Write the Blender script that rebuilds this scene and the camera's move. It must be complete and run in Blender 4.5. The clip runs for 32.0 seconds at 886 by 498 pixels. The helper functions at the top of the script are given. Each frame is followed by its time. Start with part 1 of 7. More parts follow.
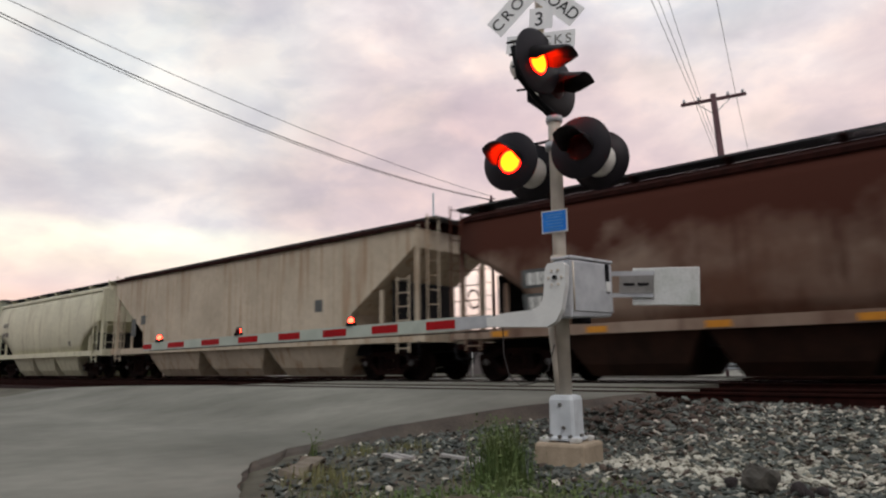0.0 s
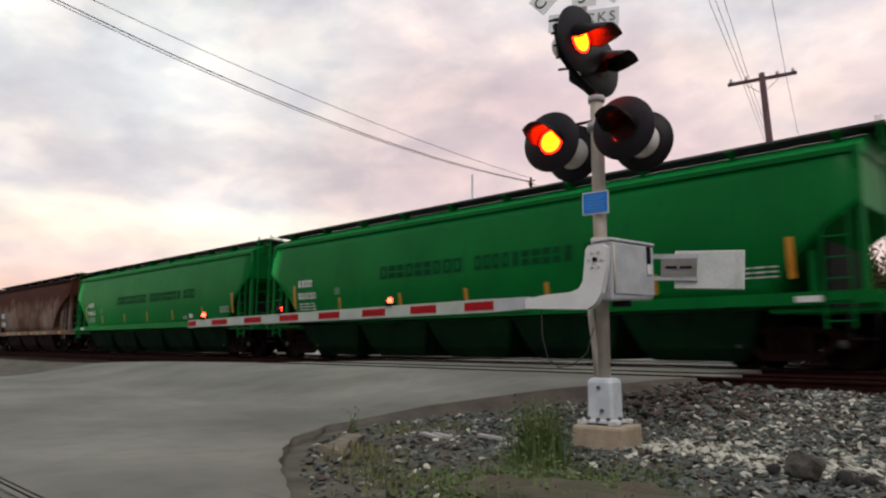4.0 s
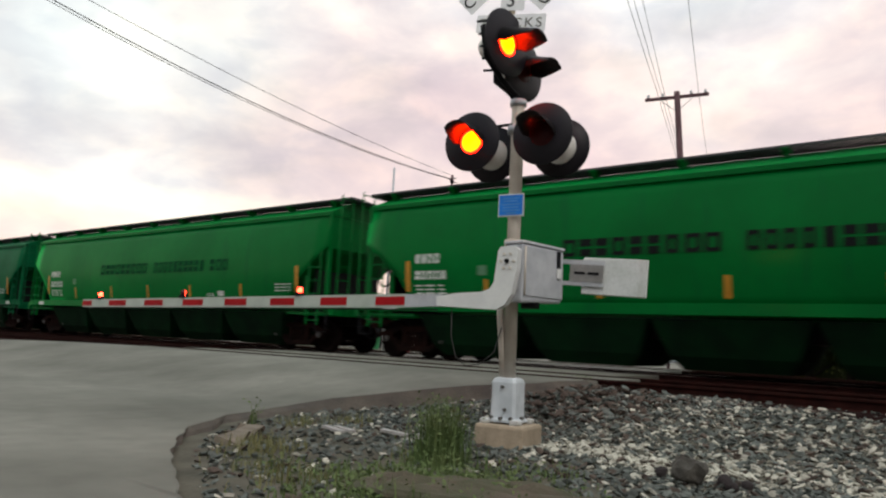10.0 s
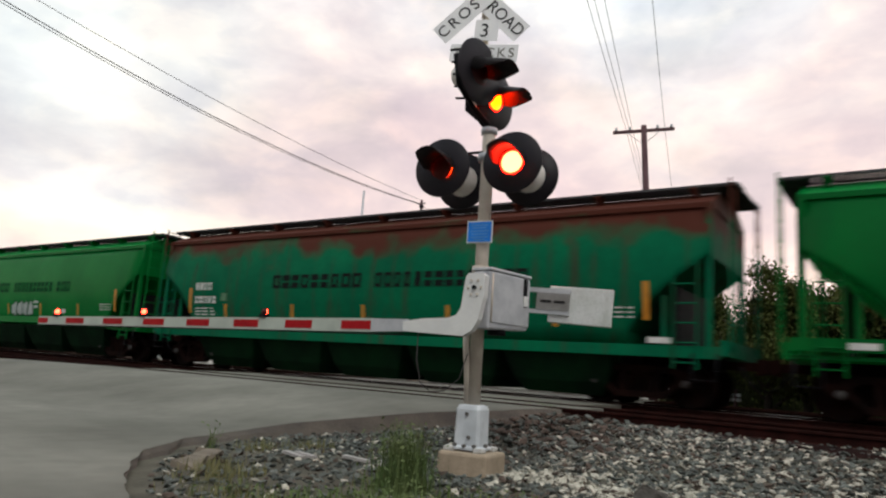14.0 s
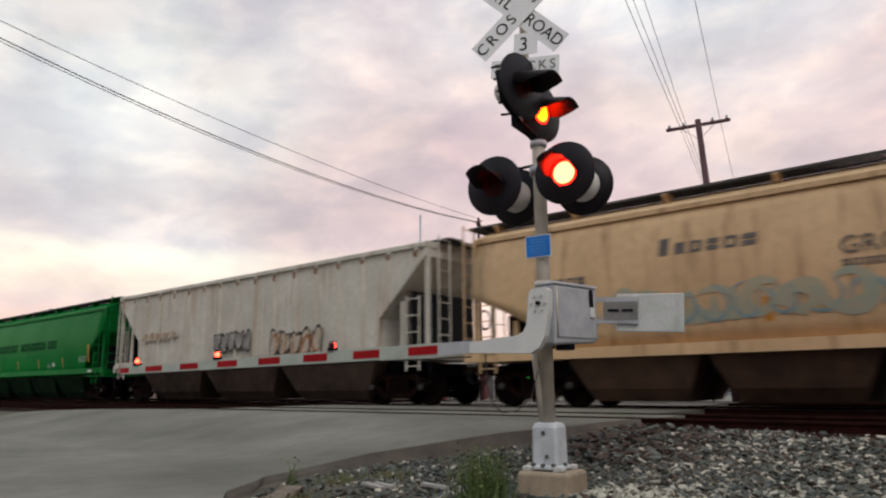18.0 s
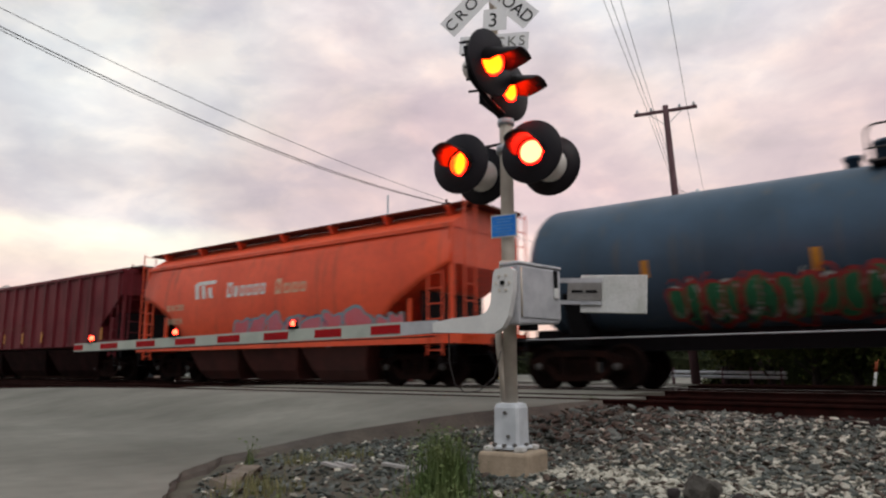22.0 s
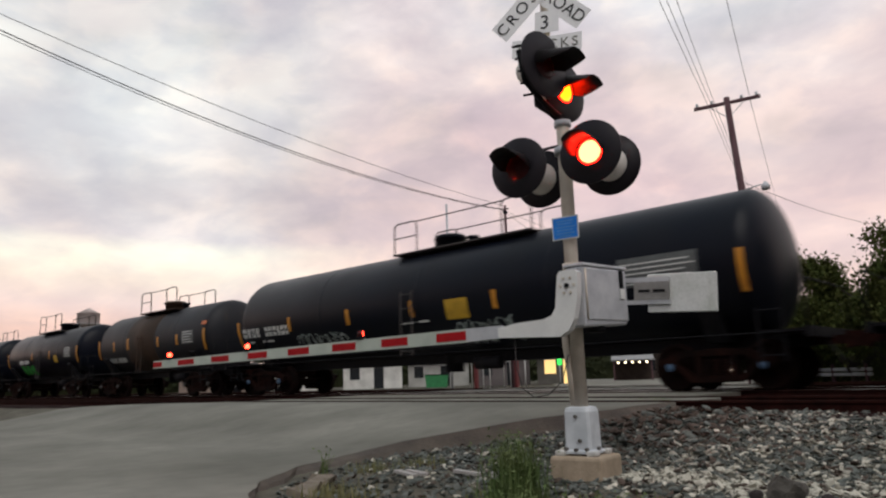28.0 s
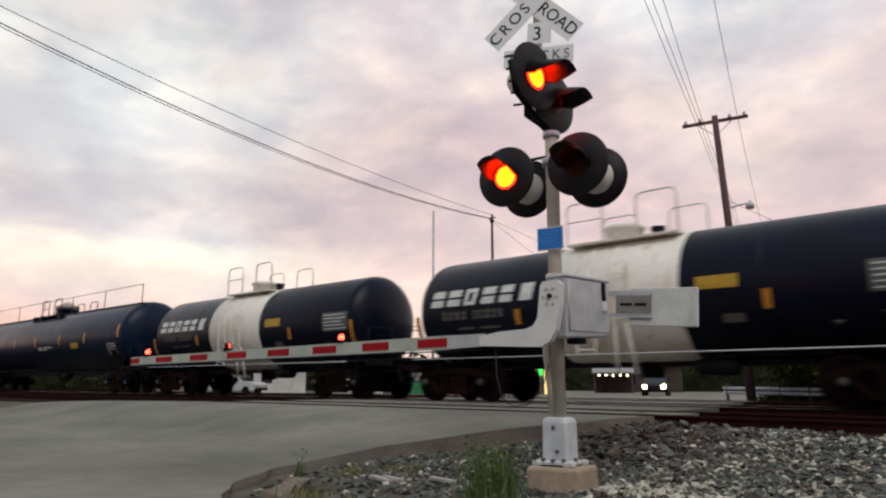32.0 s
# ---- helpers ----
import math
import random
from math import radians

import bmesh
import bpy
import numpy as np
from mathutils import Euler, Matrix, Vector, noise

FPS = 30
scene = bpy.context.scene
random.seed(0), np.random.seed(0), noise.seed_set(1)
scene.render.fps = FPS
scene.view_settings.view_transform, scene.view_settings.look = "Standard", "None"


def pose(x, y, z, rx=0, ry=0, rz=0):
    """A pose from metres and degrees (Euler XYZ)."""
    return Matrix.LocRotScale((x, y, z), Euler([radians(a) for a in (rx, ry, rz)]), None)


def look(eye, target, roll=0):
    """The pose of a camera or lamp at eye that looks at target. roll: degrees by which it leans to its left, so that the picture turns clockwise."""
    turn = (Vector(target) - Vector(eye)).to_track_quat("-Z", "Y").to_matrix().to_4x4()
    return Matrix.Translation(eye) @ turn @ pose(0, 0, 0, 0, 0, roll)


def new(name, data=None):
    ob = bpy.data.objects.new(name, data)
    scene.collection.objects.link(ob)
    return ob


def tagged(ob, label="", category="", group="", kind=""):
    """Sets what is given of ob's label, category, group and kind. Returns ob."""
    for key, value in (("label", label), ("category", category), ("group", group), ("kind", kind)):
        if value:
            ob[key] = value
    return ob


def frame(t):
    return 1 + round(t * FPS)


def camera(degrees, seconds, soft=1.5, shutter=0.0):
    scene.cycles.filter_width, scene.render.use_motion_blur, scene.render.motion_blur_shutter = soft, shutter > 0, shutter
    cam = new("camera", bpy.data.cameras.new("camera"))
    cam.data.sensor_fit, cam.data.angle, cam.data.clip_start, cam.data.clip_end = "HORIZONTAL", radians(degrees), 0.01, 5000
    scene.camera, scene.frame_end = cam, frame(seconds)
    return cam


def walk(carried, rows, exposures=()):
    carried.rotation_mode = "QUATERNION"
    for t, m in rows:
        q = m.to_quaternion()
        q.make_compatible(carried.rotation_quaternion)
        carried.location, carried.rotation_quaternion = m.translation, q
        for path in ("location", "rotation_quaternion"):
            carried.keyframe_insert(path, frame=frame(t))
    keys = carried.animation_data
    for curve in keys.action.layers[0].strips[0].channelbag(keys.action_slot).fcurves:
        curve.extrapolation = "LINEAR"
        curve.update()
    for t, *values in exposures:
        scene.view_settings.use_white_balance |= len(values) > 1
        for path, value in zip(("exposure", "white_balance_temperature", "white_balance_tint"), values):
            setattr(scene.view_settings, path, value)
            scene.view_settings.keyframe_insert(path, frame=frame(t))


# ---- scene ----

# ---------------------------------------------------------------- camera
EYE = (3.564, -5.785, 0.930)
SPEED = 11.418          # train, metres a second, towards -x
TRACK_Y, RAIL_Z = 8.8, 0.508
cam = camera(64.95, 32.0, soft=2.25, shutter=0.35)
# seconds, place, yaw to the left, pitch up, lean
PATH = [
    (0, 3.578, -5.861, 0.921, 41.02, 9.44, -0.76),
    (0.5, 3.578, -5.863, 0.928, 41.23, 9.55, -0.49),
    (1, 3.589, -5.870, 0.929, 41.37, 9.68, -0.22),
    (1.5, 3.595, -5.863, 0.927, 41.14, 10.17, -0.52),
    (2, 3.593, -5.876, 0.921, 41.58, 10.13, -0.24),
    (2.5, 3.575, -5.860, 0.923, 41.18, 8.80, 0.10),
    (4.5, 3.567, -5.862, 0.911, 44.69, 7.93, 0.19),
    (5, 3.562, -5.872, 0.921, 43.53, 8.26, 0.30),
    (5.5, 3.571, -5.884, 0.916, 44.92, 7.88, -0.62),
    (6, 3.564, -5.863, 0.921, 44.02, 7.43, -0.16),
    (6.5, 3.572, -5.852, 0.921, 41.00, 6.77, 0.13),
    (7, 3.589, -5.833, 0.919, 38.47, 6.79, 0.42),
    (7.5, 3.578, -5.825, 0.919, 37.05, 6.96, 1.85),
    (8, 3.568, -5.843, 0.917, 37.84, 7.67, 2.32),
    (8.5, 3.577, -5.831, 0.921, 36.78, 7.34, 1.16),
    (9, 3.583, -5.832, 0.916, 36.97, 7.85, 1.81),
    (9.5, 3.582, -5.822, 0.919, 37.21, 7.34, 1.38),
    (10, 3.577, -5.816, 0.927, 37.41, 7.64, 2.81),
    (10.5, 3.567, -5.823, 0.925, 36.57, 7.71, 3.11),
    (11, 3.583, -5.810, 0.928, 35.82, 8.20, 2.81),
    (11.5, 3.600, -5.836, 0.913, 35.38, 7.79, 1.60),
    (12, 3.589, -5.838, 0.917, 36.23, 7.92, 2.54),
    (12.5, 3.602, -5.835, 0.930, 36.74, 8.39, 1.88),
    (13, 3.588, -5.819, 0.925, 35.48, 8.44, 3.55),
    (13.5, 3.589, -5.814, 0.927, 34.67, 8.70, 2.55),
    (14, 3.575, -5.818, 0.929, 34.86, 9.85, 3.93),
    (14.5, 3.585, -5.818, 0.927, 35.30, 8.48, 1.17),
    (16.5, 3.586, -5.790, 0.956, 36.84, 10.17, 0.17),
    (17, 3.578, -5.784, 0.950, 39.34, 10.52, 0.58),
    (17.5, 3.566, -5.779, 0.956, 39.36, 10.97, 0.50),
    (18, 3.569, -5.778, 0.960, 39.97, 11.21, -0.55),
    (18.5, 3.592, -5.743, 0.954, 40.94, 11.74, -0.46),
    (19, 3.556, -5.733, 0.953, 42.31, 11.20, 0.15),
    (19.5, 3.509, -5.710, 0.954, 39.24, 10.65, -2.72),
    (20, 3.493, -5.695, 0.946, 38.36, 10.67, 0.10),
    (20.5, 3.487, -5.686, 0.946, 40.56, 10.35, -0.16),
    (21, 3.485, -5.689, 0.946, 41.38, 10.06, 0.09),
    (21.5, 3.498, -5.682, 0.944, 39.34, 9.52, 0.46),
    (22, 3.529, -5.679, 0.944, 37.28, 9.71, -0.12),
    (22.5, 3.546, -5.695, 0.941, 36.16, 9.72, -0.63),
    (23, 3.553, -5.701, 0.944, 37.78, 9.48, -0.88),
    (23.5, 3.551, -5.683, 0.949, 37.99, 9.36, -1.53),
    (24, 3.541, -5.694, 0.940, 38.79, 9.74, -2.00),
    (24.5, 3.541, -5.692, 0.945, 39.45, 9.82, -1.71),
    (26.5, 3.528, -5.696, 0.925, 40.91, 9.90, -1.08),
    (27, 3.534, -5.688, 0.923, 41.41, 10.02, -1.62),
    (27.5, 3.530, -5.702, 0.929, 41.71, 10.03, -1.06),
    (28, 3.527, -5.699, 0.928, 42.30, 10.43, -1.82),
    (28.5, 3.521, -5.699, 0.929, 42.85, 10.18, -1.08),
    (29, 3.529, -5.681, 0.927, 43.22, 10.43, -0.62),
    (29.5, 3.522, -5.685, 0.930, 43.03, 10.81, -0.44),
    (30, 3.527, -5.693, 0.938, 42.69, 11.18, -0.67),
    (30.5, 3.515, -5.700, 0.933, 44.00, 11.48, -0.12),
    (31, 3.513, -5.669, 0.927, 42.06, 10.83, 0.46),
    (31.5, 3.522, -5.689, 0.927, 41.28, 10.85, -0.10),
    (32, 3.533, -5.688, 0.924, 41.11, 10.97, 0.12),
]


def heading(x, y, z, yaw, pitch, lean):
    a, p = radians(yaw), radians(pitch)
    far = Vector((-math.sin(a) * math.cos(p), math.cos(a) * math.cos(p), math.sin(p)))
    return look((x, y, z), Vector((x, y, z)) + far, lean)


EXPOSURES = [(0.0, 0.32, 6500, 10), (2.5, 0.34, 6500, 10), (5.0, 0.39, 6500, 9), (6.0, 0.41, 6500, 8), (7.2, 0.55, 6500, 7), (10.0, 0.57, 6500, 5), (14.0, 0.55, 6500, 6), (17.0, 0.36, 6500, 9), (20.0, 0.30, 6500, 10), (32.2, 0.27, 6500, 10)]
walk(cam, [(t, heading(*row)) for t, *row in PATH], EXPOSURES)

# ---------------------------------------------------------------- world and sun
world = bpy.data.worlds.new("evening_sky")
scene.world = world
world.use_nodes = True


def build_sky():
    nt = world.node_tree
    nt.nodes.clear()
    N, Lk = nt.nodes.new, nt.links.new

    def calc(op, a, b=None):
        n = N("ShaderNodeMath")
        n.operation = op
        for k, v in enumerate((a, b)):
            if v is None:
                continue
            if isinstance(v, (int, float)):
                n.inputs[k].default_value = v
            else:
                Lk(v, n.inputs[k])
        return n.outputs[0]

    tc = N("ShaderNodeTexCoord").outputs["Generated"]
    sep = N("ShaderNodeSeparateXYZ")
    Lk(tc, sep.inputs[0])
    up = sep.outputs["Z"]
    bearing = calc("ARCTAN2", sep.outputs["X"], sep.outputs["Y"])
    lift = calc("ARCSINE", up)

    def noise_at(scale, flat, detail, rough, warp, shift):
        """Cloud noise over bearing and elevation, drawn out along the horizon."""
        v = N("ShaderNodeCombineXYZ")
        Lk(calc("ADD", calc("MULTIPLY", lift, -0.15), bearing), v.inputs[0])
        Lk(calc("MULTIPLY", lift, flat), v.inputs[1])
        v.inputs[2].default_value = shift
        n = N("ShaderNodeTexNoise")
        n.inputs["Scale"].default_value, n.inputs["Detail"].default_value = scale, detail
        n.inputs["Roughness"].default_value, n.inputs["Distortion"].default_value = rough, warp
        Lk(v.outputs[0], n.inputs["Vector"])
        return n.outputs["Fac"]

    big, mid, fine = noise_at(3.2, 2.0, 9, 0.58, 0.35, 3.1), noise_at(4.2, 1.9, 8, 0.52, 0.25, 7.7), noise_at(1.7, 1.5, 5, 0.5, 0.4, 12.4)
    puff = noise_at(8.5, 1.9, 8, 0.55, 0.3, 21.0)
    h = calc("ADD", up, calc("MULTIPLY", calc("SUBTRACT", big, 0.5), 0.06))

    def ramp(fac, stops):
        r = N("ShaderNodeValToRGB")
        r.color_ramp.elements.remove(r.color_ramp.elements[1])
        for k, (pos, col) in enumerate(stops):
            e = r.color_ramp.elements[0] if k == 0 else r.color_ramp.elements.new(pos)
            e.position, e.color = pos, (*col, 1)
        Lk(fac, r.inputs[0])
        return r.outputs[0]

    def times(a, b):
        x = N("ShaderNodeMix")
        x.data_type, x.blend_type = "RGBA", "MULTIPLY"
        x.inputs[0].default_value = 1.0
        Lk(a, x.inputs[6])
        Lk(b, x.inputs[7])
        return x.outputs[2]

    left_sky = ramp(h, [(0.0, (0.66, 0.50, 0.45)), (0.07, (0.80, 0.55, 0.48)), (0.105, (0.80, 0.62, 0.58)), (0.138, (0.80, 0.66, 0.58)), (0.178, (0.84, 0.765, 0.68)), (0.194, (0.63, 0.565, 0.58)), (0.26, (0.58, 0.53, 0.545)),
                        (0.33, (0.65, 0.61, 0.615)), (0.42, (0.65, 0.645, 0.66)), (0.60, (0.60, 0.62, 0.66)), (1.0, (0.50, 0.57, 0.62))])
    right_sky = ramp(h, [(0.0, (0.68, 0.52, 0.47)), (0.08, (0.82, 0.62, 0.55)), (0.14, (0.84, 0.68, 0.64)), (0.19, (0.73, 0.60, 0.59)), (0.25, (0.71, 0.59, 0.59)), (0.33, (0.75, 0.635, 0.63)), (0.42, (0.70, 0.62, 0.63)), (0.60, (0.62, 0.61, 0.65)), (1.0, (0.50, 0.57, 0.62))])
    over = N("ShaderNodeMapRange")
    over.interpolation_type = "SMOOTHSTEP"
    over.inputs["From Min"].default_value, over.inputs["From Max"].default_value = -1.02, -0.80
    Lk(calc("ADD", bearing, calc("MULTIPLY", calc("SUBTRACT", fine, 0.5), 0.5)), over.inputs["Value"])
    blend = N("ShaderNodeMix")
    blend.data_type = "RGBA"
    Lk(over.outputs["Result"], blend.inputs[0])
    Lk(left_sky, blend.inputs[6])
    Lk(right_sky, blend.inputs[7])
    base = blend.outputs[2]
    shade = ramp(mid, [(0.33, (0.81, 0.825, 0.84)), (0.44, (0.94, 0.935, 0.945)), (0.55, (1.02, 1.01, 1.0)), (0.66, (1.16, 1.14, 1.11))])
    lump = ramp(puff, [(0.36, (0.90, 0.91, 0.94)), (0.50, (1.0, 1.0, 1.0)), (0.62, (1.14, 1.11, 1.06))])
    wide = ramp(fine, [(0.34, (0.96, 0.85, 0.87)), (0.48, (1.0, 0.97, 0.98)), (0.66, (1.06, 1.16, 1.20))])
    # the evening light stands ahead and to one side; the sky behind is dim and cool
    side = calc("MULTIPLY_ADD", calc("ADD", calc("MULTIPLY", sep.outputs["X"], -0.5), calc("MULTIPLY", sep.outputs["Y"], 0.866)), 0.5)
    side.node.inputs[2].default_value = 0.5
    turn = ramp(side, [(0.0, (0.46, 0.51, 0.54)), (0.35, (0.60, 0.64, 0.66)), (0.64, (0.975, 1.0, 0.975))])
    cloud = times(times(times(times(base, shade), lump), wide), turn)
    sky = N("ShaderNodeTexSky")
    sky.sky_type, sky.sun_disc = "NISHITA", False
    sky.sun_elevation, sky.sun_rotation = radians(52), radians(132)
    pale = N("ShaderNodeVectorMath")
    pale.operation = "SCALE"
    pale.inputs["Scale"].default_value = 0.10
    Lk(sky.outputs[0], pale.inputs[0])
    gap = ramp(fine, [(0.0, (0.2, 0.2, 0.2)), (0.36, (0.12, 0.12, 0.12)), (0.46, (0.0, 0.0, 0.0))])
    both = N("ShaderNodeMix")
    both.data_type = "RGBA"
    Lk(gap, both.inputs[0])
    Lk(cloud, both.inputs[6])
    Lk(pale.outputs[0], both.inputs[7])
    bg = N("ShaderNodeBackground")
    bg.inputs["Strength"].default_value = 1.0
    Lk(both.outputs[2], bg.inputs["Color"])
    out = N("ShaderNodeOutputWorld")
    Lk(bg.outputs[0], out.inputs["Surface"])


build_sky()
sun = new("sun", bpy.data.lights.new("sun", "SUN"))
sun.data.energy, sun.data.angle, sun.data.color = 1.08, radians(40), (1.0, 0.95, 0.89)
sun.matrix_world = look((22, -20, 38), (0, 0, 0))

# ---------------------------------------------------------------- materials
MATS = {}


def mat(name, col, col2=None, scale=6.0, rough=0.6, metal=0.0, bump=0.15, streak=None, top=None, glow=None, stretch=(1, 1, 1), coat=0.0, lo=0.35, hi=0.65, spec=0.5, grit=1.0, island=0.0, sheen=None):
    """A surface with two scales of variation. streak: (colour, amount) of runs down the side; top: (colour, z0, z1) of wear that
    spreads down from the upper edge."""
    if name in MATS:
        return MATS[name]
    m = bpy.data.materials.new(name)
    m.use_nodes = True
    nt = m.node_tree
    N, Lk = nt.nodes.new, nt.links.new
    bs = nt.nodes["Principled BSDF"]
    bs.inputs["Roughness"].default_value, bs.inputs["Metallic"].default_value = rough, metal
    bs.inputs["Specular IOR Level"].default_value = spec
    bs.inputs["Coat Weight"].default_value, bs.inputs["Coat Roughness"].default_value = coat, 0.22
    if sheen:
        bs.inputs["Sheen Weight"].default_value, bs.inputs["Sheen Roughness"].default_value, bs.inputs["Sheen Tint"].default_value = sheen[1], 0.35, (*sheen[0], 1)
    tc = N("ShaderNodeTexCoord").outputs["Object"]
    mp = N("ShaderNodeMapping")
    mp.inputs["Scale"].default_value = stretch
    Lk(tc, mp.inputs[0])
    info = N("ShaderNodeObjectInfo")

    def noise_tex(vec, sc, detail=5.0):
        n = N("ShaderNodeTexNoise")
        n.noise_dimensions = "4D"
        n.inputs["Scale"].default_value, n.inputs["Detail"].default_value = sc, detail
        Lk(vec, n.inputs["Vector"])
        w = N("ShaderNodeMath")
        w.operation = "MULTIPLY"
        w.inputs[1].default_value = 37.0
        Lk(info.outputs["Random"], w.inputs[0])
        Lk(w.outputs[0], n.inputs["W"])
        return n.outputs["Fac"]

    def spread(fac, a, b):
        r = N("ShaderNodeMapRange")
        r.inputs["From Min"].default_value, r.inputs["From Max"].default_value = a, b
        Lk(fac, r.inputs["Value"])
        return r.outputs["Result"]

    def mixed(fac, a, b):
        x = N("ShaderNodeMix")
        x.data_type = "RGBA"
        Lk(fac, x.inputs[0])
        for k, c in ((6, a), (7, b)):
            if isinstance(c, tuple):
                x.inputs[k].default_value = (*c, 1)
            else:
                Lk(c, x.inputs[k])
        return x.outputs[2]

    c2 = col2 or tuple(v * 0.72 for v in col)
    coarse = noise_tex(mp.outputs[0], scale)
    tone = mixed(spread(coarse, lo, hi), col, c2)
    grain = noise_tex(mp.outputs[0], scale * 9, 3.0)
    tone = mixed(spread(grain, 0.40, 0.40 + 1.1 / grit), tone, tuple(v * 0.6 for v in c2))
    if streak:
        sm = N("ShaderNodeMapping")
        sm.inputs["Scale"].default_value = (5.0, 5.0, 0.35)
        Lk(tc, sm.inputs[0])
        s = noise_tex(sm.outputs[0], 0.9, 6.0)
        tone = mixed(spread(s, 0.62 - 0.25 * streak[1], 0.78), tone, streak[0])
    if top:
        sx = N("ShaderNodeSeparateXYZ")
        Lk(tc, sx.inputs[0])
        w = N("ShaderNodeMath")
        w.operation = "MULTIPLY_ADD"
        w.inputs[1].default_value = 2.4
        Lk(noise_tex(tc, 1.1, 7.0), w.inputs[0])
        Lk(sx.outputs["Z"], w.inputs[2])
        tone = mixed(spread(w.outputs[0], top[1] + 1.2, top[2] + 1.2), tone, top[0])
    if island:
        piece = N("ShaderNodeNewGeometry").outputs["Random Per Island"]
        level = N("ShaderNodeMapRange")
        level.inputs["To Min"].default_value, level.inputs["To Max"].default_value = 1 - island, 1 + island
        Lk(piece, level.inputs["Value"])
        lit = N("ShaderNodeVectorMath")
        lit.operation = "SCALE"
        Lk(tone, lit.inputs[0])
        Lk(level.outputs["Result"], lit.inputs["Scale"])
        tone = lit.outputs[0]
    Lk(tone, bs.inputs["Base Color"])
    if bump:
        b = N("ShaderNodeBump")
        b.inputs["Strength"].default_value, b.inputs["Distance"].default_value = bump, 0.01
        Lk(grain, b.inputs["Height"])
        Lk(b.outputs[0], bs.inputs["Normal"])
        rr = N("ShaderNodeMapRange")
        rr.inputs["To Min"].default_value, rr.inputs["To Max"].default_value = max(0.03, rough - 0.12), min(1.0, rough + 0.14)
        Lk(coarse, rr.inputs["Value"])
        Lk(rr.outputs["Result"], bs.inputs["Roughness"])
    if glow:
        bs.inputs["Emission Color"].default_value = (*glow[0], 1)
        bs.inputs["Emission Strength"].default_value = glow[1]
    MATS[name] = m
    return m


BLACK = mat("black_paint", (0.0045, 0.0045, 0.006), (0.009, 0.009, 0.011), rough=0.6, spec=0.12)
STEEL = mat("dark_cast_steel", (0.0045, 0.003, 0.0028), (0.016, 0.0066, 0.005), scale=3, rough=0.8, bump=0.4, spec=0.04)
WHEEL = mat("worn_wheel_steel", (0.0045, 0.003, 0.0028), (0.011, 0.005, 0.004), scale=4, rough=0.75, metal=0.0, spec=0.05)
RAIL = mat("polished_rail_head", (0.55, 0.52, 0.5), (0.4, 0.33, 0.3), rough=0.3, metal=1.0)
RUST = mat("rusty_steel", (0.032, 0.011, 0.009), (0.016, 0.007, 0.006), scale=5, rough=0.9, bump=0.4, spec=0.04)
GALV = mat("weathered_aluminium", (0.55, 0.56, 0.58), (0.42, 0.43, 0.46), scale=7, rough=0.5, metal=0.25, bump=0.15, grit=0.35)
MASTM = mat("cream_grey_mast_paint", (0.62, 0.56, 0.48), (0.50, 0.44, 0.37), scale=5, rough=0.5, metal=0.05, grit=0.35)
WHITE = mat("white_sheeting", (0.74, 0.74, 0.72), (0.66, 0.66, 0.65), scale=5, rough=0.45, grit=0.35)
REDM = mat("red_sheeting", (0.40, 0.008, 0.012), (0.30, 0.006, 0.010), scale=5, rough=0.5, spec=0.2)
BLUE = mat("blue_sign_paint", (0.008, 0.23, 0.80), (0.008, 0.19, 0.70), scale=8, rough=0.4)
INK = mat("black_lettering", (0.010, 0.013, 0.013), rough=0.7, bump=0.0, spec=0.06)
PALE = mat("white_lettering", (0.74, 0.75, 0.72), (0.55, 0.57, 0.55), scale=9, rough=0.6, bump=0.0)
YEL = mat("amber_reflector", (0.62, 0.27, 0.02), (0.5, 0.2, 0.015), scale=9, rough=0.4, bump=0.0)
CONC = mat("weathered_concrete", (0.42, 0.33, 0.24), (0.30, 0.24, 0.17), scale=6, rough=0.9, bump=0.5)
LIT = mat("lit_red_lens", (0.5, 0.02, 0.01), rough=0.3, bump=0.0, glow=((1.0, 0.0150, 0.0003), 58.0))
HOT = mat("bright_lens_centre", (0.5, 0.02, 0.01), rough=0.3, bump=0.0, glow=((1.0, 0.020, 0.0075), 62.0))
RIMGLOW = mat("deep_red_lens_rim", (0.5, 0.01, 0.01), rough=0.3, bump=0.0, glow=((1.0, 0.003, 0.0012), 26.0))
DISC = mat("black_flasher_background", (0.013, 0.010, 0.015), (0.009, 0.007, 0.010), scale=4, rough=0.5, spec=0.25, bump=0.05)
SILVER = mat("silver_lamp_housing_paint", (0.84, 0.80, 0.75), (0.66, 0.62, 0.57), scale=8, rough=0.45, bump=0.1, grit=0.4)
SIGNW = mat("white_sign_sheeting", (0.90, 0.90, 0.90), (0.82, 0.82, 0.84), scale=4, rough=0.4, grit=0.25, bump=0.05)
FADED = mat("faded_grey_lettering", (0.20, 0.20, 0.17), rough=0.7, bump=0.0, spec=0.1)
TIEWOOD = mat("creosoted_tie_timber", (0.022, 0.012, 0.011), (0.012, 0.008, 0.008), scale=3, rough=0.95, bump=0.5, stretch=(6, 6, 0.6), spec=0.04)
HOODM = mat("black_hood_paint", (0.030, 0.026, 0.028), (0.022, 0.019, 0.020), rough=0.5, spec=0.12)
DARKLENS = mat("unlit_red_lens", (0.06, 0.004, 0.005), (0.04, 0.003, 0.004), scale=20, rough=0.4, bump=0.1, spec=0.2)
SMALL = mat("lit_gate_lamp", (0.5, 0.02, 0.01), rough=0.3, bump=0.0, glow=((1.0, 0.022, 0.010), 22.0))
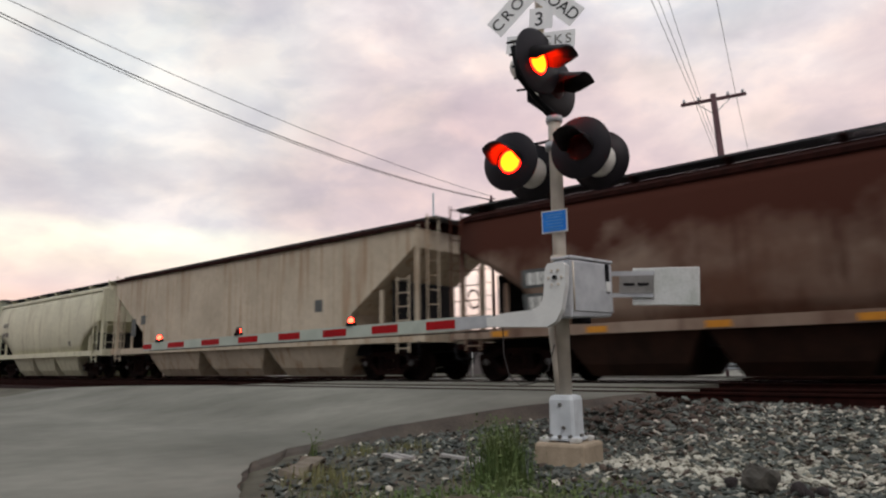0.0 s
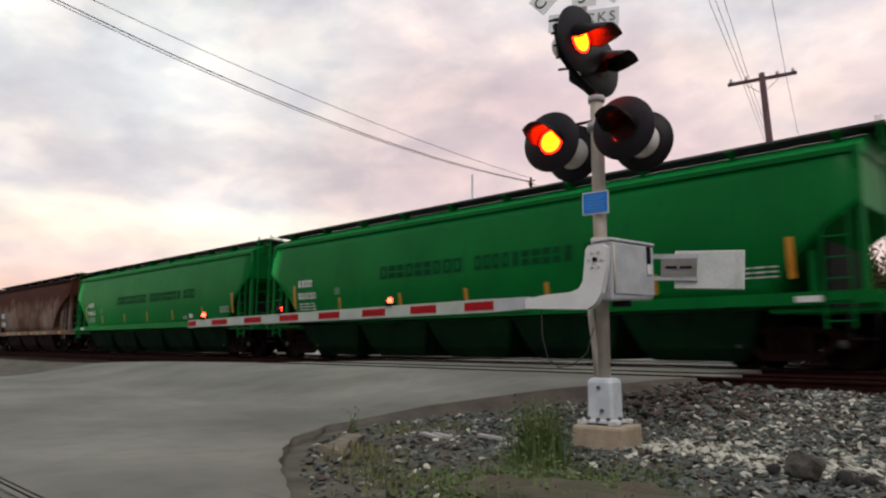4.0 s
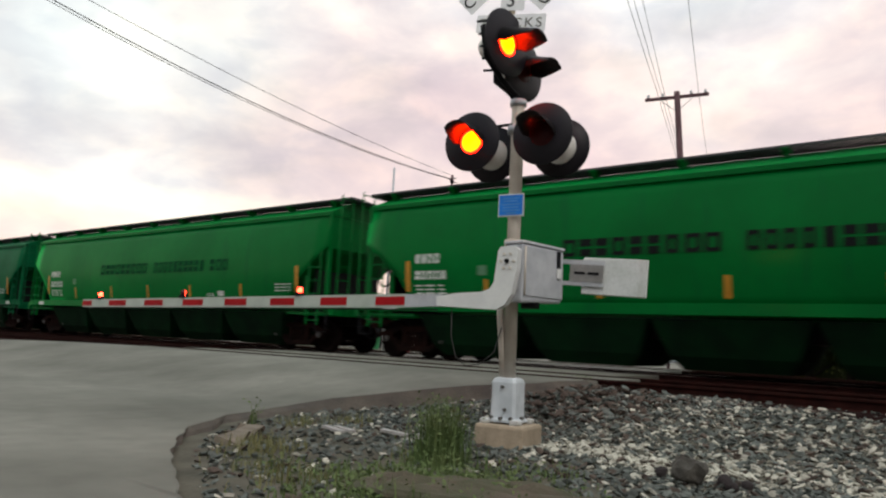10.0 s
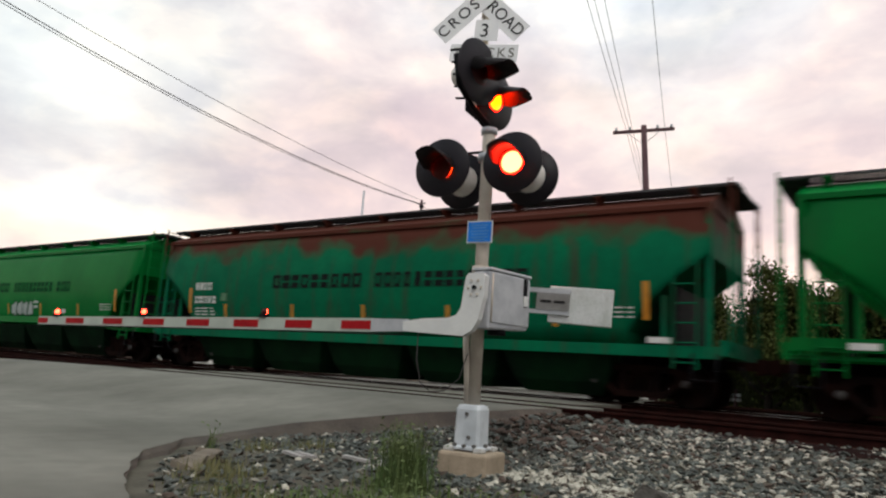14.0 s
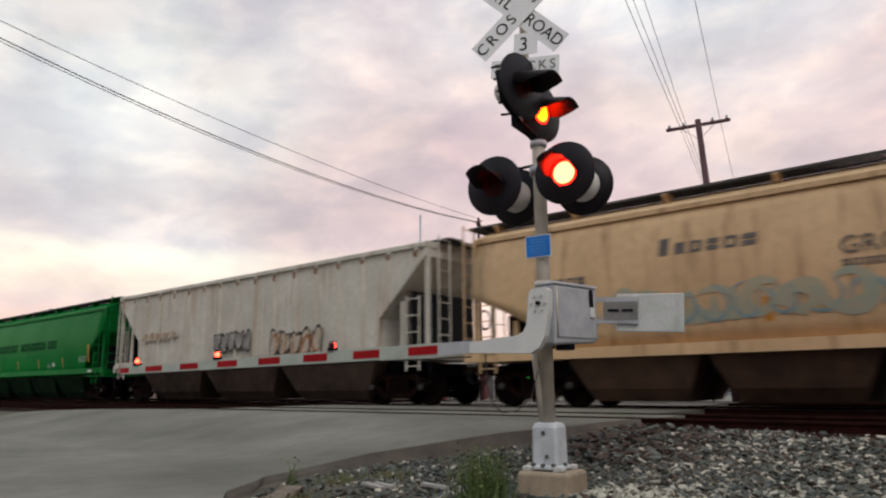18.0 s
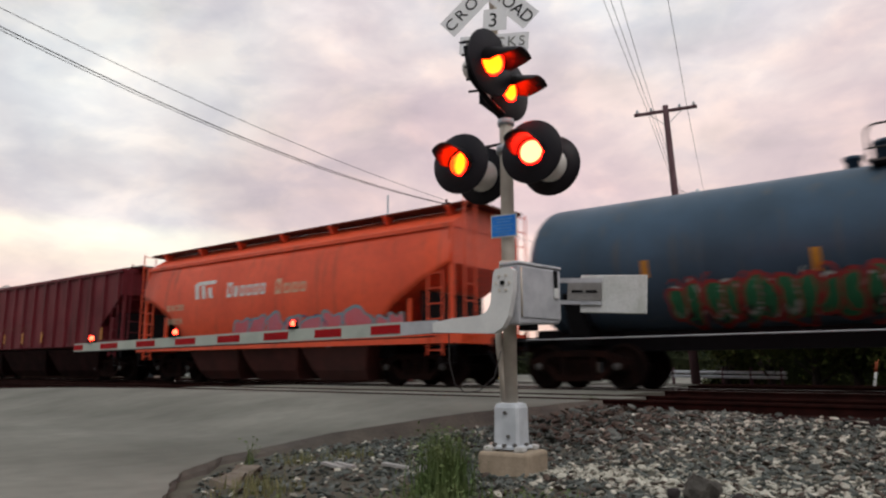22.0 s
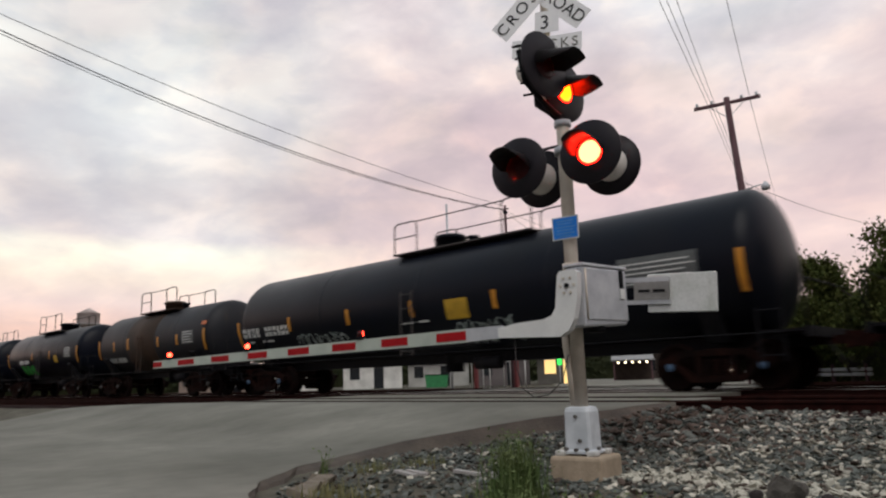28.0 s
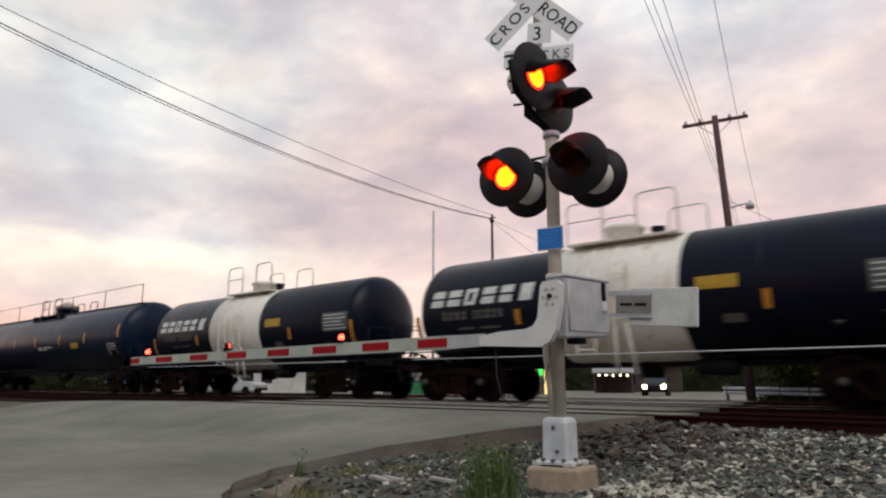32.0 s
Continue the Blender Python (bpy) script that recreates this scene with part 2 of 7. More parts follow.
WOOD = mat("weathered_timber", (0.135, 0.078, 0.086), (0.085, 0.05, 0.056), scale=3, rough=0.9, bump=0.5, stretch=(6, 6, 0.6), spec=0.12)
WIRE = mat("black_cable", (0.03, 0.028, 0.03), rough=0.7, bump=0.0, spec=0.12)

# ---------------------------------------------------------------- mesh helpers


def part(name, bm, material, parent=None, label="", m=None):
    """Links a bmesh as one mesh object, under a thing or a part if one is given."""
    me = bpy.data.meshes.new(name)
    bm.to_mesh(me)
    bm.free()
    return mesh_part(name, me, material, parent, label, m)


def mesh_part(name, me, material, parent=None, label="", m=None):
    if not me.materials:
        me.materials.append(material)
    ob = new(name, me)
    if parent is not None:
        ob.parent = parent
    if m is not None:
        ob.matrix_basis = m
    if label:
        tagged(ob, label=label)
    return ob


def box(x0, x1, y0, y1, z0, z1, bm=None, bevel=0.0):
    own = bm is None
    bm = bm or bmesh.new()
    v = [bm.verts.new((x, y, z)) for x in (x0, x1) for y in (y0, y1) for z in (z0, z1)]
    fs = [bm.faces.new([v[i] for i in q]) for q in ((0, 1, 3, 2), (4, 6, 7, 5), (0, 4, 5, 1), (2, 3, 7, 6), (0, 2, 6, 4), (1, 5, 7, 3))]
    if bevel and own:
        bmesh.ops.bevel(bm, geom=bm.edges[:], offset=bevel, segments=2, affect="EDGES", profile=0.5)
    return bm


def rod(a, b, r, bm=None, n=8, r2=None):
    bm = bm or bmesh.new()
    a, b = Vector(a), Vector(b)
    d = (b - a).normalized()
    s = d.orthogonal().normalized()
    u = d.cross(s)
    rings = []
    for p, q in ((a, r), (b, r if r2 is None else r2)):
        rings.append([bm.verts.new(p + (s * math.cos(k * math.tau / n) + u * math.sin(k * math.tau / n)) * q) for k in range(n)])
    for k in range(n):
        f = bm.faces.new((rings[0][k], rings[0][(k + 1) % n], rings[1][(k + 1) % n], rings[1][k]))
        f.smooth = n > 6
    bm.faces.new(rings[0][::-1])
    bm.faces.new(rings[1])
    return bm


def pipe(points, r, bm=None, n=7):
    """One bent tube through the points."""
    bm = bm or bmesh.new()
    pts = [Vector(p) for p in points]
    rings, s = [], None
    for k, p in enumerate(pts):
        d = ((pts[k] - pts[k - 1]).normalized() if k else Vector()) + ((pts[k + 1] - pts[k]).normalized() if k < len(pts) - 1 else Vector())
        d = d.normalized() if d.length > 1e-6 else (pts[k] - pts[k - 1]).normalized()
        s = d.orthogonal().normalized() if s is None else (s - d * s.dot(d)).normalized()
        u = d.cross(s)
        rings.append([bm.verts.new(p + (s * math.cos(q * math.tau / n) + u * math.sin(q * math.tau / n)) * r) for q in range(n)])
    for a, b in zip(rings, rings[1:]):
        for q in range(n):
            bm.faces.new((a[q], a[(q + 1) % n], b[(q + 1) % n], b[q])).smooth = True
    bm.faces.new(rings[0][::-1])
    bm.faces.new(rings[-1])
    return bm


def lathe(profile, n=28, bm=None, axis="z", cap=True):
    """Turns (radius, along) pairs round an axis."""
    bm = bm or bmesh.new()
    rings = []
    for r, h in profile:
        ring = []
        for k in range(n):
            c, s = r * math.cos(k * math.tau / n), r * math.sin(k * math.tau / n)
            ring.append(bm.verts.new({"z": (c, s, h), "x": (h, c, s), "y": (s, h, c)}[axis]))
        rings.append(ring)
    for a, b in zip(rings, rings[1:]):
        for k in range(n):
            bm.faces.new((a[k], a[(k + 1) % n], b[(k + 1) % n], b[k])).smooth = True
    if cap:
        bm.faces.new(rings[0][::-1])
        bm.faces.new(rings[-1])
    bmesh.ops.recalc_face_normals(bm, faces=bm.faces[:])
    return bm


def prism(outline, a, b, axis="y", bm=None):
    """An outline in two coordinates, drawn out along the third from a to b."""
    bm = bm or bmesh.new()
    put = {"y": lambda p, t: (p[0], t, p[1]), "z": lambda p, t: (p[0], p[1], t), "x": lambda p, t: (t, p[0], p[1])}[axis]
    lo, hi = [bm.verts.new(put(p, a)) for p in outline], [bm.verts.new(put(p, b)) for p in outline]
    n = len(outline)
    fs = [bm.faces.new(lo), bm.faces.new(hi[::-1])]
    for k in range(n):
        fs.append(bm.faces.new((lo[k], hi[k], hi[(k + 1) % n], lo[(k + 1) % n])))
    bmesh.ops.recalc_face_normals(bm, faces=fs)
    return bm


def writing(name, text, size, material, parent, m, spacing=1.0):
    cu = bpy.data.curves.new(name, "FONT")
    cu.body, cu.size, cu.align_x, cu.align_y, cu.extrude, cu.space_character = text, size, "CENTER", "CENTER", 0.0015, spacing
    tmp = bpy.data.objects.new(name, cu)
    me = bpy.data.meshes.new_from_object(tmp)
    bpy.data.objects.remove(tmp)
    return mesh_part(name, me, material, parent, "", m)


def thing(name, label, category, m=None, group="", kind=""):
    ob = new(name)
    ob.empty_display_size = 0.2
    if m is not None:
        ob.matrix_basis = m
    return tagged(ob, label, category, group, kind)


def jitter(bm, amount, freq=3.0, seed=0.0):
    for v in bm.verts:
        v.co += noise.noise_vector(v.co * freq + Vector((seed, seed * 1.7, 0))) * amount
    return bm

# ---------------------------------------------------------------- ground, road and tracks
TRACKS = (4.55, 8.8, 13.1)
PAD = (-11.8, -0.75)     # the road's width where it crosses the tracks


def smooth(a, b, t):
    t = min(1.0, max(0.0, (t - a) / (b - a)))
    return t * t * (3 - 2 * t)


def height(x, y):
    """The ground before any road or ballast."""
    return 0.36 * smooth(0.2, 3.4, y) - 0.30 * smooth(15.0, 18.5, y)


def road_height(x, y):
    return 0.06 + 0.43 * smooth(-0.5, 3.2, y) - 0.36 * smooth(15.0, 24.0, y)


EARTH = mat("dusty_gravelly_earth", (0.12, 0.11, 0.085), (0.065, 0.062, 0.048), scale=2.5, rough=0.95, bump=0.8, spec=0.15)
ASPH = mat("worn_grey_asphalt", (0.206, 0.201, 0.171), (0.126, 0.124, 0.104), scale=0.45, rough=0.85, bump=0.5, spec=0.25)
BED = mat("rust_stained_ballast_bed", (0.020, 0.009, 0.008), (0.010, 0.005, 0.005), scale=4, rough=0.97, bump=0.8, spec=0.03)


def build_ground():
    xs = sorted({round(v, 2) for v in np.r_[np.linspace(-14, 10, 81), np.linspace(-70, 70, 29), -900, -300, -150, 150, 300, 900]})
    ys = sorted({round(v, 2) for v in np.r_[np.linspace(-9, 20, 88), np.linspace(-40, 120, 33), -900, -200, 250, 500, 1200]})
    bm = bmesh.new()
    grid = [[bm.verts.new((x, y, height(x, y) + (0.03 * noise.noise((x * 0.9, y * 0.9, 0)) if abs(x) < 60 and -30 < y < 3 else 0)))
             for x in xs] for y in ys]
    for a, b in zip(grid, grid[1:]):
        for k in range(len(xs) - 1):
            bm.faces.new((a[k], a[k + 1], b[k + 1], b[k])).smooth = True
    tagged(part("ground", bm, EARTH), "dusty gravel and earth ground beside the railway", "ground", kind="structure")


build_ground()


EDGE = [(9.0, -4.7), (4.0, -4.5), (1.6, -4.1), (0.16, -3.55), (-0.9, -2.95), (-1.7, -2.4), (-2.2, -1.97), (-2.52, -1.52), (-2.8, -1.08), (-3.12, -0.3), (-3.17, 0.1), (-3.05, 0.62), (-2.65, 1.1), (-2.2, 1.62),
        (-1.84, 2.0), (-1.5, 2.25), (-1.16, 2.54), (-0.95, 3.1), (-0.95, 3.72)]


def road_edge():
    """The right-hand edge of the asphalt, from the camera's side to the tracks: a flared, broken corner."""
    pts = EDGE
    out = []
    for (ax, ay), (bx, by) in zip(pts, pts[1:]):
        n = max(2, int(math.hypot(bx - ax, by - ay) / 0.12))
        for k in range(n):
            t = k / n
            out.append((ax + (bx - ax) * t, ay + (by - ay) * t))
    return out + [pts[-1]]


def build_road():
    edge = road_edge()
    bm = bmesh.new()
    rows = []
    slope = bmesh.new()
    srows = []
    for x, y in edge:
        j = 0.035 * noise.noise((x * 2.3, y * 2.3, 5)) + 0.012 * noise.noise((x * 9, y * 9, 5))
        x, y = x + j, y + j
        z = road_height(x, y)
        nx, ny = 0.80, -0.60
        low = height(x + 0.3 * nx, y + 0.3 * ny) - 0.02
        srows.append([slope.verts.new(p) for p in ((x + 0.34 * nx + 2 * j * nx, y + 0.34 * ny, min(low, z - 0.05)), (x + 0.22 * nx + j, y + 0.22 * ny, min(z - 0.04, low + 0.07)), (x + 0.03, y - 0.02, z - 0.010), (x - 0.05, y + 0.01, z - 0.004))])
        row = [bm.verts.new((x + 0.02, y - 0.01, z - 0.006)), bm.verts.new((x - 0.04, y + 0.01, z))]
        far = -12.5 - 6.0 * (1 - smooth(1.8, 3.7, y))
        for k in range(1, 13):
            t = (k / 12) ** 1.3
            qx, qy = x + (far - x) * t, y + (-9.0 - y) * t * smooth(0, -4, y) * 0.0
            row.append(bm.verts.new((qx, qy, road_height(qx, qy))))
        rows.append(row)
    for a, b in zip(rows, rows[1:]):
        for k in range(len(a) - 1):
            bm.faces.new((a[k], a[k + 1], b[k + 1], b[k])).smooth = True
    for a, b in zip(srows, srows[1:]):
        for k in range(3):
            slope.faces.new((a[k], a[k + 1], b[k + 1], b[k]))
    bmesh.ops.recalc_face_normals(slope, faces=slope.faces[:])
    tagged(part("road_shoulder", slope, mat("crumbled_dark_asphalt", (0.085, 0.068, 0.052), (0.05, 0.04, 0.033), scale=3, rough=0.95, bump=0.8)), "crumbled dark asphalt edge mixed with dirt", "road edge", kind="structure")
    # the part behind and beside the camera
    v = [bm.verts.new(p) for p in ((9, -4.7, 0.06), (-18.5, -4.7, 0.06), (-18.5, -40, 0.06), (9, -40, 0.06))]
    bm.faces.new(v)
    bmesh.ops.recalc_face_normals(bm, faces=bm.faces[:])
    for f in bm.faces:
        if f.normal.z < -0.3:
            f.normal_flip()
    tagged(part("road", bm, ASPH), "worn grey asphalt road with a broken edge rising to the crossing", "road", kind="structure")
    # asphalt between and beyond the tracks
    strips = [(3.70, 3.71), (3.92, 5.18), (5.40, 7.95), (8.17, 9.43), (9.65, 12.25), (12.47, 13.73), (13.95, 70.0)]
    for n, (a, b) in enumerate(strips):
        bm = bmesh.new()
        wide = [PAD[0] - 0.4, PAD[1] - 0.1 + 0.25 * (n % 2) - 0.22 * (0.5 * (a + min(b, 14.0)) - 4.0)]
        if n == len(strips) - 1:
            cols = [(a, *wide), (18, -13, -3.6), (24, -16, -5.0), (40, -27, -10.5), (b, -50, -20)]
        else:
            cols = [(a, *wide), (b, *wide)]
        prev = None
        for y, l, r in cols:
            z = road_height(0, y) if n else 0.49
            row = [bm.verts.new((l + (r - l) * k / 14 + (0.10 * noise.noise((k, y * 3, 2)) if k in (0, 14) else 0), y, z + 0.006 * noise.noise((k * 0.7, y, 9)))) for k in range(15)]
            low = [bm.verts.new((v.co.x, v.co.y, z - 0.16)) for v in (row[0], row[-1])]
            row = [low[0], *row, low[1]]
            if prev:
                for k in range(len(row) - 1):
                    bm.faces.new((prev[k], row[k], row[k + 1], prev[k + 1]))
            else:
                bm.faces.new([row[k] for k in range(len(row))])
            prev = row
        bm.faces.new(prev[::-1])
        bmesh.ops.recalc_face_normals(bm, faces=bm.faces[:])
        tagged(part("road", bm, ASPH), "asphalt crossing surface between the rails", "road", kind="structure")


build_road()


def build_tracks():
    # ballast shoulder and bed
    bm = bmesh.new()
    prof = [(2.45, 0.22), (2.85, 0.350), (3.35, 0.378), (3.75, 0.36), (15.0, 0.36), (16.0, 0.2), (16.8, 0.05)]
    rows = []
    for x in [-200, -100, -60] + list(np.linspace(-40, 20, 121)) + [40, 80, 200]:
        rows.append([bm.verts.new((x, y, z + 0.02 * noise.noise((x * 2, y * 2, 1)))) for y, z in prof])
    for a, b in zip(rows, rows[1:]):
        for k in range(len(prof) - 1):
            bm.faces.new((a[k], b[k], b[k + 1], a[k + 1])).smooth = True
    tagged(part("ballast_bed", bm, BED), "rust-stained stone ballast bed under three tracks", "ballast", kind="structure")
    tie_me = None
    for ty in TRACKS:
        track = thing("railway_track", "rusty steel rails on dark timber ties", "railway track", group="three railway tracks", kind="structure")
        for side in (-0.755, 0.755):
            y, z = ty + side, RAIL_Z
            outline = [(y - 0.07, z - 0.17), (y + 0.07, z - 0.17), (y + 0.07, z - 0.158), (y + 0.012, z - 0.13), (y + 0.012, z - 0.045),
                       (y + 0.037, z - 0.03), (y + 0.037, z - 0.004), (y - 0.037, z - 0.004), (y - 0.037, z - 0.03), (y - 0.012, z - 0.045), (y - 0.012, z - 0.13), (y - 0.07, z - 0.158)]
            part("rail", prism(outline, -260, 200, "x"), RUST, track)
            if ty == TRACK_Y:
                part("rail_head", prism([(y - 0.033, z - 0.004), (y + 0.033, z - 0.004), (y + 0.028, z), (y - 0.028, z)], -260, 200, "x"), RAIL, track, "polished running surface")
            else:
                part("rail_head", prism([(y - 0.033, z - 0.004), (y + 0.033, z - 0.004), (y + 0.028, z), (y - 0.028, z)], -260, 200, "x"), RUST, track)
        if tie_me is None:
            b2 = box(-0.115, 0.115, -1.3, 1.3, -0.09, 0.0, bevel=0.012)
            tie_me = bpy.data.meshes.new("tie")
            b2.to_mesh(tie_me)
            b2.free()
            tie_me.materials.append(TIEWOOD)
        for k in range(60):
            x = -22 + 0.53 * k
            if PAD[0] - 0.5 < x < PAD[1] + 0.3:
                continue
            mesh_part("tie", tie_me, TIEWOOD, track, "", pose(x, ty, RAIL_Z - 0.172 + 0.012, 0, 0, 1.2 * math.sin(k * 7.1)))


build_tracks()

# ---------------------------------------------------------------- crossing signal with gate
ALONG = radians(7.06)                       # the gate arm against the tracks
SIG = pose(0, 0, 0, 0, 0, math.degrees(ALONG))
MOVERS = []                                 # (object, rows) for motions()
FLASH = 1.2345                              # seconds for both lamps in turn


def lamp_rows(rest, starts_lit):
    """A lamp's glowing face turns forwards while it is on, and backwards while it is off."""
    turns, k = [], 0
    while 0.42 + FLASH * k < 32.0:
        turns += [0.42 + FLASH * k, 1.084 + (FLASH - 0.002) * k]
        k += 1
    at = lambda ang: rest @ pose(0, 0, 0, 0, 0, ang)
    ang = 0.0 if starts_lit else 180.0
    rows = [(0.0, at(ang))]
    for t in turns:
        # a lamp comes on just before the other goes out
        off = ang % 360 == 0
        f = round(t * FPS - 1.5) if off else math.ceil(t * FPS - 1.45) - 2
        half, most = (89, 178) if off else (60, 149)
        if f + 3 > 32.2 * FPS:
            break
        rows += [(f / FPS, at(ang)), ((f + 1) / FPS, at(ang + half)), ((f + 2) / FPS, at(ang + most)), ((f + 3) / FPS, at(ang + 180))]
        ang += 180
    return rows + [(32.4, at(ang))]


def flasher(parent, place, yaw, phase_left, live=True, size=1.0, centre=None, droop=0.10):
    """A round black background, hood, cast housing and turning red lamp. It faces -y before the turn by yaw."""
    m = pose(*place, 0, 0, yaw) @ Matrix.Scale(size, 4)
    unit = part("flasher", lathe([(0.1225, -0.004), (0.300, -0.004), (0.304, 0.0), (0.304, 0.012), (0.1225, 0.012)], 40, axis="y", cap=False), DISC, parent, "round black flasher background with hood", m)
    bm = bmesh.new()
    n = 26
    ring = []
    for k in range(n + 1):
        a = radians(-8 + 196 * k / n)
        c, s = math.cos(a), math.sin(a)
        reach = 0.10 + 0.25 * min(1.0, max(0.0, (math.sin(a) + 0.14) / 0.75))
        ring.append([(0.132 * c, -0.002, 0.132 * s), (0.150 * c, -reach, 0.150 * s - droop * reach), (0.155 * c, -reach, 0.155 * s - droop * reach), (0.137 * c, -0.002, 0.137 * s)])
    vs = [[bm.verts.new(p) for p in r] for r in ring]
    for a, b in zip(vs, vs[1:]):
        for k in range(4):
            bm.faces.new((a[k], b[k], b[(k + 1) % 4], a[(k + 1) % 4])).smooth = True
    bm.faces.new(vs[0])
    bm.faces.new(vs[-1][::-1])
    bmesh.ops.recalc_face_normals(bm, faces=bm.faces[:])
    part("hood", bm, HOODM, unit, "black sheet-metal hood")
    part("housing", lathe([(0.0, 0.275), (0.062, 0.275), (0.088, 0.26), (0.105, 0.225), (0.118, 0.17), (0.150, 0.06), (0.166, 0.03), (0.170, 0.012), (0.136, 0.012), (0.130, 0.015), (0.126, 0.05), (0.11, 0.10), (0.0, 0.14)], 32, axis="y", cap=False), SILVER, unit, "silver painted lamp housing")
    part("clamp", rod((0, 0.13, 0), (0, 0.13, 0.20), 0.028, n=10), BLACK, unit)
    lens = bmesh.new()
    prof = [(0.0, -0.022), (0.05, -0.019), (0.082, -0.013), (0.106, -0.006), (0.122, 0.0)]
    lathe(prof, 32, lens, "y", cap=False)
    lit = part("lamp_face", lens, LIT if live else DARKLENS, unit, "glowing red lamp face")
    back = bmesh.new()
    lathe([(0.122, 0.0), (0.09, 0.011), (0.05, 0.019), (0.0, 0.022)], 32, back, "y", cap=False)
    me = bpy.data.meshes.new("lamp_face")
    both = bmesh.new()
    both.from_mesh(lit.data)
    nf = len(both.faces)
    both_back = bpy.data.meshes.new("tmp")
    back.to_mesh(both_back)
    back.free()
    both.from_mesh(both_back)
    for k, f in enumerate(both.faces):
        r = math.hypot(f.calc_center_median().x, f.calc_center_median().z)
        f.material_index = 1 if k >= nf else (3 if r > 0.108 else 2 if r < 0.10 else 0)
        f.smooth = True
    both.to_mesh(me)
    both.free()
    me.materials.append(LIT if live else DARKLENS)
    me.materials.append(DARKLENS)
    me.materials.append((centre or LIT) if live else DARKLENS)
    me.materials.append(RIMGLOW if live else DARKLENS)
    lit.data = me
    if live:
        MOVERS.append((lit, lamp_rows(Matrix.Identity(4), phase_left)))
    return unit


def build_signal():
    sig = thing("crossing_signal", "grey railroad crossing signal mast with red flashers and crossbuck", "crossing signal", SIG)
    part("foundation", jitter(box(-0.23, 0.27, -0.25, 0.23, -0.10, 0.20, bevel=0.03), 0.006, 6), CONC, sig, "chipped tan concrete foundation")
    # base casting: flared box with bolted flange
    bm = bmesh.new()
    lv = [(0.165, 0.215), (0.165, 0.235), (0.13, 0.25), (0.128, 0.30), (0.124, 0.58), (0.11, 0.615), (0.08, 0.625)]
    rings = []
    for r, z in lv:
        rings.append([bm.verts.new((r * sx * (1 if not c else 0.86), r * sy * (0.86 if not c else 1), z)) for sx, sy, c in
                      ((1, -1, 0), (1, -1, 1), (1, 1, 1), (1, 1, 0), (-1, 1, 0), (-1, 1, 1), (-1, -1, 1), (-1, -1, 0))][:8])
    fixed = []
    for r, z in lv:
        q = r * 0.8
        fixed.append([(r, -q, z), (r, q, z), (q, r, z), (-q, r, z), (-r, q, z), (-r, -q, z), (-q, -r, z), (q, -r, z)])
    for ring, pts in zip(rings, fixed):
        for v, p in zip(ring, pts):
            v.co = p
    for a, b in zip(rings, rings[1:]):
        for k in range(8):
            bm.faces.new((a[k], a[(k + 1) % 8], b[(k + 1) % 8], b[k]))
    bm.faces.new(rings[0][::-1])
    bm.faces.new(rings[-1])
    base = part("mast_base", bm, mat("silver_base_paint", (0.62, 0.65, 0.68), (0.48, 0.51, 0.54), scale=7, rough=0.5, grit=0.4), sig, "silver cast mast base with bolts")
    for k, (x, y, z) in enumerate([(0.0, -0.13, 0.54), (0.03, -0.13, 0.33), (-0.10, -0.15, 0.255), (0.10, -0.15, 0.255), (0.0, -0.16, 0.25), (0.15, 0.0, 0.255), (0.15, 0.12, 0.26)]):
        part("bolt", rod((x, y + 0.02, z), (x, y - 0.02, z), 0.017, n=6), mat("dull_bolt_steel", (0.16, 0.15, 0.14), rough=0.6, metal=0.4), base)
    for x, y in ((-0.15, -0.15), (0.15, -0.15), (0.15, 0.15), (-0.15, 0.15)):
        part("anchor_lug", jitter(box(x - 0.045, x + 0.045, y - 0.045, y + 0.045, 0.195, 0.245, bevel=0.012), 0.012, 14, x), mat("splashed_cement", (0.62, 0.62, 0.60), (0.45, 0.44, 0.42), scale=12, rough=0.85), base, "anchor bolt lug splashed with cement")
    part("mast", lathe([(0.065, 0.6), (0.065, 3.36), (0.052, 3.40)], 24), MASTM, sig, "cream-grey painted steel mast")
    part("conduit", pipe([(-0.048, -0.03, 0.63), (-0.072, -0.03, 0.95), (-0.098, -0.03, 1.18), (-0.105, -0.03, 1.42)], 0.034, n=12), MASTM, sig, "cream-grey conduit beside the mast")
    part("hanging_cable", pipe([(-0.46, -0.36, 1.27), (-0.455, -0.36, 1.0), (-0.41, -0.34, 0.80), (-0.32, -0.30, 0.72), (-0.20, -0.24, 0.74), (-0.10, -0.14, 0.86), (-0.06, -0.07, 1.1)], 0.0055, n=6), mat("grey_cable", (0.035, 0.03, 0.03), rough=0.7, bump=0.0), sig, "thin dark cable hanging in a loop")
    # blue notice
    bm = box(-0.138, 0.138, -0.092, -0.084, 2.182, 2.408, bevel=0.0035)
    sign = part("notice_sign", bm, WHITE, sig, "blue emergency notice with illegible white writing")
    part("sign_face", box(-0.125, 0.125, -0.096, -0.0925, 2.195, 2.395), BLUE, sign)
    for k, (w, z) in enumerate([(0.18, 2.362), (0.15, 2.335), (0.20, 2.302), (0.17, 2.272), (0.19, 2.242), (0.12, 2.215)]):
        part("text_line", box(-w / 2, w / 2, -0.0985, -0.0965, z - 0.006, z + 0.006), mat("pale_blue_print", (0.10, 0.36, 0.85), rough=0.5, bump=0.0), sign)
    # flashers: a pair either way along the road, and a pair for the side road
    zf = 2.935
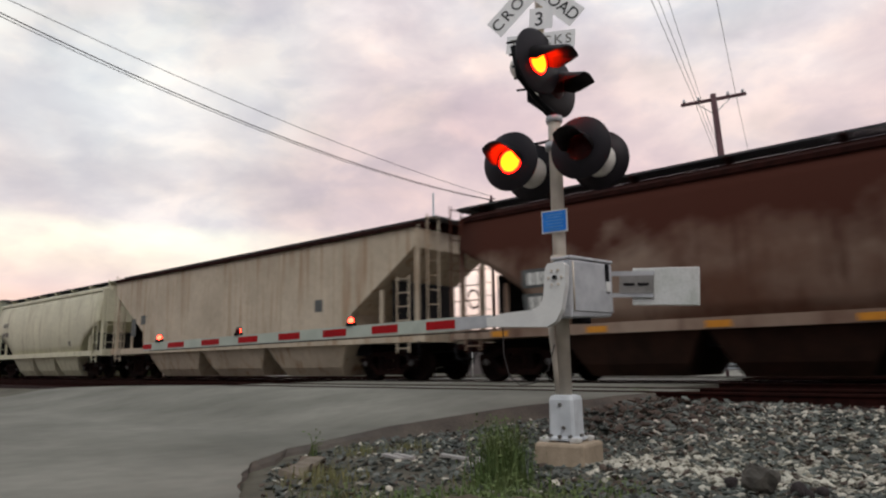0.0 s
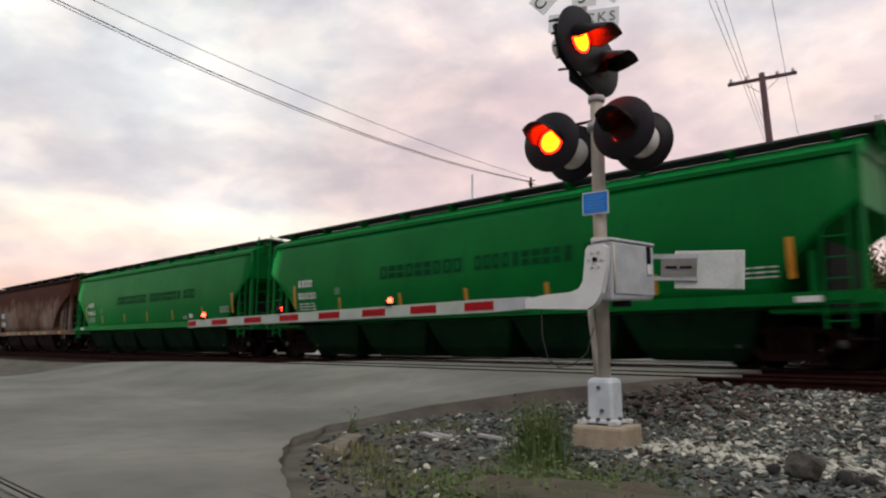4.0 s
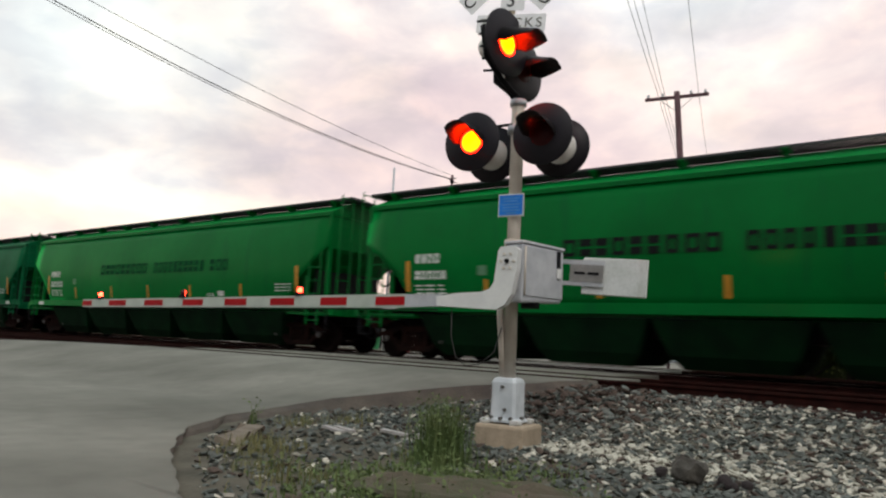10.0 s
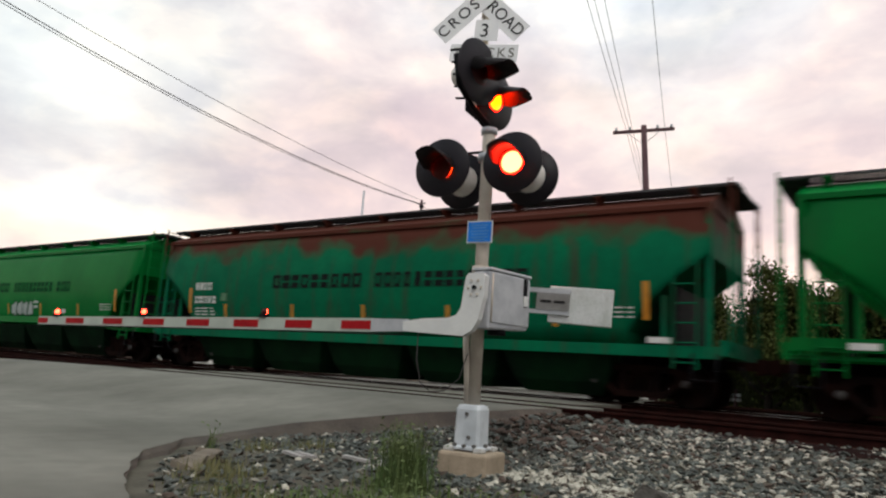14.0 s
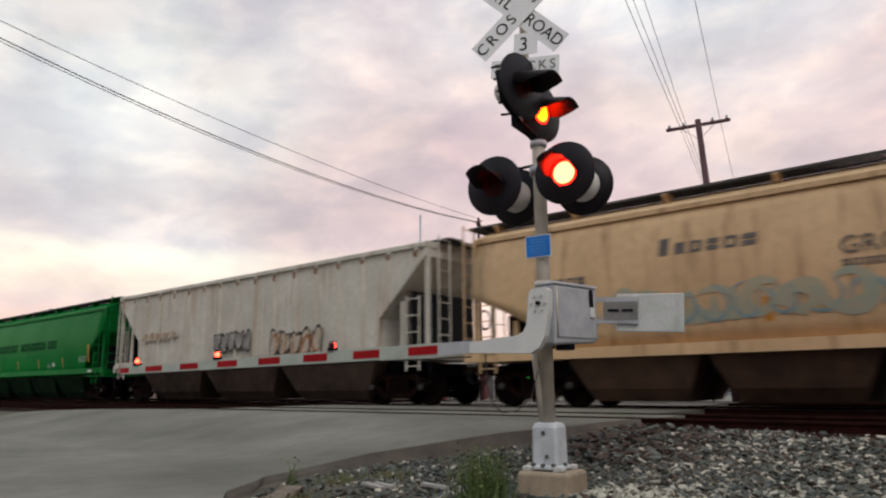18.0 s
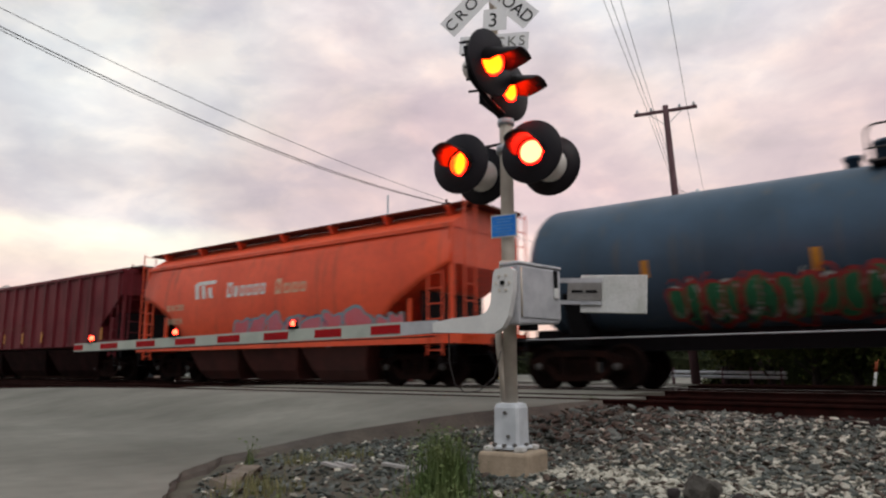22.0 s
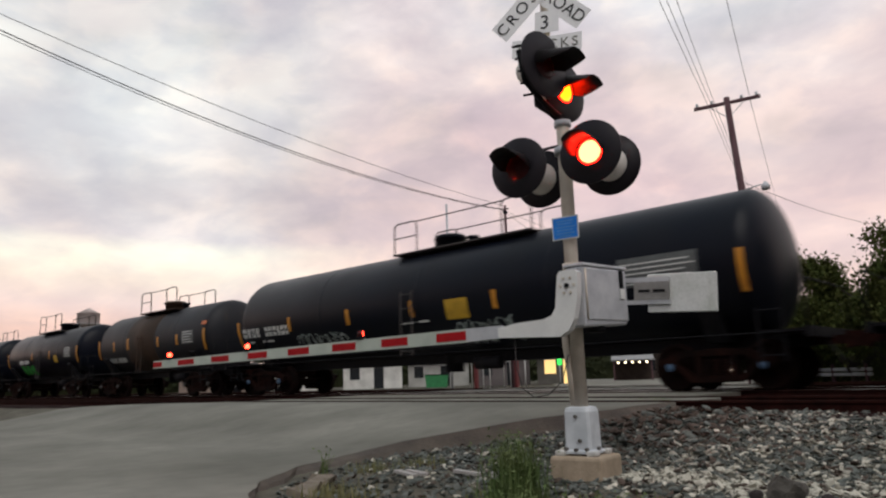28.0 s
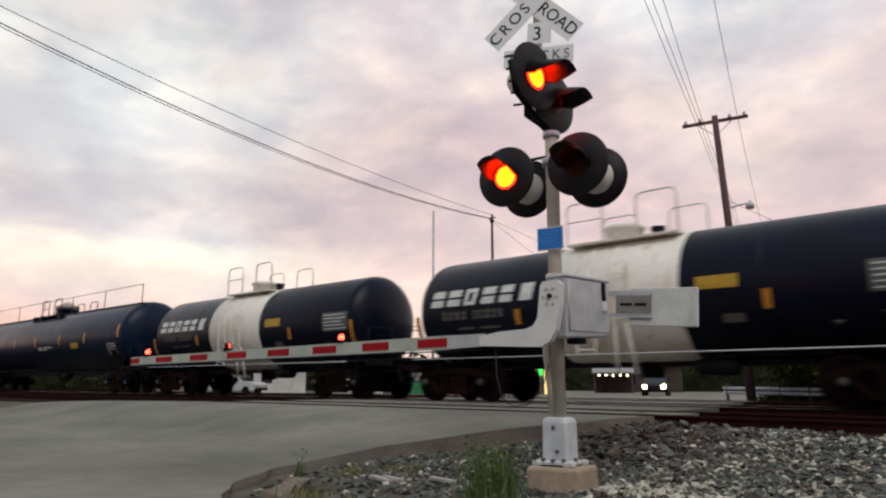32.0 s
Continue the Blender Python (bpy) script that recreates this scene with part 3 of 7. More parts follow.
    arm = part("cross_arm", pipe([(-0.40, -0.05, zf + 0.06), (-0.38, -0.04, zf + 0.20), (0.38, -0.04, zf + 0.20), (0.40, -0.05, zf + 0.06)], 0.019, n=10), WIRE, sig, "black pipe cross arm")
    part("junction", lathe([(0.06, -0.02), (0.10, -0.02), (0.10, 0.05), (0.06, 0.05)], 20, axis="z"), GALV, sig, m=pose(0, 0, zf + 0.13))
    for x, left in ((-0.385, True), (0.37, False)):
        flasher(sig, (x, -0.25, zf), 0, left, centre=None if left else HOT)
        flasher(sig, (x, 0.25, zf - 0.01), 180, left)
    zu = 3.885
    for y, left in ((-0.25, True), (0.25, False)):
        flasher(sig, (-0.034 if left else -0.074, y, zu + 0.03 if left else zu - 0.06), 78, left, True, 1.12, droop=0.36)
    part("clamp", lathe([(0.05, -0.03), (0.082, -0.03), (0.086, 0.0), (0.082, 0.03), (0.05, 0.03)], 24), GALV, sig, m=pose(0, 0, 3.36))
    part("upper_mast", pipe([(0, 0, 3.38), (-0.10, -0.02, 3.50), (-0.24, -0.04, 3.62), (-0.25, -0.04, 4.12), (-0.13, 0.0, 4.26)], 0.036, n=12), BLACK, sig, "dark curved bracket above the mast")
    part("sign_post", pipe([(-0.12, 0.0, 4.22), (-0.12, 0.0, 5.15)], 0.045, n=12), MASTM, sig, "cream-grey sign post")
    part("lamp_bracket", pipe([(-0.02, 0, 3.44), (-0.12, -0.18, 3.58), (-0.20, -0.36, 3.76), (-0.22, -0.42, 4.06)], 0.030, n=10), BLACK, sig, "curved dark lamp bracket")
    part("lamp_bracket", pipe([(-0.02, 0, 3.42), (-0.14, 0.20, 3.56), (-0.25, 0.32, 3.72)], 0.026, n=10), BLACK, sig)
    for k in range(5):
        z = 3.60 + 0.11 * k
        y = -0.30 - 0.045 * k
        part("bolt", rod((-0.16, y + 0.03, z + 0.04), (-0.26, y, z + 0.04), 0.012, n=6), BLACK, sig)
    # crossbuck and track count, turned a little towards the side road
    board = pose(-0.12, -0.09, 4.82, 0, 0, 12)
    for ang, words, y in ((42, ("CROS", "SING"), -0.012), (-45, ("RAIL", "ROAD"), 0.0)):
        blade = part("crossbuck_blade", box(-0.61, 0.61, -0.004, 0.0, -0.115, 0.115), SIGNW, sig, "white crossbuck blade with black lettering", board @ pose(0, y, 0, 0, -ang, 0))
        for w, x, size, gap in zip(words, (-0.335, 0.355), (0.175, 0.178), (1.30, 1.0)):
            writing("lettering", w, size, INK, blade, pose(x, -0.006, 0, 90, 0, 0), gap)
    count = part("track_count_sign", box(-0.125, 0.125, -0.006, 0.0, 0.0, 0.235), SIGNW, sig, "white track count sign", pose(-0.07, -0.085, 4.335, 0, 4, 12))
    writing("lettering", "3", 0.21, INK, count, pose(-0.02, -0.0075, 0.105, 90, 0, 0))
    part("track_count_plate", box(-0.36, 0.36, -0.006, 0.0, -0.235, -0.045), SIGNW, count, "white lower plate")
    writing("lettering", "TRACKS", 0.145, FADED, count, pose(0, -0.0075, -0.14, 90, 0, 0), 1.32)
    part("strap", box(-0.02, 0.03, 0.002, 0.02, -0.2, 0.9), mat("tan_strap", (0.5, 0.42, 0.3)), count)
    return sig


build_signal()


def build_gate():
    gate = thing("gate_arm", "lowered red and white striped crossing gate arm with lamps", "crossing gate", SIG)
    # mechanism box beside the mast, long along the road
    turned = pose(0.205, 0.06, 0, 0, 0, -15)
    bm = prism([(-0.32, 1.33), (0.30, 1.36), (0.33, 1.41), (0.33, 1.885), (-0.32, 1.885)], -0.105, 0.105, "x")
    bmesh.ops.bevel(bm, geom=bm.edges[:], offset=0.02, segments=2, affect="EDGES", profile=0.5)
    mech = part("mechanism_box", bm, GALV, gate, "weathered aluminium gate mechanism box", turned)
    part("lid", box(-0.115, 0.115, -0.33, 0.34, 1.885, 1.915, bevel=0.01), GALV, mech)
    part("door", box(0.1055, 0.116, -0.27, 0.31, 1.40, 1.86, bevel=0.004), GALV, mech, "flat hinged access door")
    part("hinge", rod((0.113, -0.285, 1.40), (0.113, -0.285, 1.86), 0.009, n=8), MASTM, mech)
    part("hasp", box(0.117, 0.135, 0.20, 0.245, 1.70, 1.87, bevel=0.004), BLACK, mech, "black latch strap")
    part("padlock_tag", box(0.118, 0.134, 0.20, 0.265, 1.60, 1.70, bevel=0.006), WHITE, mech, "white tag on the padlock hasp")
    part("drain", rod((0.0, -0.05, 1.36), (0.0, -0.05, 1.29), 0.09, n=16), BLACK, mech)
    part("mounting_plate", box(-0.16, -0.10, -0.10, 0.10, 1.42, 1.85), GALV, mech)
    # white elbow casting
    out = [(0.035, 1.80), (0.06, 1.835), (0.20, 1.84), (0.235, 1.81), (0.225, 1.62), (0.18, 1.40), (0.12, 1.30), (0.03, 1.25), (-0.60, 1.275), (-0.61, 1.29), (-0.61, 1.365), (-0.40, 1.40), (-0.12, 1.415), (-0.04, 1.445), (0.0, 1.51)]
    elbow = part("arm_elbow", prism(out, -0.41, -0.32, "y"), WHITE, gate, "white painted cast arm elbow")
    for k in range(6):
        a = k * 1.047
        part("bolt", rod((0.13 + 0.065 * math.cos(a), -0.41, 1.70 + 0.075 * math.sin(a)), (0.13 + 0.065 * math.cos(a), -0.425, 1.70 + 0.075 * math.sin(a)), 0.012, n=6), MASTM, elbow)
    part("pivot", rod((0.13, -0.41, 1.70), (0.13, -0.435, 1.70), 0.02, n=12), BLACK, elbow)
    part("shaft", rod((0.13, -0.33, 1.70), (0.13, 0.46, 1.70), 0.05, n=14), GALV, gate)
    part("collar", lathe([(0.071, 0.0), (0.09, 0.0), (0.09, 0.10), (0.071, 0.10)], 20), MASTM, gate, m=pose(0, 0, 1.86))
    # counterweight arms and plate on the far end of the shaft
    cw = pose(0, 0, 0, 0, 3.5, 0)
    for z0, z1 in ((1.785, 1.83), (1.575, 1.615)):
        part("counterweight_arm", box(0.15, 0.70, 0.35, 0.375, z0, z1), GALV, gate, "slotted steel counterweight arm", cw)
    wb = part("counterweight_bracket", box(0.36, 0.695, 0.345, 0.362, 1.615, 1.785), mat("grey_slotted_steel", (0.30, 0.29, 0.28), (0.22, 0.21, 0.2), rough=0.6, metal=0.3), gate, "", cw)
    for x in (0.46, 0.60):
        part("slot", box(x - 0.055, x + 0.055, 0.338, 0.344, 1.69, 1.712), BLACK, wb)
    part("counterweight", box(0.48, 1.11, 0.376, 0.42, 1.50, 1.86, bevel=0.008), mat("streaked_white_paint", (0.68, 0.69, 0.68), (0.50, 0.53, 0.49), scale=5, rough=0.55, lo=0.45, hi=0.8, streak=((0.34, 0.36, 0.31), 0.15)), gate, "scuffed white counterweight plate", cw)
    # the arm itself: grey sleeve, then stripes
    z0, slope = 1.322, -0.0187
    x0 = -0.989
    wz = lambda x: z0 + slope * (x0 - x)
    hh = lambda x: 0.068 - 0.0030 * (x0 - x)
    yy = -0.36
    part("sleeve", prism([(-0.58, wz(-0.58) + 0.062), (-0.58, wz(-0.58) - 0.055), (x0 - 0.0, wz(x0) - hh(x0) * 0.95), (x0 - 0.0, wz(x0) + hh(x0) * 0.95)], yy - 0.024, yy + 0.024, "y"), GALV, gate, "aluminium arm sleeve")
    x = x0
    k = 0
    while k < 15:
        w = 0.3633 if k < 14 else 0.21
        col = (REDM, "red") if k % 2 == 0 else (WHITE, "white")
        a, b = x, x - w
        bar = part("stripe", prism([(a, wz(a) + hh(a)), (b, wz(b) + hh(b)), (b, wz(b) - hh(b)), (a, wz(a) - hh(a))], yy - 0.02, yy + 0.02, "y"), mat("grey_white_arm_sheeting", (0.46, 0.51, 0.45), (0.39, 0.43, 0.38), scale=5, rough=0.5, grit=0.4), gate, "white arm section with reflective sheeting")
        if col[1] == "red":
            q = 0.64
            part("red_sheet", prism([(a - 0.004, wz(a) + q * hh(a)), (b + 0.004, wz(b) + q * hh(b)), (b + 0.004, wz(b) - q * hh(b)), (a - 0.004, wz(a) - q * hh(a))], yy - 0.0235, yy - 0.0205, "y"), REDM, bar, "red reflective sheet")
        x, k = b, k + 1
    for lx, lit in ((-5.93, "on"), (-4.28, False), (-2.39, True)):
        z = wz(lx) + hh(lx)
        lamp = part("gate_lamp", box(lx - 0.045, lx + 0.045, yy - 0.035, yy + 0.035, z, z + 0.035), BLACK, gate, "small red gate lamp")
        part("guard", pipe([(lx - 0.05, yy, z), (lx - 0.05, yy, z + 0.10), (lx + 0.05, yy, z + 0.10), (lx + 0.05, yy, z)], 0.006, n=5), BLACK, lamp)
        me = bpy.data.meshes.new("lamp_face")
        bm = bmesh.new()
        bmesh.ops.create_uvsphere(bm, u_segments=16, v_segments=10, radius=0.036)
        for f in bm.faces:
            f.smooth = True
            f.material_index = 0 if f.calc_center_median().y < 0.0 or lit == "on" else 1
        bm.to_mesh(me)
        bm.free()
        me.materials.append(SMALL)
        me.materials.append(DARKLENS)
        face = mesh_part("lamp_face", me, SMALL, lamp, "glowing red lens", pose(lx, yy, z + 0.06))
        if lit != "on":
            MOVERS.append((face, lamp_rows(pose(lx, yy, z + 0.06), lit)))
    part("cable", pipe([(-0.6, yy - 0.03, wz(-0.6) - 0.09), (-3.4, yy - 0.03, wz(-3.4) - 0.07), (-6.1, yy - 0.03, wz(-6.1) - 0.06)], 0.007, n=5), BLACK, gate)
    return gate


build_gate()

# ---------------------------------------------------------------- the train
SHARED = {}


def shared(name, make, material):
    if name not in SHARED:
        bm = make()
        me = bpy.data.meshes.new(name)
        bm.to_mesh(me)
        bm.free()
        me.materials.append(material)
        SHARED[name] = me
    return SHARED[name]


WHEEL_R = 0.457


def make_wheelset():
    bm = bmesh.new()
    for s in (-1, 1):
        lathe([(0.08, s * 0.66), (0.14, s * 0.66), (0.16, s * 0.70), (0.38, s * 0.715), (0.40, s * 0.685), (WHEEL_R + 0.028, s * 0.69), (WHEEL_R + 0.025, s * 0.715),
               (WHEEL_R, s * 0.725), (WHEEL_R - 0.006, s * 0.82), (0.40, s * 0.825), (0.37, s * 0.775), (0.17, s * 0.80), (0.13, s * 0.84), (0.08, s * 0.84)], 36, bm, "y", cap=False)
        lathe([(0.115, s * 0.93), (0.115, s * 1.10), (0.07, s * 1.12), (0.0, s * 1.125)], 18, bm, "y", cap=False)
        for k in range(3):
            a = k * 2.094
            rod((0.06 * math.cos(a), s * 1.11, 0.06 * math.sin(a)), (0.06 * math.cos(a), s * 1.145, 0.06 * math.sin(a)), 0.018, bm, 6)
    lathe([(0.08, -1.1), (0.08, 1.1)], 14, bm, "y")
    return bm


def make_sideframe():
    top = [(-1.15, 0.60), (-0.98, 0.62), (-0.62, 0.74), (-0.30, 0.80), (0.30, 0.80), (0.62, 0.74), (0.98, 0.62), (1.15, 0.60)]
    low = [(1.15, 0.50), (1.02, 0.46), (0.74, 0.44), (0.52, 0.26), (0.30, 0.17), (-0.30, 0.17), (-0.52, 0.26), (-0.74, 0.44), (-1.02, 0.46), (-1.15, 0.50)]
    bm = bmesh.new()
    # the cast frame in bars round its two windows and the spring opening
    def bar(pts, a, b):
        prism(pts, a, b, "y", bm)
    bar([(-1.15, 0.50), (-1.15, 0.62), (-0.95, 0.65), (-0.60, 0.78), (0.60, 0.78), (0.95, 0.65), (1.15, 0.62), (1.15, 0.50), (0.9, 0.50), (0.55, 0.66), (-0.55, 0.66), (-0.9, 0.50)], -0.07, 0.07)
    bar([(-0.84, 0.47), (-0.72, 0.52), (-0.46, 0.29), (0.46, 0.29), (0.72, 0.52), (0.84, 0.47), (0.48, 0.16), (-0.48, 0.16)], -0.065, 0.065)
    bar([(-0.40, 0.28), (-0.27, 0.28), (-0.27, 0.67), (-0.40, 0.67)], -0.06, 0.06)
    bar([(0.27, 0.28), (0.40, 0.28), (0.40, 0.67), (0.27, 0.67)], -0.06, 0.06)
    for x in (-0.89, 0.89):
        bar([(x - 0.17, 0.40), (x - 0.17, 0.60), (x + 0.17, 0.60), (x + 0.17, 0.40), (x + 0.12, 0.40), (x + 0.12, 0.52), (x - 0.12, 0.52), (x - 0.12, 0.40)], -0.08, 0.08)
    return bm


def make_spring():
    bm = bmesh.new()
    prof = [(0.03, 0.29)]
    for k in range(6):
        z = 0.295 + k * 0.05
        prof += [(0.066, z), (0.072, z + 0.015), (0.066, z + 0.03), (0.048, z + 0.04)]
    return lathe(prof + [(0.03, 0.60)], 10, bm)


def add_truck(car, x, tone=None):
    tr = mesh_part("truck", shared("bolster", lambda: box(-0.2, 0.2, -1.05, 1.05, 0.56, 0.80, bevel=0.03), STEEL), STEEL, car, "dark cast-steel truck", pose(x, 0, 0))
    for y in (-1.03, 1.03):
        mesh_part("side_frame", shared("side_frame", make_sideframe, STEEL), STEEL, tr, "", pose(0, y, 0))
        for x2 in (-0.17, 0.0, 0.17):
            mesh_part("spring", shared("spring", make_spring, STEEL), STEEL, tr, "", pose(x2, y, 0))
    for dx in (-0.89, 0.89):
        ws = mesh_part("wheelset", shared("wheelset", make_wheelset, WHEEL), WHEEL, tr, "rusty wheelset", pose(dx, 0, WHEEL_R))
        WHEELS.append((ws, car, dx))
        mesh_part("bearing_cap", shared("bearing_cap_blue" if tone else "bearing_cap", lambda: lathe([(0.0, -0.03), (0.05, -0.028), (0.075, -0.01), (0.08, 0.02)], 14, axis="y", cap=False), tone or CAPS), CAPS, tr, "", pose(dx, -1.15, WHEEL_R))
    return tr


CAPS = mat("worn_bearing_cap_steel", (0.065, 0.062, 0.06), (0.03, 0.027, 0.025), scale=8, rough=0.6)
BLUECAP = mat("blue_bearing_cap_paint", (0.05, 0.11, 0.20), (0.03, 0.06, 0.11), scale=8, rough=0.6)
WHEELS = []
CARS = []                                   # (car, x of its centre at the start)


def add_couplers(car, L):
    for s in (-1, 1):
        def make():
            bm = box(0.0, 0.75, -0.09, 0.09, 0.80, 0.96)
            prism([(0.70, 0.72), (0.93, 0.76), (0.95, 1.0), (0.70, 1.04)], -0.17, 0.13, "y", bm)
            return bm
        mesh_part("coupler", shared("coupler", make, RUST), RUST, car, "", pose(s * (L / 2 - 0.90), 0, 0, 0, 0, 0 if s > 0 else 180))
        part("air_hose", pipe([(s * (L / 2 - 0.45), -0.35, 0.85), (s * (L / 2 - 0.25), -0.38, 0.55), (s * (L / 2 - 0.05), -0.30, 0.42)], 0.025, n=7), BLACK, car)


def panel(car, name, x, z, w, h, material, face, label="", lean=0.0, off=0.008):
    """A painted or stuck-on patch that follows the side of the car."""
    bm = bmesh.new()
    n = max(2, int(h / 0.12) + 1)
    rows = []
    for k in range(n + 1):
        q = z + h * k / n
        rows.append([bm.verts.new((x + lean * k / n, face(q) - off, q)), bm.verts.new((x + w + lean * k / n, face(q) - off, q))])
    for a, b in zip(rows, rows[1:]):
        bm.faces.new((a[0], a[1], b[1], b[0])).smooth = True
    return part(name, bm, material, car, label)


def bars(car, x, z, words, h, material, face, name="marking", lean=0.0):
    """Plain blocks in place of painted writing: words are lists of block widths."""
    for word in words:
        for w in word:
            panel(car, name, x, z, w, h, material, face, "", lean)
            x += w * 1.28
        x += h * 0.6


def blocks(car, x0, x1, z, h, n, material, face, name="painted_letter", lean=0.0, seed=0, low=1.0, solid=False):
    """A painted word as n plain slotted blocks between x0 and x1; low: the height of all but the first."""
    rnd = random.Random(seed * 31 + n)
    pitch = (x1 - x0) / n
    for k in range(n):
        w, hh = pitch * rnd.uniform(0.66, 0.82), h * (low if k else 1.0)
        x, st, kind = x0 + pitch * k, pitch * 0.22, 0 if solid else rnd.choice((1, 0, 1, 3))
        if kind == 0:
            bits = [(0.1 * w, 0.9 * w, 0, hh)]
        elif kind == 1:
            bits = [(0, st, 0, hh), (w - st, w, 0, hh), (st, w - st, 0, 0.22 * hh), (st, w - st, 0.78 * hh, hh)]
        else:
            bits = [(0, w, 0, 0.42 * hh), (0, w, 0.56 * hh, hh)]
        bm = bmesh.new()
        for a, b, c, d in bits:
            rows = max(1, int((d - c) / 0.12))
            prev = None
            for j in range(rows + 1):
                q = c + (d - c) * j / rows
                row = [bm.verts.new((x + p + lean * q / h, face(z + q) - 0.009, z + q)) for p in (a, b)]
                if prev:
                    bm.faces.new((prev[0], prev[1], row[1], row[0])).smooth = True
                prev = row
        part(name, bm, material, car)


def scrawl(car, x, z, w, h, tones, face, seed, n=7, thick=0.07):
    """Sprayed tag: rounded strokes that follow the side of the car."""
    rnd = random.Random(seed)
    for t, tone in enumerate(tones):
        for k in range(n):
            bm = bmesh.new()
            cx = x + w * (k + 0.5) / n + rnd.uniform(-0.05, 0.05) * w / n
            a0, turns = rnd.uniform(0, 6.28), rnd.choice((-1, 1)) * rnd.uniform(3.4, 5.8)
            rx, rz = w / n * rnd.uniform(0.35, 0.62), h * rnd.uniform(0.3, 0.48)
            cz, prev = z + h * rnd.uniform(0.42, 0.58), None
            wid = thick * rnd.uniform(0.7, 1.3) * (1 + 0.5 * (t == 0))
            for s in range(25):
                a = a0 + turns * s / 24
                px, pz = cx + rx * math.cos(a) * (1 - 0.25 * s / 24), cz + rz * math.sin(a)
                dx, dz = -math.sin(a), math.cos(a) * rz / max(rx, 0.01)
                l = math.hypot(dx, dz)
                ww = wid * (0.35 + 0.65 * math.sin(math.pi * min(1, (s + 2) / 26)))
                ox, oz = -dz / l * ww / 2, dx / l * ww / 2
                off = 0.012 + 0.004 * t + 0.0004 * (k % 7)
                row = [bm.verts.new((px + q * ox, face(pz + q * oz) - off, pz + q * oz)) for q in (-1, 1)]
                if prev:
                    bm.faces.new((prev[0], row[0], row[1], prev[1]))
                prev = row
            part("graffiti_stroke", bm, tone, car, "sprayed graffiti stroke")


def throw_up(car, x, z, w, h, fill, edge, face, seed, n=5):
    """Fat sprayed letter shapes: a filled rounded shape with a darker rim each."""
    rnd = random.Random(seed)
    for k in range(n):
        cx, cz = x + w * (k + 0.5) / n, z + h * 0.5 + rnd.uniform(-0.05, 0.05) * h
        rx, rz = w / n * rnd.uniform(0.46, 0.56), h * rnd.uniform(0.42, 0.52)
        ph, ph2 = rnd.uniform(0, 6.28), rnd.uniform(0, 6.28)
        m = 30

        def at_(a, q):
            c, s_ = math.cos(a), math.sin(a)
            e = 1 / (abs(c) ** 4 + abs(s_) ** 4) ** 0.25
            r = q * e * (1 + 0.16 * math.sin(3 * a + ph) + 0.10 * math.sin(5 * a + ph2))
            return cx + rx * r * c + 0.18 * rz * s_, cz + rz * r * s_

        for q0, q1, tone, off, name in ((0.03, 0.86, fill, 0.014, "graffiti_fill"), (0.84, 1.0, edge, 0.017, "graffiti_rim")):
            bm = bmesh.new()
            ring = []
            for j in range(m):
                a = 2 * math.pi * j / m
                ps = [at_(a, q0 + (q1 - q0) * u / 3) for u in range(4)]
                ring.append([bm.verts.new((px, face(pz) - off - 0.0005 * (k % 5), pz)) for px, pz in ps])
            for j in range(m):
                for u in range(3):
                    bm.faces.new((ring[j][u], ring[j][u + 1], ring[(j + 1) % m][u + 1], ring[(j + 1) % m][u])).smooth = True
            part(name, bm, tone, car, "sprayed graffiti letter shape")


def ladder(car, x, y, z0, z1, material, wide=0.42, along="x", name="ladder", n=None):
    bm = bmesh.new()
    for s in (-1, 1):
        p = (x + s * wide / 2, y) if along == "x" else (x, y + s * wide / 2)
        rod((*p, z0), (*p, z1), 0.021, bm, 6)
    n = n or int((z1 - z0) / 0.4) + 1
    for k in range(n):
        z = z0 + 0.12 + (z1 - z0 - 0.2) * k / max(1, n - 1)
        a, b = ((x - wide / 2, y, z), (x + wide / 2, y, z)) if along == "x" else ((x, y - wide / 2, z), (x, y + wide / 2, z))
        rod(a, b, 0.014, bm, 5)
    part(name, bm, material, car)


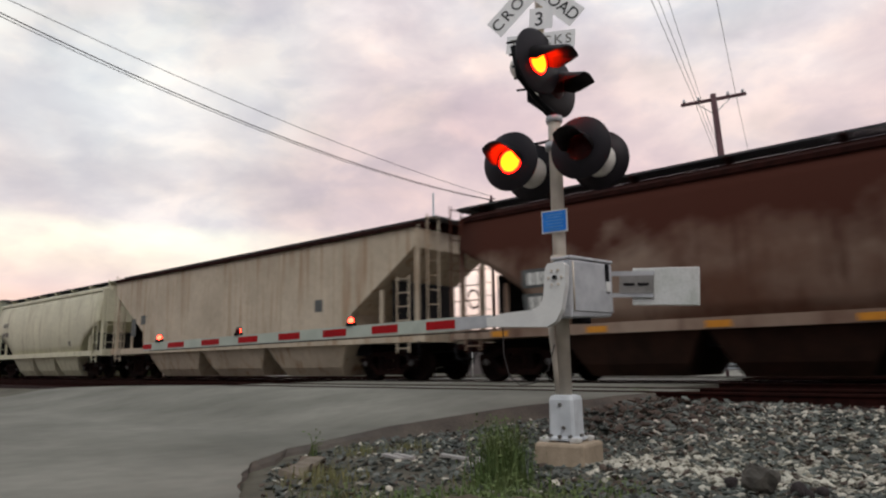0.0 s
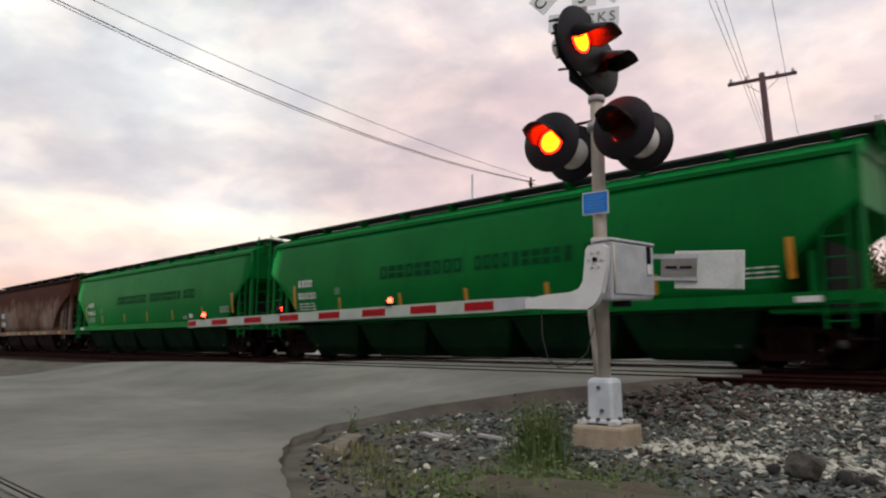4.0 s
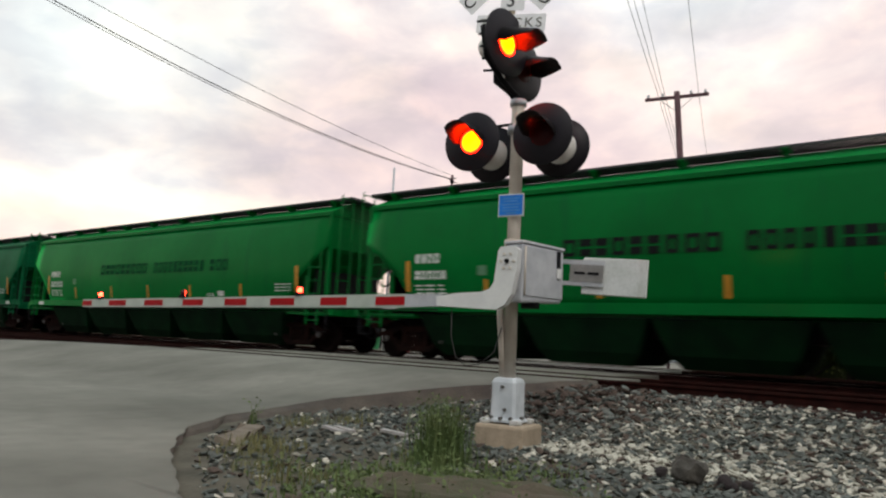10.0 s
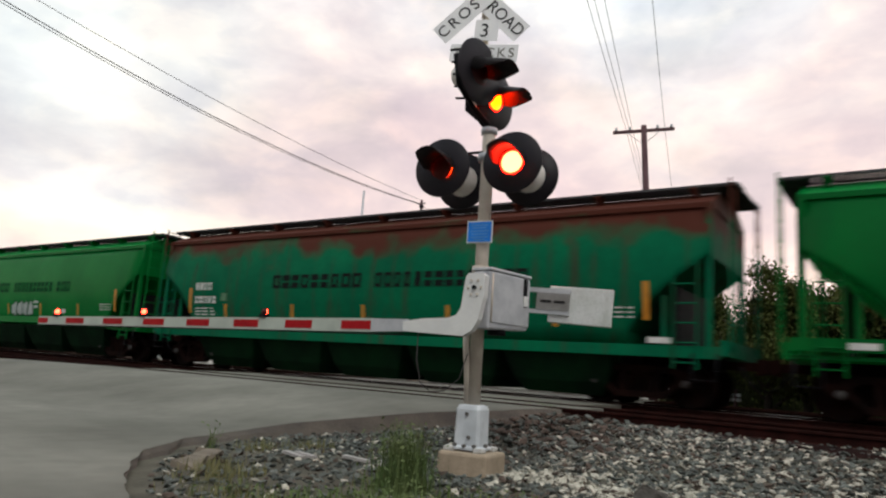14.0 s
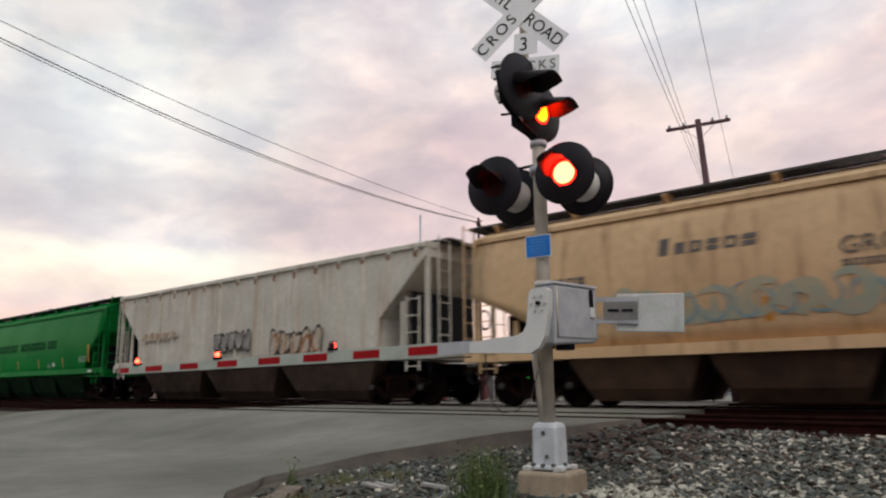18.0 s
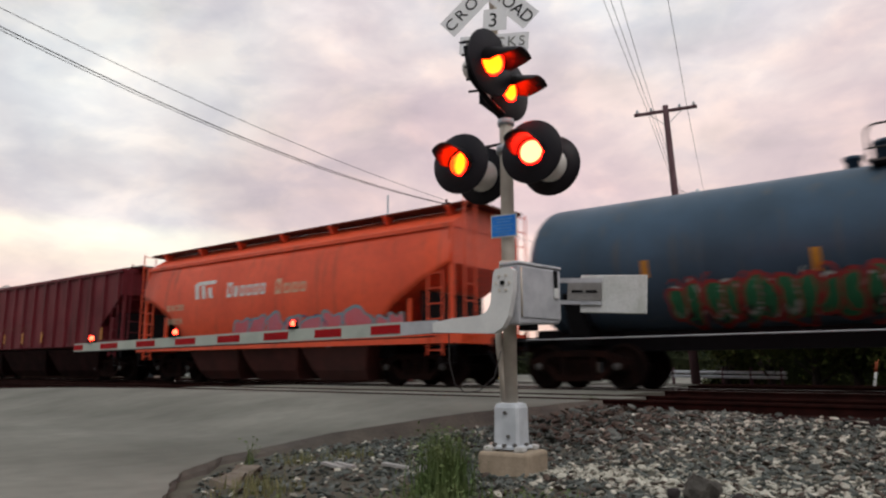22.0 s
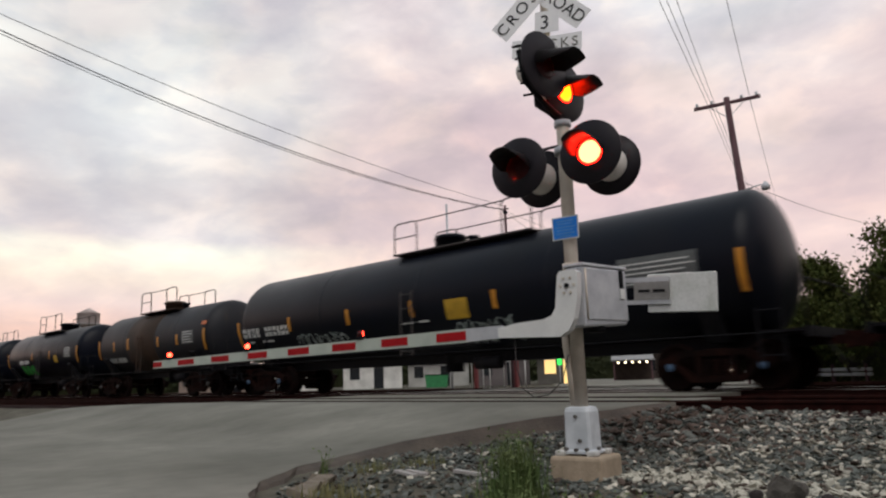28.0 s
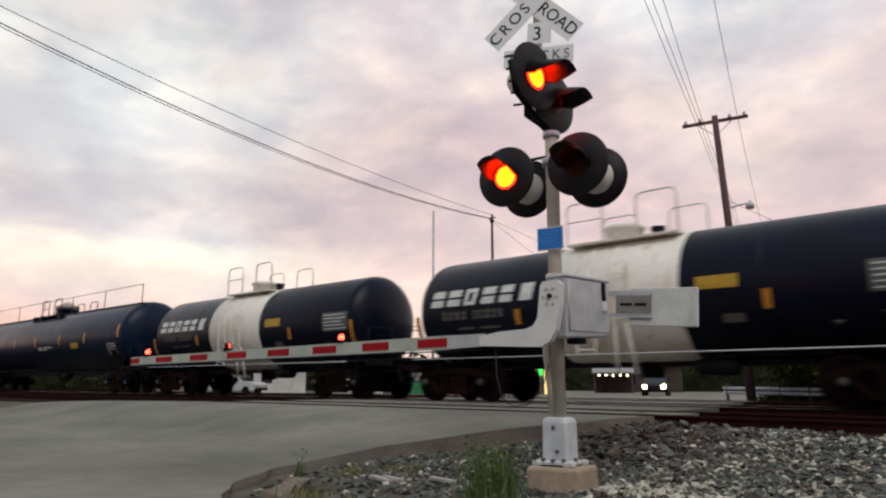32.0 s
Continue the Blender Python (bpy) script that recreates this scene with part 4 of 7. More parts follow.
def hopper(label, x0, x1, paint, roof_paint, style="round", eave=4.10, crest=4.42, sill=1.18, chutes=3, walk_tone=None, cut=2.0, cut_z=2.5, chute_paint=None, posts=True, drop=0.17, step=0.26, stain=None):
    """A covered hopper car between two coupler faces."""
    L = x1 - x0
    car = thing("hopper_car", label, "rail car", pose((x0 + x1) / 2, TRACK_Y, RAIL_Z), "freight train cars")
    CARS.append((car, (x0 + x1) / 2))
    hb = L / 2 - 0.75
    edge = 1.50                            # the side sill's outer face

    def half(z):
        t = min(1.0, max(0.0, (z - sill) / (eave - sill)))
        return 1.27 + 0.28 * math.sin(math.pi * (0.13 + 0.77 * t)) if style == "round" else 1.52

    face = lambda z: -half(z)
    # the box with sloped lower ends
    xs = [-hb, -hb + cut * 0.35, -hb + cut * 0.7, -hb + cut * 0.96, -hb + cut] + [(-hb + cut) + (2 * hb - 2 * cut) * k / 10 for k in range(1, 10)] + [hb - cut, hb - cut * 0.96, hb - cut * 0.7, hb - cut * 0.35, hb]
    bm = bmesh.new()
    rings = []
    for x in xs:
        e = max(0.0, (abs(x) - (hb - cut)) / cut)
        zb = sill + (cut_z - sill) * (step * min(1.0, e / 0.04) + (1 - step) * e if style != "round" else e ** 0.62)
        zs = [zb + (eave - zb) * k / 8 for k in range(9)]
        ring = [(x, -half(z), z) for z in zs] + [(x, half(z), z) for z in zs[::-1]]
        rings.append([bm.verts.new(p) for p in ring])
    for a, b in zip(rings, rings[1:]):
        for k in range(len(a)):
            f = bm.faces.new((a[k], b[k], b[(k + 1) % len(a)], a[(k + 1) % len(a)]))
            f.smooth = style == "round" and k not in (8, 17)
    bm.faces.new(rings[0])
    bm.faces.new(rings[-1][::-1])
    bmesh.ops.recalc_face_normals(bm, faces=bm.faces[:])
    part("body", bm, paint, car)
    # roof with an overhanging edge
    ov = 0.075
    prof = [(-half(eave) - ov, eave - 0.10), (-half(eave) - ov, eave), (-half(eave) + 0.06, eave + 0.06), (-0.62, crest - 0.03), (0, crest), (0.62, crest - 0.03), (half(eave) - 0.06, eave + 0.06), (half(eave) + ov, eave), (half(eave) + ov, eave - 0.10)]
    part("roof", prism(prof, -hb - 0.03, hb + 0.03, "x"), roof_paint, car, "shallow sloped roof with a lipped edge")
    for s in (-1, 1):
        part("side_sill", box(-L / 2 + 0.55, L / 2 - 0.55, min(s * 1.38, s * edge), max(s * 1.38, s * edge), sill - drop, sill - drop + 0.22), paint, car)
    if style == "ribbed":
        n = 17
        for k in range(n):
            x = -hb + 0.25 + (2 * hb - 0.5) * k / (n - 1)
            e = max(0.0, (abs(x) - (hb - cut)) / cut)
            zb = sill + (cut_z - sill) * (step * min(1.0, e / 0.04) + (1 - step) * e)
            part("rib", box(x - 0.055, x + 0.055, face(2) - 0.075, face(2) + 0.01, zb, eave - 0.02), paint, car)
            if stain:
                h = 0.10 + 0.10 * abs(math.sin(k * 2.7))
                part("rust_stain", box(x - 0.05, x + 0.05, face(2) - 0.079, face(2) - 0.0755, eave - 0.19 - h, eave - 0.17), stain, car, "rust stain at the rib's head")
                part("rust_stain", box(x - 0.16, x - 0.06, face(2) - 0.006, face(2) - 0.002, eave - 0.18 - 0.8 * h, eave - 0.17), stain, car)
    elif style == "panel":
        for k in range(1, 6):
            x = -hb + 2 * hb * k / 6
            part("seam", box(x - 0.03, x + 0.03, face(2) - 0.012, face(2) + 0.01, sill, eave - 0.17), paint, car)
    # hatch covers and running boards
    wt = walk_tone or mat("dark_grating", (0.075, 0.078, 0.082), (0.05, 0.05, 0.052), rough=0.8, spec=0.2)
    for k in range(4):
        a = -hb + 0.5 + (2 * hb - 1.0) * k / 4
        part("hatch", box(a, a + (2 * hb - 1) / 4 - 0.15, -0.3, 0.3, crest - 0.01, crest + 0.05, bevel=0.02), roof_paint, car)
    zr = crest + 0.035
    for s in (-1, 1):
        y0, y1 = sorted((s * 0.52, s * 1.08))
        bm = box(-L / 2 + 0.35, L / 2 - 0.35, y0, y0 + 0.03, zr - 0.035, zr + 0.01)
        box(-L / 2 + 0.35, L / 2 - 0.35, y1 - 0.03, y1, zr - 0.035, zr + 0.01, bm)
        k = -L / 2 + 0.38
        while k < L / 2 - 0.38:
            box(k, k + 0.115, y0 + 0.03, y1 - 0.03, zr - 0.02, zr, bm)
            k += 0.13
        part("running_board", bm, wt, car, "open steel grating walkway")
        nb = int(L / 1.9)
        for k in range(nb):
            x = -hb + 0.4 + (2 * hb - 0.8) * k / (nb - 1)
            rz = crest - 0.03 - (abs(s * 0.9) - 0.62) / (half(eave) - 0.68) * (crest - eave - 0.09)
            part("bracket", prism([(s * 0.78, zr - 0.03), (s * 1.10, zr - 0.03), (s * 1.10, zr - 0.07), (s * 0.95, rz - 0.05), (s * 0.78, rz - 0.05)], x - 0.05, x + 0.05, "x"), roof_paint, car)
    for s in (-1, 1):
        part("end_walkway", box(s * (L / 2 - 0.55) - 0.22, s * (L / 2 - 0.55) + 0.22, -1.05, 1.05, zr - 0.06, zr - 0.02), wt, car)
    # ends: posts, ladders, platform, sill
    for s in (-1, 1):
        ex = s * (hb - 0.02)
        part("end_platform", box(min(s * (hb - cut), s * (L / 2 - 0.45)), max(s * (hb - cut), s * (L / 2 - 0.45)), -1.42, 1.42, sill - 0.16, sill - 0.10), paint, car)
        part("end_sill", box(s * (L / 2 - 0.5) - 0.06, s * (L / 2 - 0.5) + 0.06, -1.5, 1.5, sill - 0.18, sill + 0.10), paint, car)
        for y in (-1.40, 1.40):
            if posts:
                part("corner_post", box(ex - 0.05, ex + 0.05, y - 0.05, y + 0.05, sill - 0.1, eave), paint, car)
            part("slope_post", box(s * (hb - cut * 0.52) - 0.045, s * (hb - cut * 0.52) + 0.045, y - 0.04, y + 0.04, sill - 0.1, sill + (cut_z - sill) * 0.55), paint, car)
        ladder(car, s * (hb - 0.42), -edge - 0.03, sill - 0.45, 2.75, paint, 0.44)
        ladder(car, s * (L / 2 - 0.40), -1.18, sill - 0.1, crest + 0.05, paint, 0.44, "y")
        ladder(car, s * (L / 2 - 0.40), 1.18, sill - 0.1, crest + 0.05, paint, 0.44, "y")
        # black in place of the car's paint: shade below the platform, as colour
        part("step", pipe([(s * (L / 2 - 0.62), -1.5, sill - 0.15), (s * (L / 2 - 0.62), -1.5, 0.55), (s * (L / 2 - 1.05), -1.5, 0.55), (s * (L / 2 - 1.05), -1.5, sill - 0.15)], 0.018, n=6), BLACK, car)
        # added black plate: stands in for the shadow inside the open end
        part("end_bulkhead", box(s * (hb - cut * 0.4) - 0.03, s * (hb - cut * 0.4) + 0.03, -1.28, 1.28, sill - 0.1, sill + (cut_z - sill) * 0.66), BLACK, car, "black plate added for the shadow inside the car end")
    part("brake_wheel", lathe([(0.25, -0.02), (0.28, 0.0), (0.25, 0.02), (0.22, 0.0)], 20, axis="x", cap=False), BLACK, car, m=pose(L / 2 - 0.36, 0.45, 2.2))
    part("center_sill", box(-L / 2 + 0.8, L / 2 - 0.8, -0.2, 0.2, 0.76, 1.05), BLACK, car)
    # a chute_paint is the car's colour darkened: under-car shade put into the paint
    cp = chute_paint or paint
    # added black box: fills the gaps between chutes so they look dark
    part("underframe", box(-hb + cut * 0.9, hb - cut * 0.9, -0.85, 0.85, 0.70, sill - 0.1), BLACK, car, "black box added to close the gaps above the chutes")
    span = (2 * hb - 2 * cut - 0.3) / chutes
    for k in range(chutes):
        c = -hb + cut + 0.15 + span * (k + 0.5)
        bm = bmesh.new()
        top = [(c - span / 2 + 0.03, -1.42), (c + span / 2 - 0.03, -1.42), (c + span / 2 - 0.03, 1.42), (c - span / 2 + 0.03, 1.42)]
        wm, wl = (0.39, 0.32) if chutes > 3 else (0.37, 0.33)
        midr = [(c - span * wm, -1.15), (c + span * wm, -1.15), (c + span * wm, 1.15), (c - span * wm, 1.15)]
        low = [(c - span * wl, -0.95), (c + span * wl, -0.95), (c + span * wl, 0.95), (c - span * wl, 0.95)]
        rr = [[bm.verts.new((*p, z)) for p in ring] for ring, z in ((top, sill - 0.1), (midr, 0.38), (low, 0.13))]
        for a, b in zip(rr, rr[1:]):
            for q in range(4):
                bm.faces.new((a[q], b[q], b[(q + 1) % 4], a[(q + 1) % 4]))
        bm.faces.new(rr[0])
        bm.faces.new(rr[-1][::-1])
        bmesh.ops.recalc_face_normals(bm, faces=bm.faces[:])
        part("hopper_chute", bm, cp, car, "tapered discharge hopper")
    for s in (-1, 1):
        add_truck(car, s * (L / 2 - 2.15))
    add_couplers(car, L)
    return car, face, hb


def reflectors(car, face, xs, z=1.42, h=0.42, w=0.10, tone=None):
    for x in xs:
        panel(car, "reflector", x - w / 2, z, w, h, tone or YEL, face, "amber reflective strip", 0.0, 0.010)


def hoop(x0, x1, y, z0, z1, r):
    """A bent pipe railing with rounded upper corners."""
    d, q = (0.16 if x1 > x0 else -0.16), 0.16
    pts = [(x0, y, z0), (x0, y, z1 - q)]
    pts += [(x0 + d * (1 - math.cos(a)), y, z1 - q + q * math.sin(a)) for a in (0.5, 1.0, 1.57)]
    pts += [(x1 - d + d * math.sin(a), y, z1 - q + q * math.cos(a)) for a in (0.0, 0.57, 1.07, 1.57)]
    return pipe(pts + [(x1, y, z0)], r)


def tank(label, x0, x1, paint, R=1.42, zc=2.62, dome_x=0.0, rails=((-1.6, 1.6, 0.0),), long_rail=False, band=None, band_paint=None, side_rail=True, dome_h=0.38, valve_dx=0.75, ladder_dx=-0.3):
    L = x1 - x0
    car = thing("tank_car", label, "rail car", pose((x0 + x1) / 2, TRACK_Y, RAIL_Z), "freight train cars")
    CARS.append((car, (x0 + x1) / 2))
    hb = L / 2 - 0.95
    head = 0.62
    def side(z):
        d = min(R - 0.01, abs(z - zc))
        return -math.sqrt(R * R - d * d)
    prof = []
    for k in range(9):
        a = math.pi / 2 * k / 8
        prof.append((max(0.001, R * math.sin(a)), -hb + head - head * math.cos(a)))
    body = prof + [(r, -h) for r, h in prof[::-1]]
    shell = part("tank_shell", lathe([(r, h) for r, h in body], 56, axis="x", cap=False), paint, car, m=pose(0, 0, zc))
    for k in range(1, 4):
        x = -hb + head + (2 * hb - 2 * head) * k / 4
        part("weld_band", lathe([(R, x - 0.03), (R + 0.006, x - 0.02), (R + 0.006, x + 0.02), (R, x + 0.03)], 56, axis="x", cap=False), paint, shell)
    if band:
        a, b = band
        part("painted_band", lathe([(R - 0.002, a), (R + 0.009, a + 0.004), (R + 0.009, b - 0.004), (R - 0.002, b)], 56, axis="x", cap=False), band_paint, shell, "painted middle band")
    # manway, fittings, platform and railings
    top = zc + R
    part("manway", lathe([(0.42, top - 0.14), (0.42, top + dome_h - 0.12), (0.47, top + dome_h - 0.12), (0.47, top + dome_h - 0.05), (0.40, top + dome_h), (0.01, top + dome_h + 0.02)], 26), paint if band is None else band_paint, car, "domed manway cover", pose(dome_x, 0, 0))
    part("valve", lathe([(0.13, top - 0.05), (0.13, top + 0.2), (0.17, top + 0.2), (0.17, top + 0.27), (0.01, top + 0.28)], 16), paint, car, m=pose(dome_x + valve_dx, 0.1, 0))
    rp = mat("black_rail_paint", (0.03, 0.028, 0.03), (0.05, 0.04, 0.035), rough=0.6) if band is None else band_paint
    for a, b, h in rails:
        for s in (-1, 1):
            y = s * 0.72
            zf = top - 0.12
            part("platform", box(a, b, y - 0.22 if s < 0 else y - 0.3, y + 0.3 if s < 0 else y + 0.22, zf, zf + 0.04), rp, car, "grated tank-top platform")
            zt = top + 0.80 + h
            r = 0.022
            part("railing", hoop(b, b - 0.9, y * 1.2, zf, zt, r), rp, car, "rounded pipe safety railing")
            bm = hoop(a, a + 0.9, y * 1.2, zf, zt, r)
            pipe([(a, y * 1.2, zt - 0.42), (a + 0.9, y * 1.2, zt - 0.42)], r * 0.8, bm)
            part("railing", bm, rp, car, "rounded pipe safety railing")
            if R < 1.35 or b - a > 3.5:
                part("railing", pipe([(a + 0.86, y * 1.2, zt - 0.03), (b - 0.86, y * 1.2, zt - 0.03)], r * 0.8), rp, car, "top rail")
    if long_rail:
        for s in (-1,):
            y = s * 0.62
            zf = top - 0.06
            zt = top + 0.72
            a, b = -hb + 0.35, hb - 0.6
            bm = pipe([(a, y, zf), (a, y, zt), (b, y, zt), (b, y, zf)], 0.02)
            n = 5
            for k in range(1, n):
                x = a + (b - a) * k / n
                rod((x, y, zf), (x, y, zt), 0.017, bm, 6)
            part("railing", bm, rp, car, "long pipe railing")
            part("walkway", box(a - 0.1, b + 0.1, min(y, y - s * 0.3), max(y, y - s * 0.3), zf - 0.05, zf), rp, car)
    if not long_rail:
        ladder(car, dome_x + ladder_dx, side(zc) - 0.07, 1.0, zc + 0.2, rp, 0.42)
    # underframe
    part("center_sill", box(-L / 2 + 0.8, L / 2 - 0.8, -0.2, 0.2, 0.78, max(1.12, zc - R + 0.10)), BLACK, car)
    for s in (-1, 1):
        xt = s * (L / 2 - 2.25)
        part("saddle", prism([(-1.30, zc - 0.62), (-0.75, zc - R + 0.13), (0.75, zc - R + 0.13), (1.30, zc - 0.62), (1.36, zc - 0.66), (0.9, 0.92), (-0.9, 0.92), (-1.36, zc - 0.66)], xt - 0.2, xt + 0.2, "x"), BLACK, car)
        part("end_platform", box(min(s * (hb - 0.35), s * (L / 2 - 0.4)), max(s * (hb - 0.35), s * (L / 2 - 0.4)), -1.45, 1.45, 1.02, 1.07), BLACK, car)
        part("end_sill", box(s * (L / 2 - 0.45) - 0.05, s * (L / 2 - 0.45) + 0.05, -1.5, 1.5, 0.92, 1.10), BLACK, car)
        ladder(car, s * (hb - 0.1), -1.50, 0.5, 1.5, BLACK, 0.42)
        bm = pipe([(s * (L / 2 - 0.45), -1.45, 1.05), (s * (L / 2 - 0.45), -1.45, 1.95), (s * (L / 2 - 0.45), 1.45, 1.95), (s * (L / 2 - 0.45), 1.45, 1.05)], 0.02)
        part("end_railing", bm, BLACK, car)
        add_truck(car, xt, BLUECAP if L > 18 else None)
    if side_rail:
        part("side_rail", pipe([(-hb + 0.3, -1.50, 1.02), (hb - 0.3, -1.50, 1.02)], 0.014, n=8), GALV if paint is P_SLATE or band_paint is P_WBAND else BLACK, car)
    part("outlet", lathe([(0.25, 0.55), (0.25, 0.95), (0.35, zc - R + 0.05)], 16), BLACK, car)
    part("brake_cylinder", rod((1.2, -0.5, 0.75), (2.0, -0.5, 0.75), 0.16, n=14), BLACK, car)
    add_couplers(car, L)
    return car, side, hb

# paints of the cars
P_GREEN = mat("green_car_paint", (0.0006, 0.128, 0.022), (0.0006, 0.096, 0.017), scale=0.6, rough=0.5, bump=0.06, streak=((0.002, 0.080, 0.020), 0.25), spec=0.06, grit=0.5, coat=0.10, sheen=((0.01, 0.85, 0.16), 0.6))
P_BRIGHT = mat("bright_green_car_paint", (0.0008, 0.215, 0.024), (0.0008, 0.168, 0.019), scale=0.6, rough=0.42, bump=0.05, streak=((0.004, 0.13, 0.02), 0.2), spec=0.08, grit=0.5, coat=0.08, sheen=((0.01, 0.9, 0.10), 0.5))
P_TEAL = mat("faded_green_car_paint", (0.002, 0.116, 0.042), (0.002, 0.082, 0.030), scale=0.8, rough=0.55, bump=0.08, streak=((0.02, 0.06, 0.03), 0.35), spec=0.08, grit=0.6)
P_RUSTY = mat("rust_topped_green_paint", (0.002, 0.140, 0.062), (0.002, 0.10, 0.048), scale=0.9, rough=0.6, bump=0.12, top=((0.078, 0.024, 0.016), 3.15, 3.65), streak=((0.05, 0.03, 0.02), 0.3), spec=0.06)
P_WHITE = mat("rust_streaked_white_paint", (0.56, 0.48, 0.37), (0.44, 0.37, 0.28), scale=0.7, rough=0.65, bump=0.12, streak=((0.26, 0.13, 0.05), 0.42))
P_CREAM = mat("cream_white_paint", (0.64, 0.62, 0.46), (0.54, 0.52, 0.39), scale=0.6, rough=0.5, bump=0.06, streak=((0.30, 0.26, 0.16), 0.35))
P_GREYGREEN = mat("pale_grey_green_paint", (0.42, 0.47, 0.38), (0.34, 0.38, 0.31), scale=0.6, rough=0.5, bump=0.06)
P_BROWN = mat("rusted_brown_paint", (0.30, 0.235, 0.185), (0.125, 0.066, 0.045), scale=0.5, rough=0.85, bump=0.2, top=((0.062, 0.021, 0.014), 2.35, 3.1), streak=((0.062, 0.025, 0.017), 0.35), spec=0.12, grit=0.5)
P_RIBBED = mat("stained_pale_paint", (0.66, 0.63, 0.56), (0.52, 0.49, 0.42), scale=0.9, rough=0.65, bump=0.12, streak=((0.36, 0.22, 0.11), 0.34))
P_TAN = mat("tan_car_paint", (0.66, 0.45, 0.25), (0.55, 0.37, 0.20), scale=0.6, rough=0.55, bump=0.08, streak=((0.24, 0.13, 0.06), 0.35))
P_MAROON = mat("maroon_car_paint", (0.160, 0.021, 0.029), (0.112, 0.015, 0.021), scale=0.8, rough=0.55, bump=0.1, streak=((0.035, 0.012, 0.01), 0.4), spec=0.22, grit=0.5)
P_ORANGE = mat("orange_car_paint", (0.78, 0.092, 0.028), (0.68, 0.075, 0.024), scale=0.7, rough=0.45, bump=0.06, streak=((0.30, 0.06, 0.025), 0.25))
P_SLATE = mat("blue_grey_tank_paint", (0.055, 0.095, 0.145), (0.04, 0.068, 0.10), scale=0.8, rough=0.4, bump=0.08, streak=((0.09, 0.09, 0.09), 0.25), spec=0.22, grit=0.5)
P_BLACK = mat("black_tank_paint", (0.0042, 0.006, 0.012), (0.006, 0.007, 0.011), scale=0.8, rough=0.36, bump=0.06, spec=0.13, grit=0.5)
P_NAVY = mat("blue_black_tank_paint", (0.005, 0.015, 0.042), (0.005, 0.011, 0.026), scale=0.8, rough=0.3, bump=0.05, spec=0.18, grit=0.5)
P_WORN = mat("worn_black_tank_paint", (0.011, 0.013, 0.018), (0.018, 0.018, 0.021), scale=0.9, rough=0.5, bump=0.1, streak=((0.030, 0.024, 0.020), 0.25), spec=0.22, grit=0.5)
P_INKBLUE = mat("near_black_blue_paint", (0.0040, 0.0065, 0.018), (0.004, 0.005, 0.012), scale=0.8, rough=0.32, bump=0.05, spec=0.16, grit=0.5)
P_BROWNBAND = mat("rusty_brown_stain", (0.055, 0.030, 0.018), (0.03, 0.024, 0.02), scale=1.2, rough=0.7, bump=0.15, spec=0.22, grit=0.5)
P_WBAND = mat("white_band_paint", (0.84, 0.80, 0.74), (0.74, 0.70, 0.63), scale=1.0, rough=0.5, bump=0.06, streak=((0.42, 0.33, 0.24), 0.25))
TAGW = mat("white_spray", (0.50, 0.56, 0.54), (0.36, 0.44, 0.42), scale=3, rough=0.7, bump=0.0)
TAGK = mat("black_spray", (0.02, 0.02, 0.02), rough=0.7, bump=0.0)
TAGR = mat("red_spray", (0.40, 0.05, 0.05), rough=0.7, bump=0.0)
TAGP = mat("pink_spray", (0.66, 0.13, 0.15), (0.58, 0.17, 0.22), scale=2, rough=0.7, bump=0.0)
TAGB = mat("blue_spray", (0.16, 0.33, 0.42), (0.2, 0.3, 0.3), scale=2, rough=0.7, bump=0.0)
TAGG = mat("green_spray", (0.03, 0.22, 0.10), rough=0.7, bump=0.0)
DKGREEN = mat("dark_green_lettering", (0.003, 0.06, 0.02), rough=0.7, bump=0.0, spec=0.06)
GOLD = mat("yellow_lettering", (0.30, 0.13, 0.03), rough=0.6, bump=0.0)
GREYT = mat("grey_lettering", (0.12, 0.11, 0.10), rough=0.6, bump=0.0)
PLATEG = mat("grey_data_panel", (0.10, 0.11, 0.11), rough=0.6, bump=0.0)


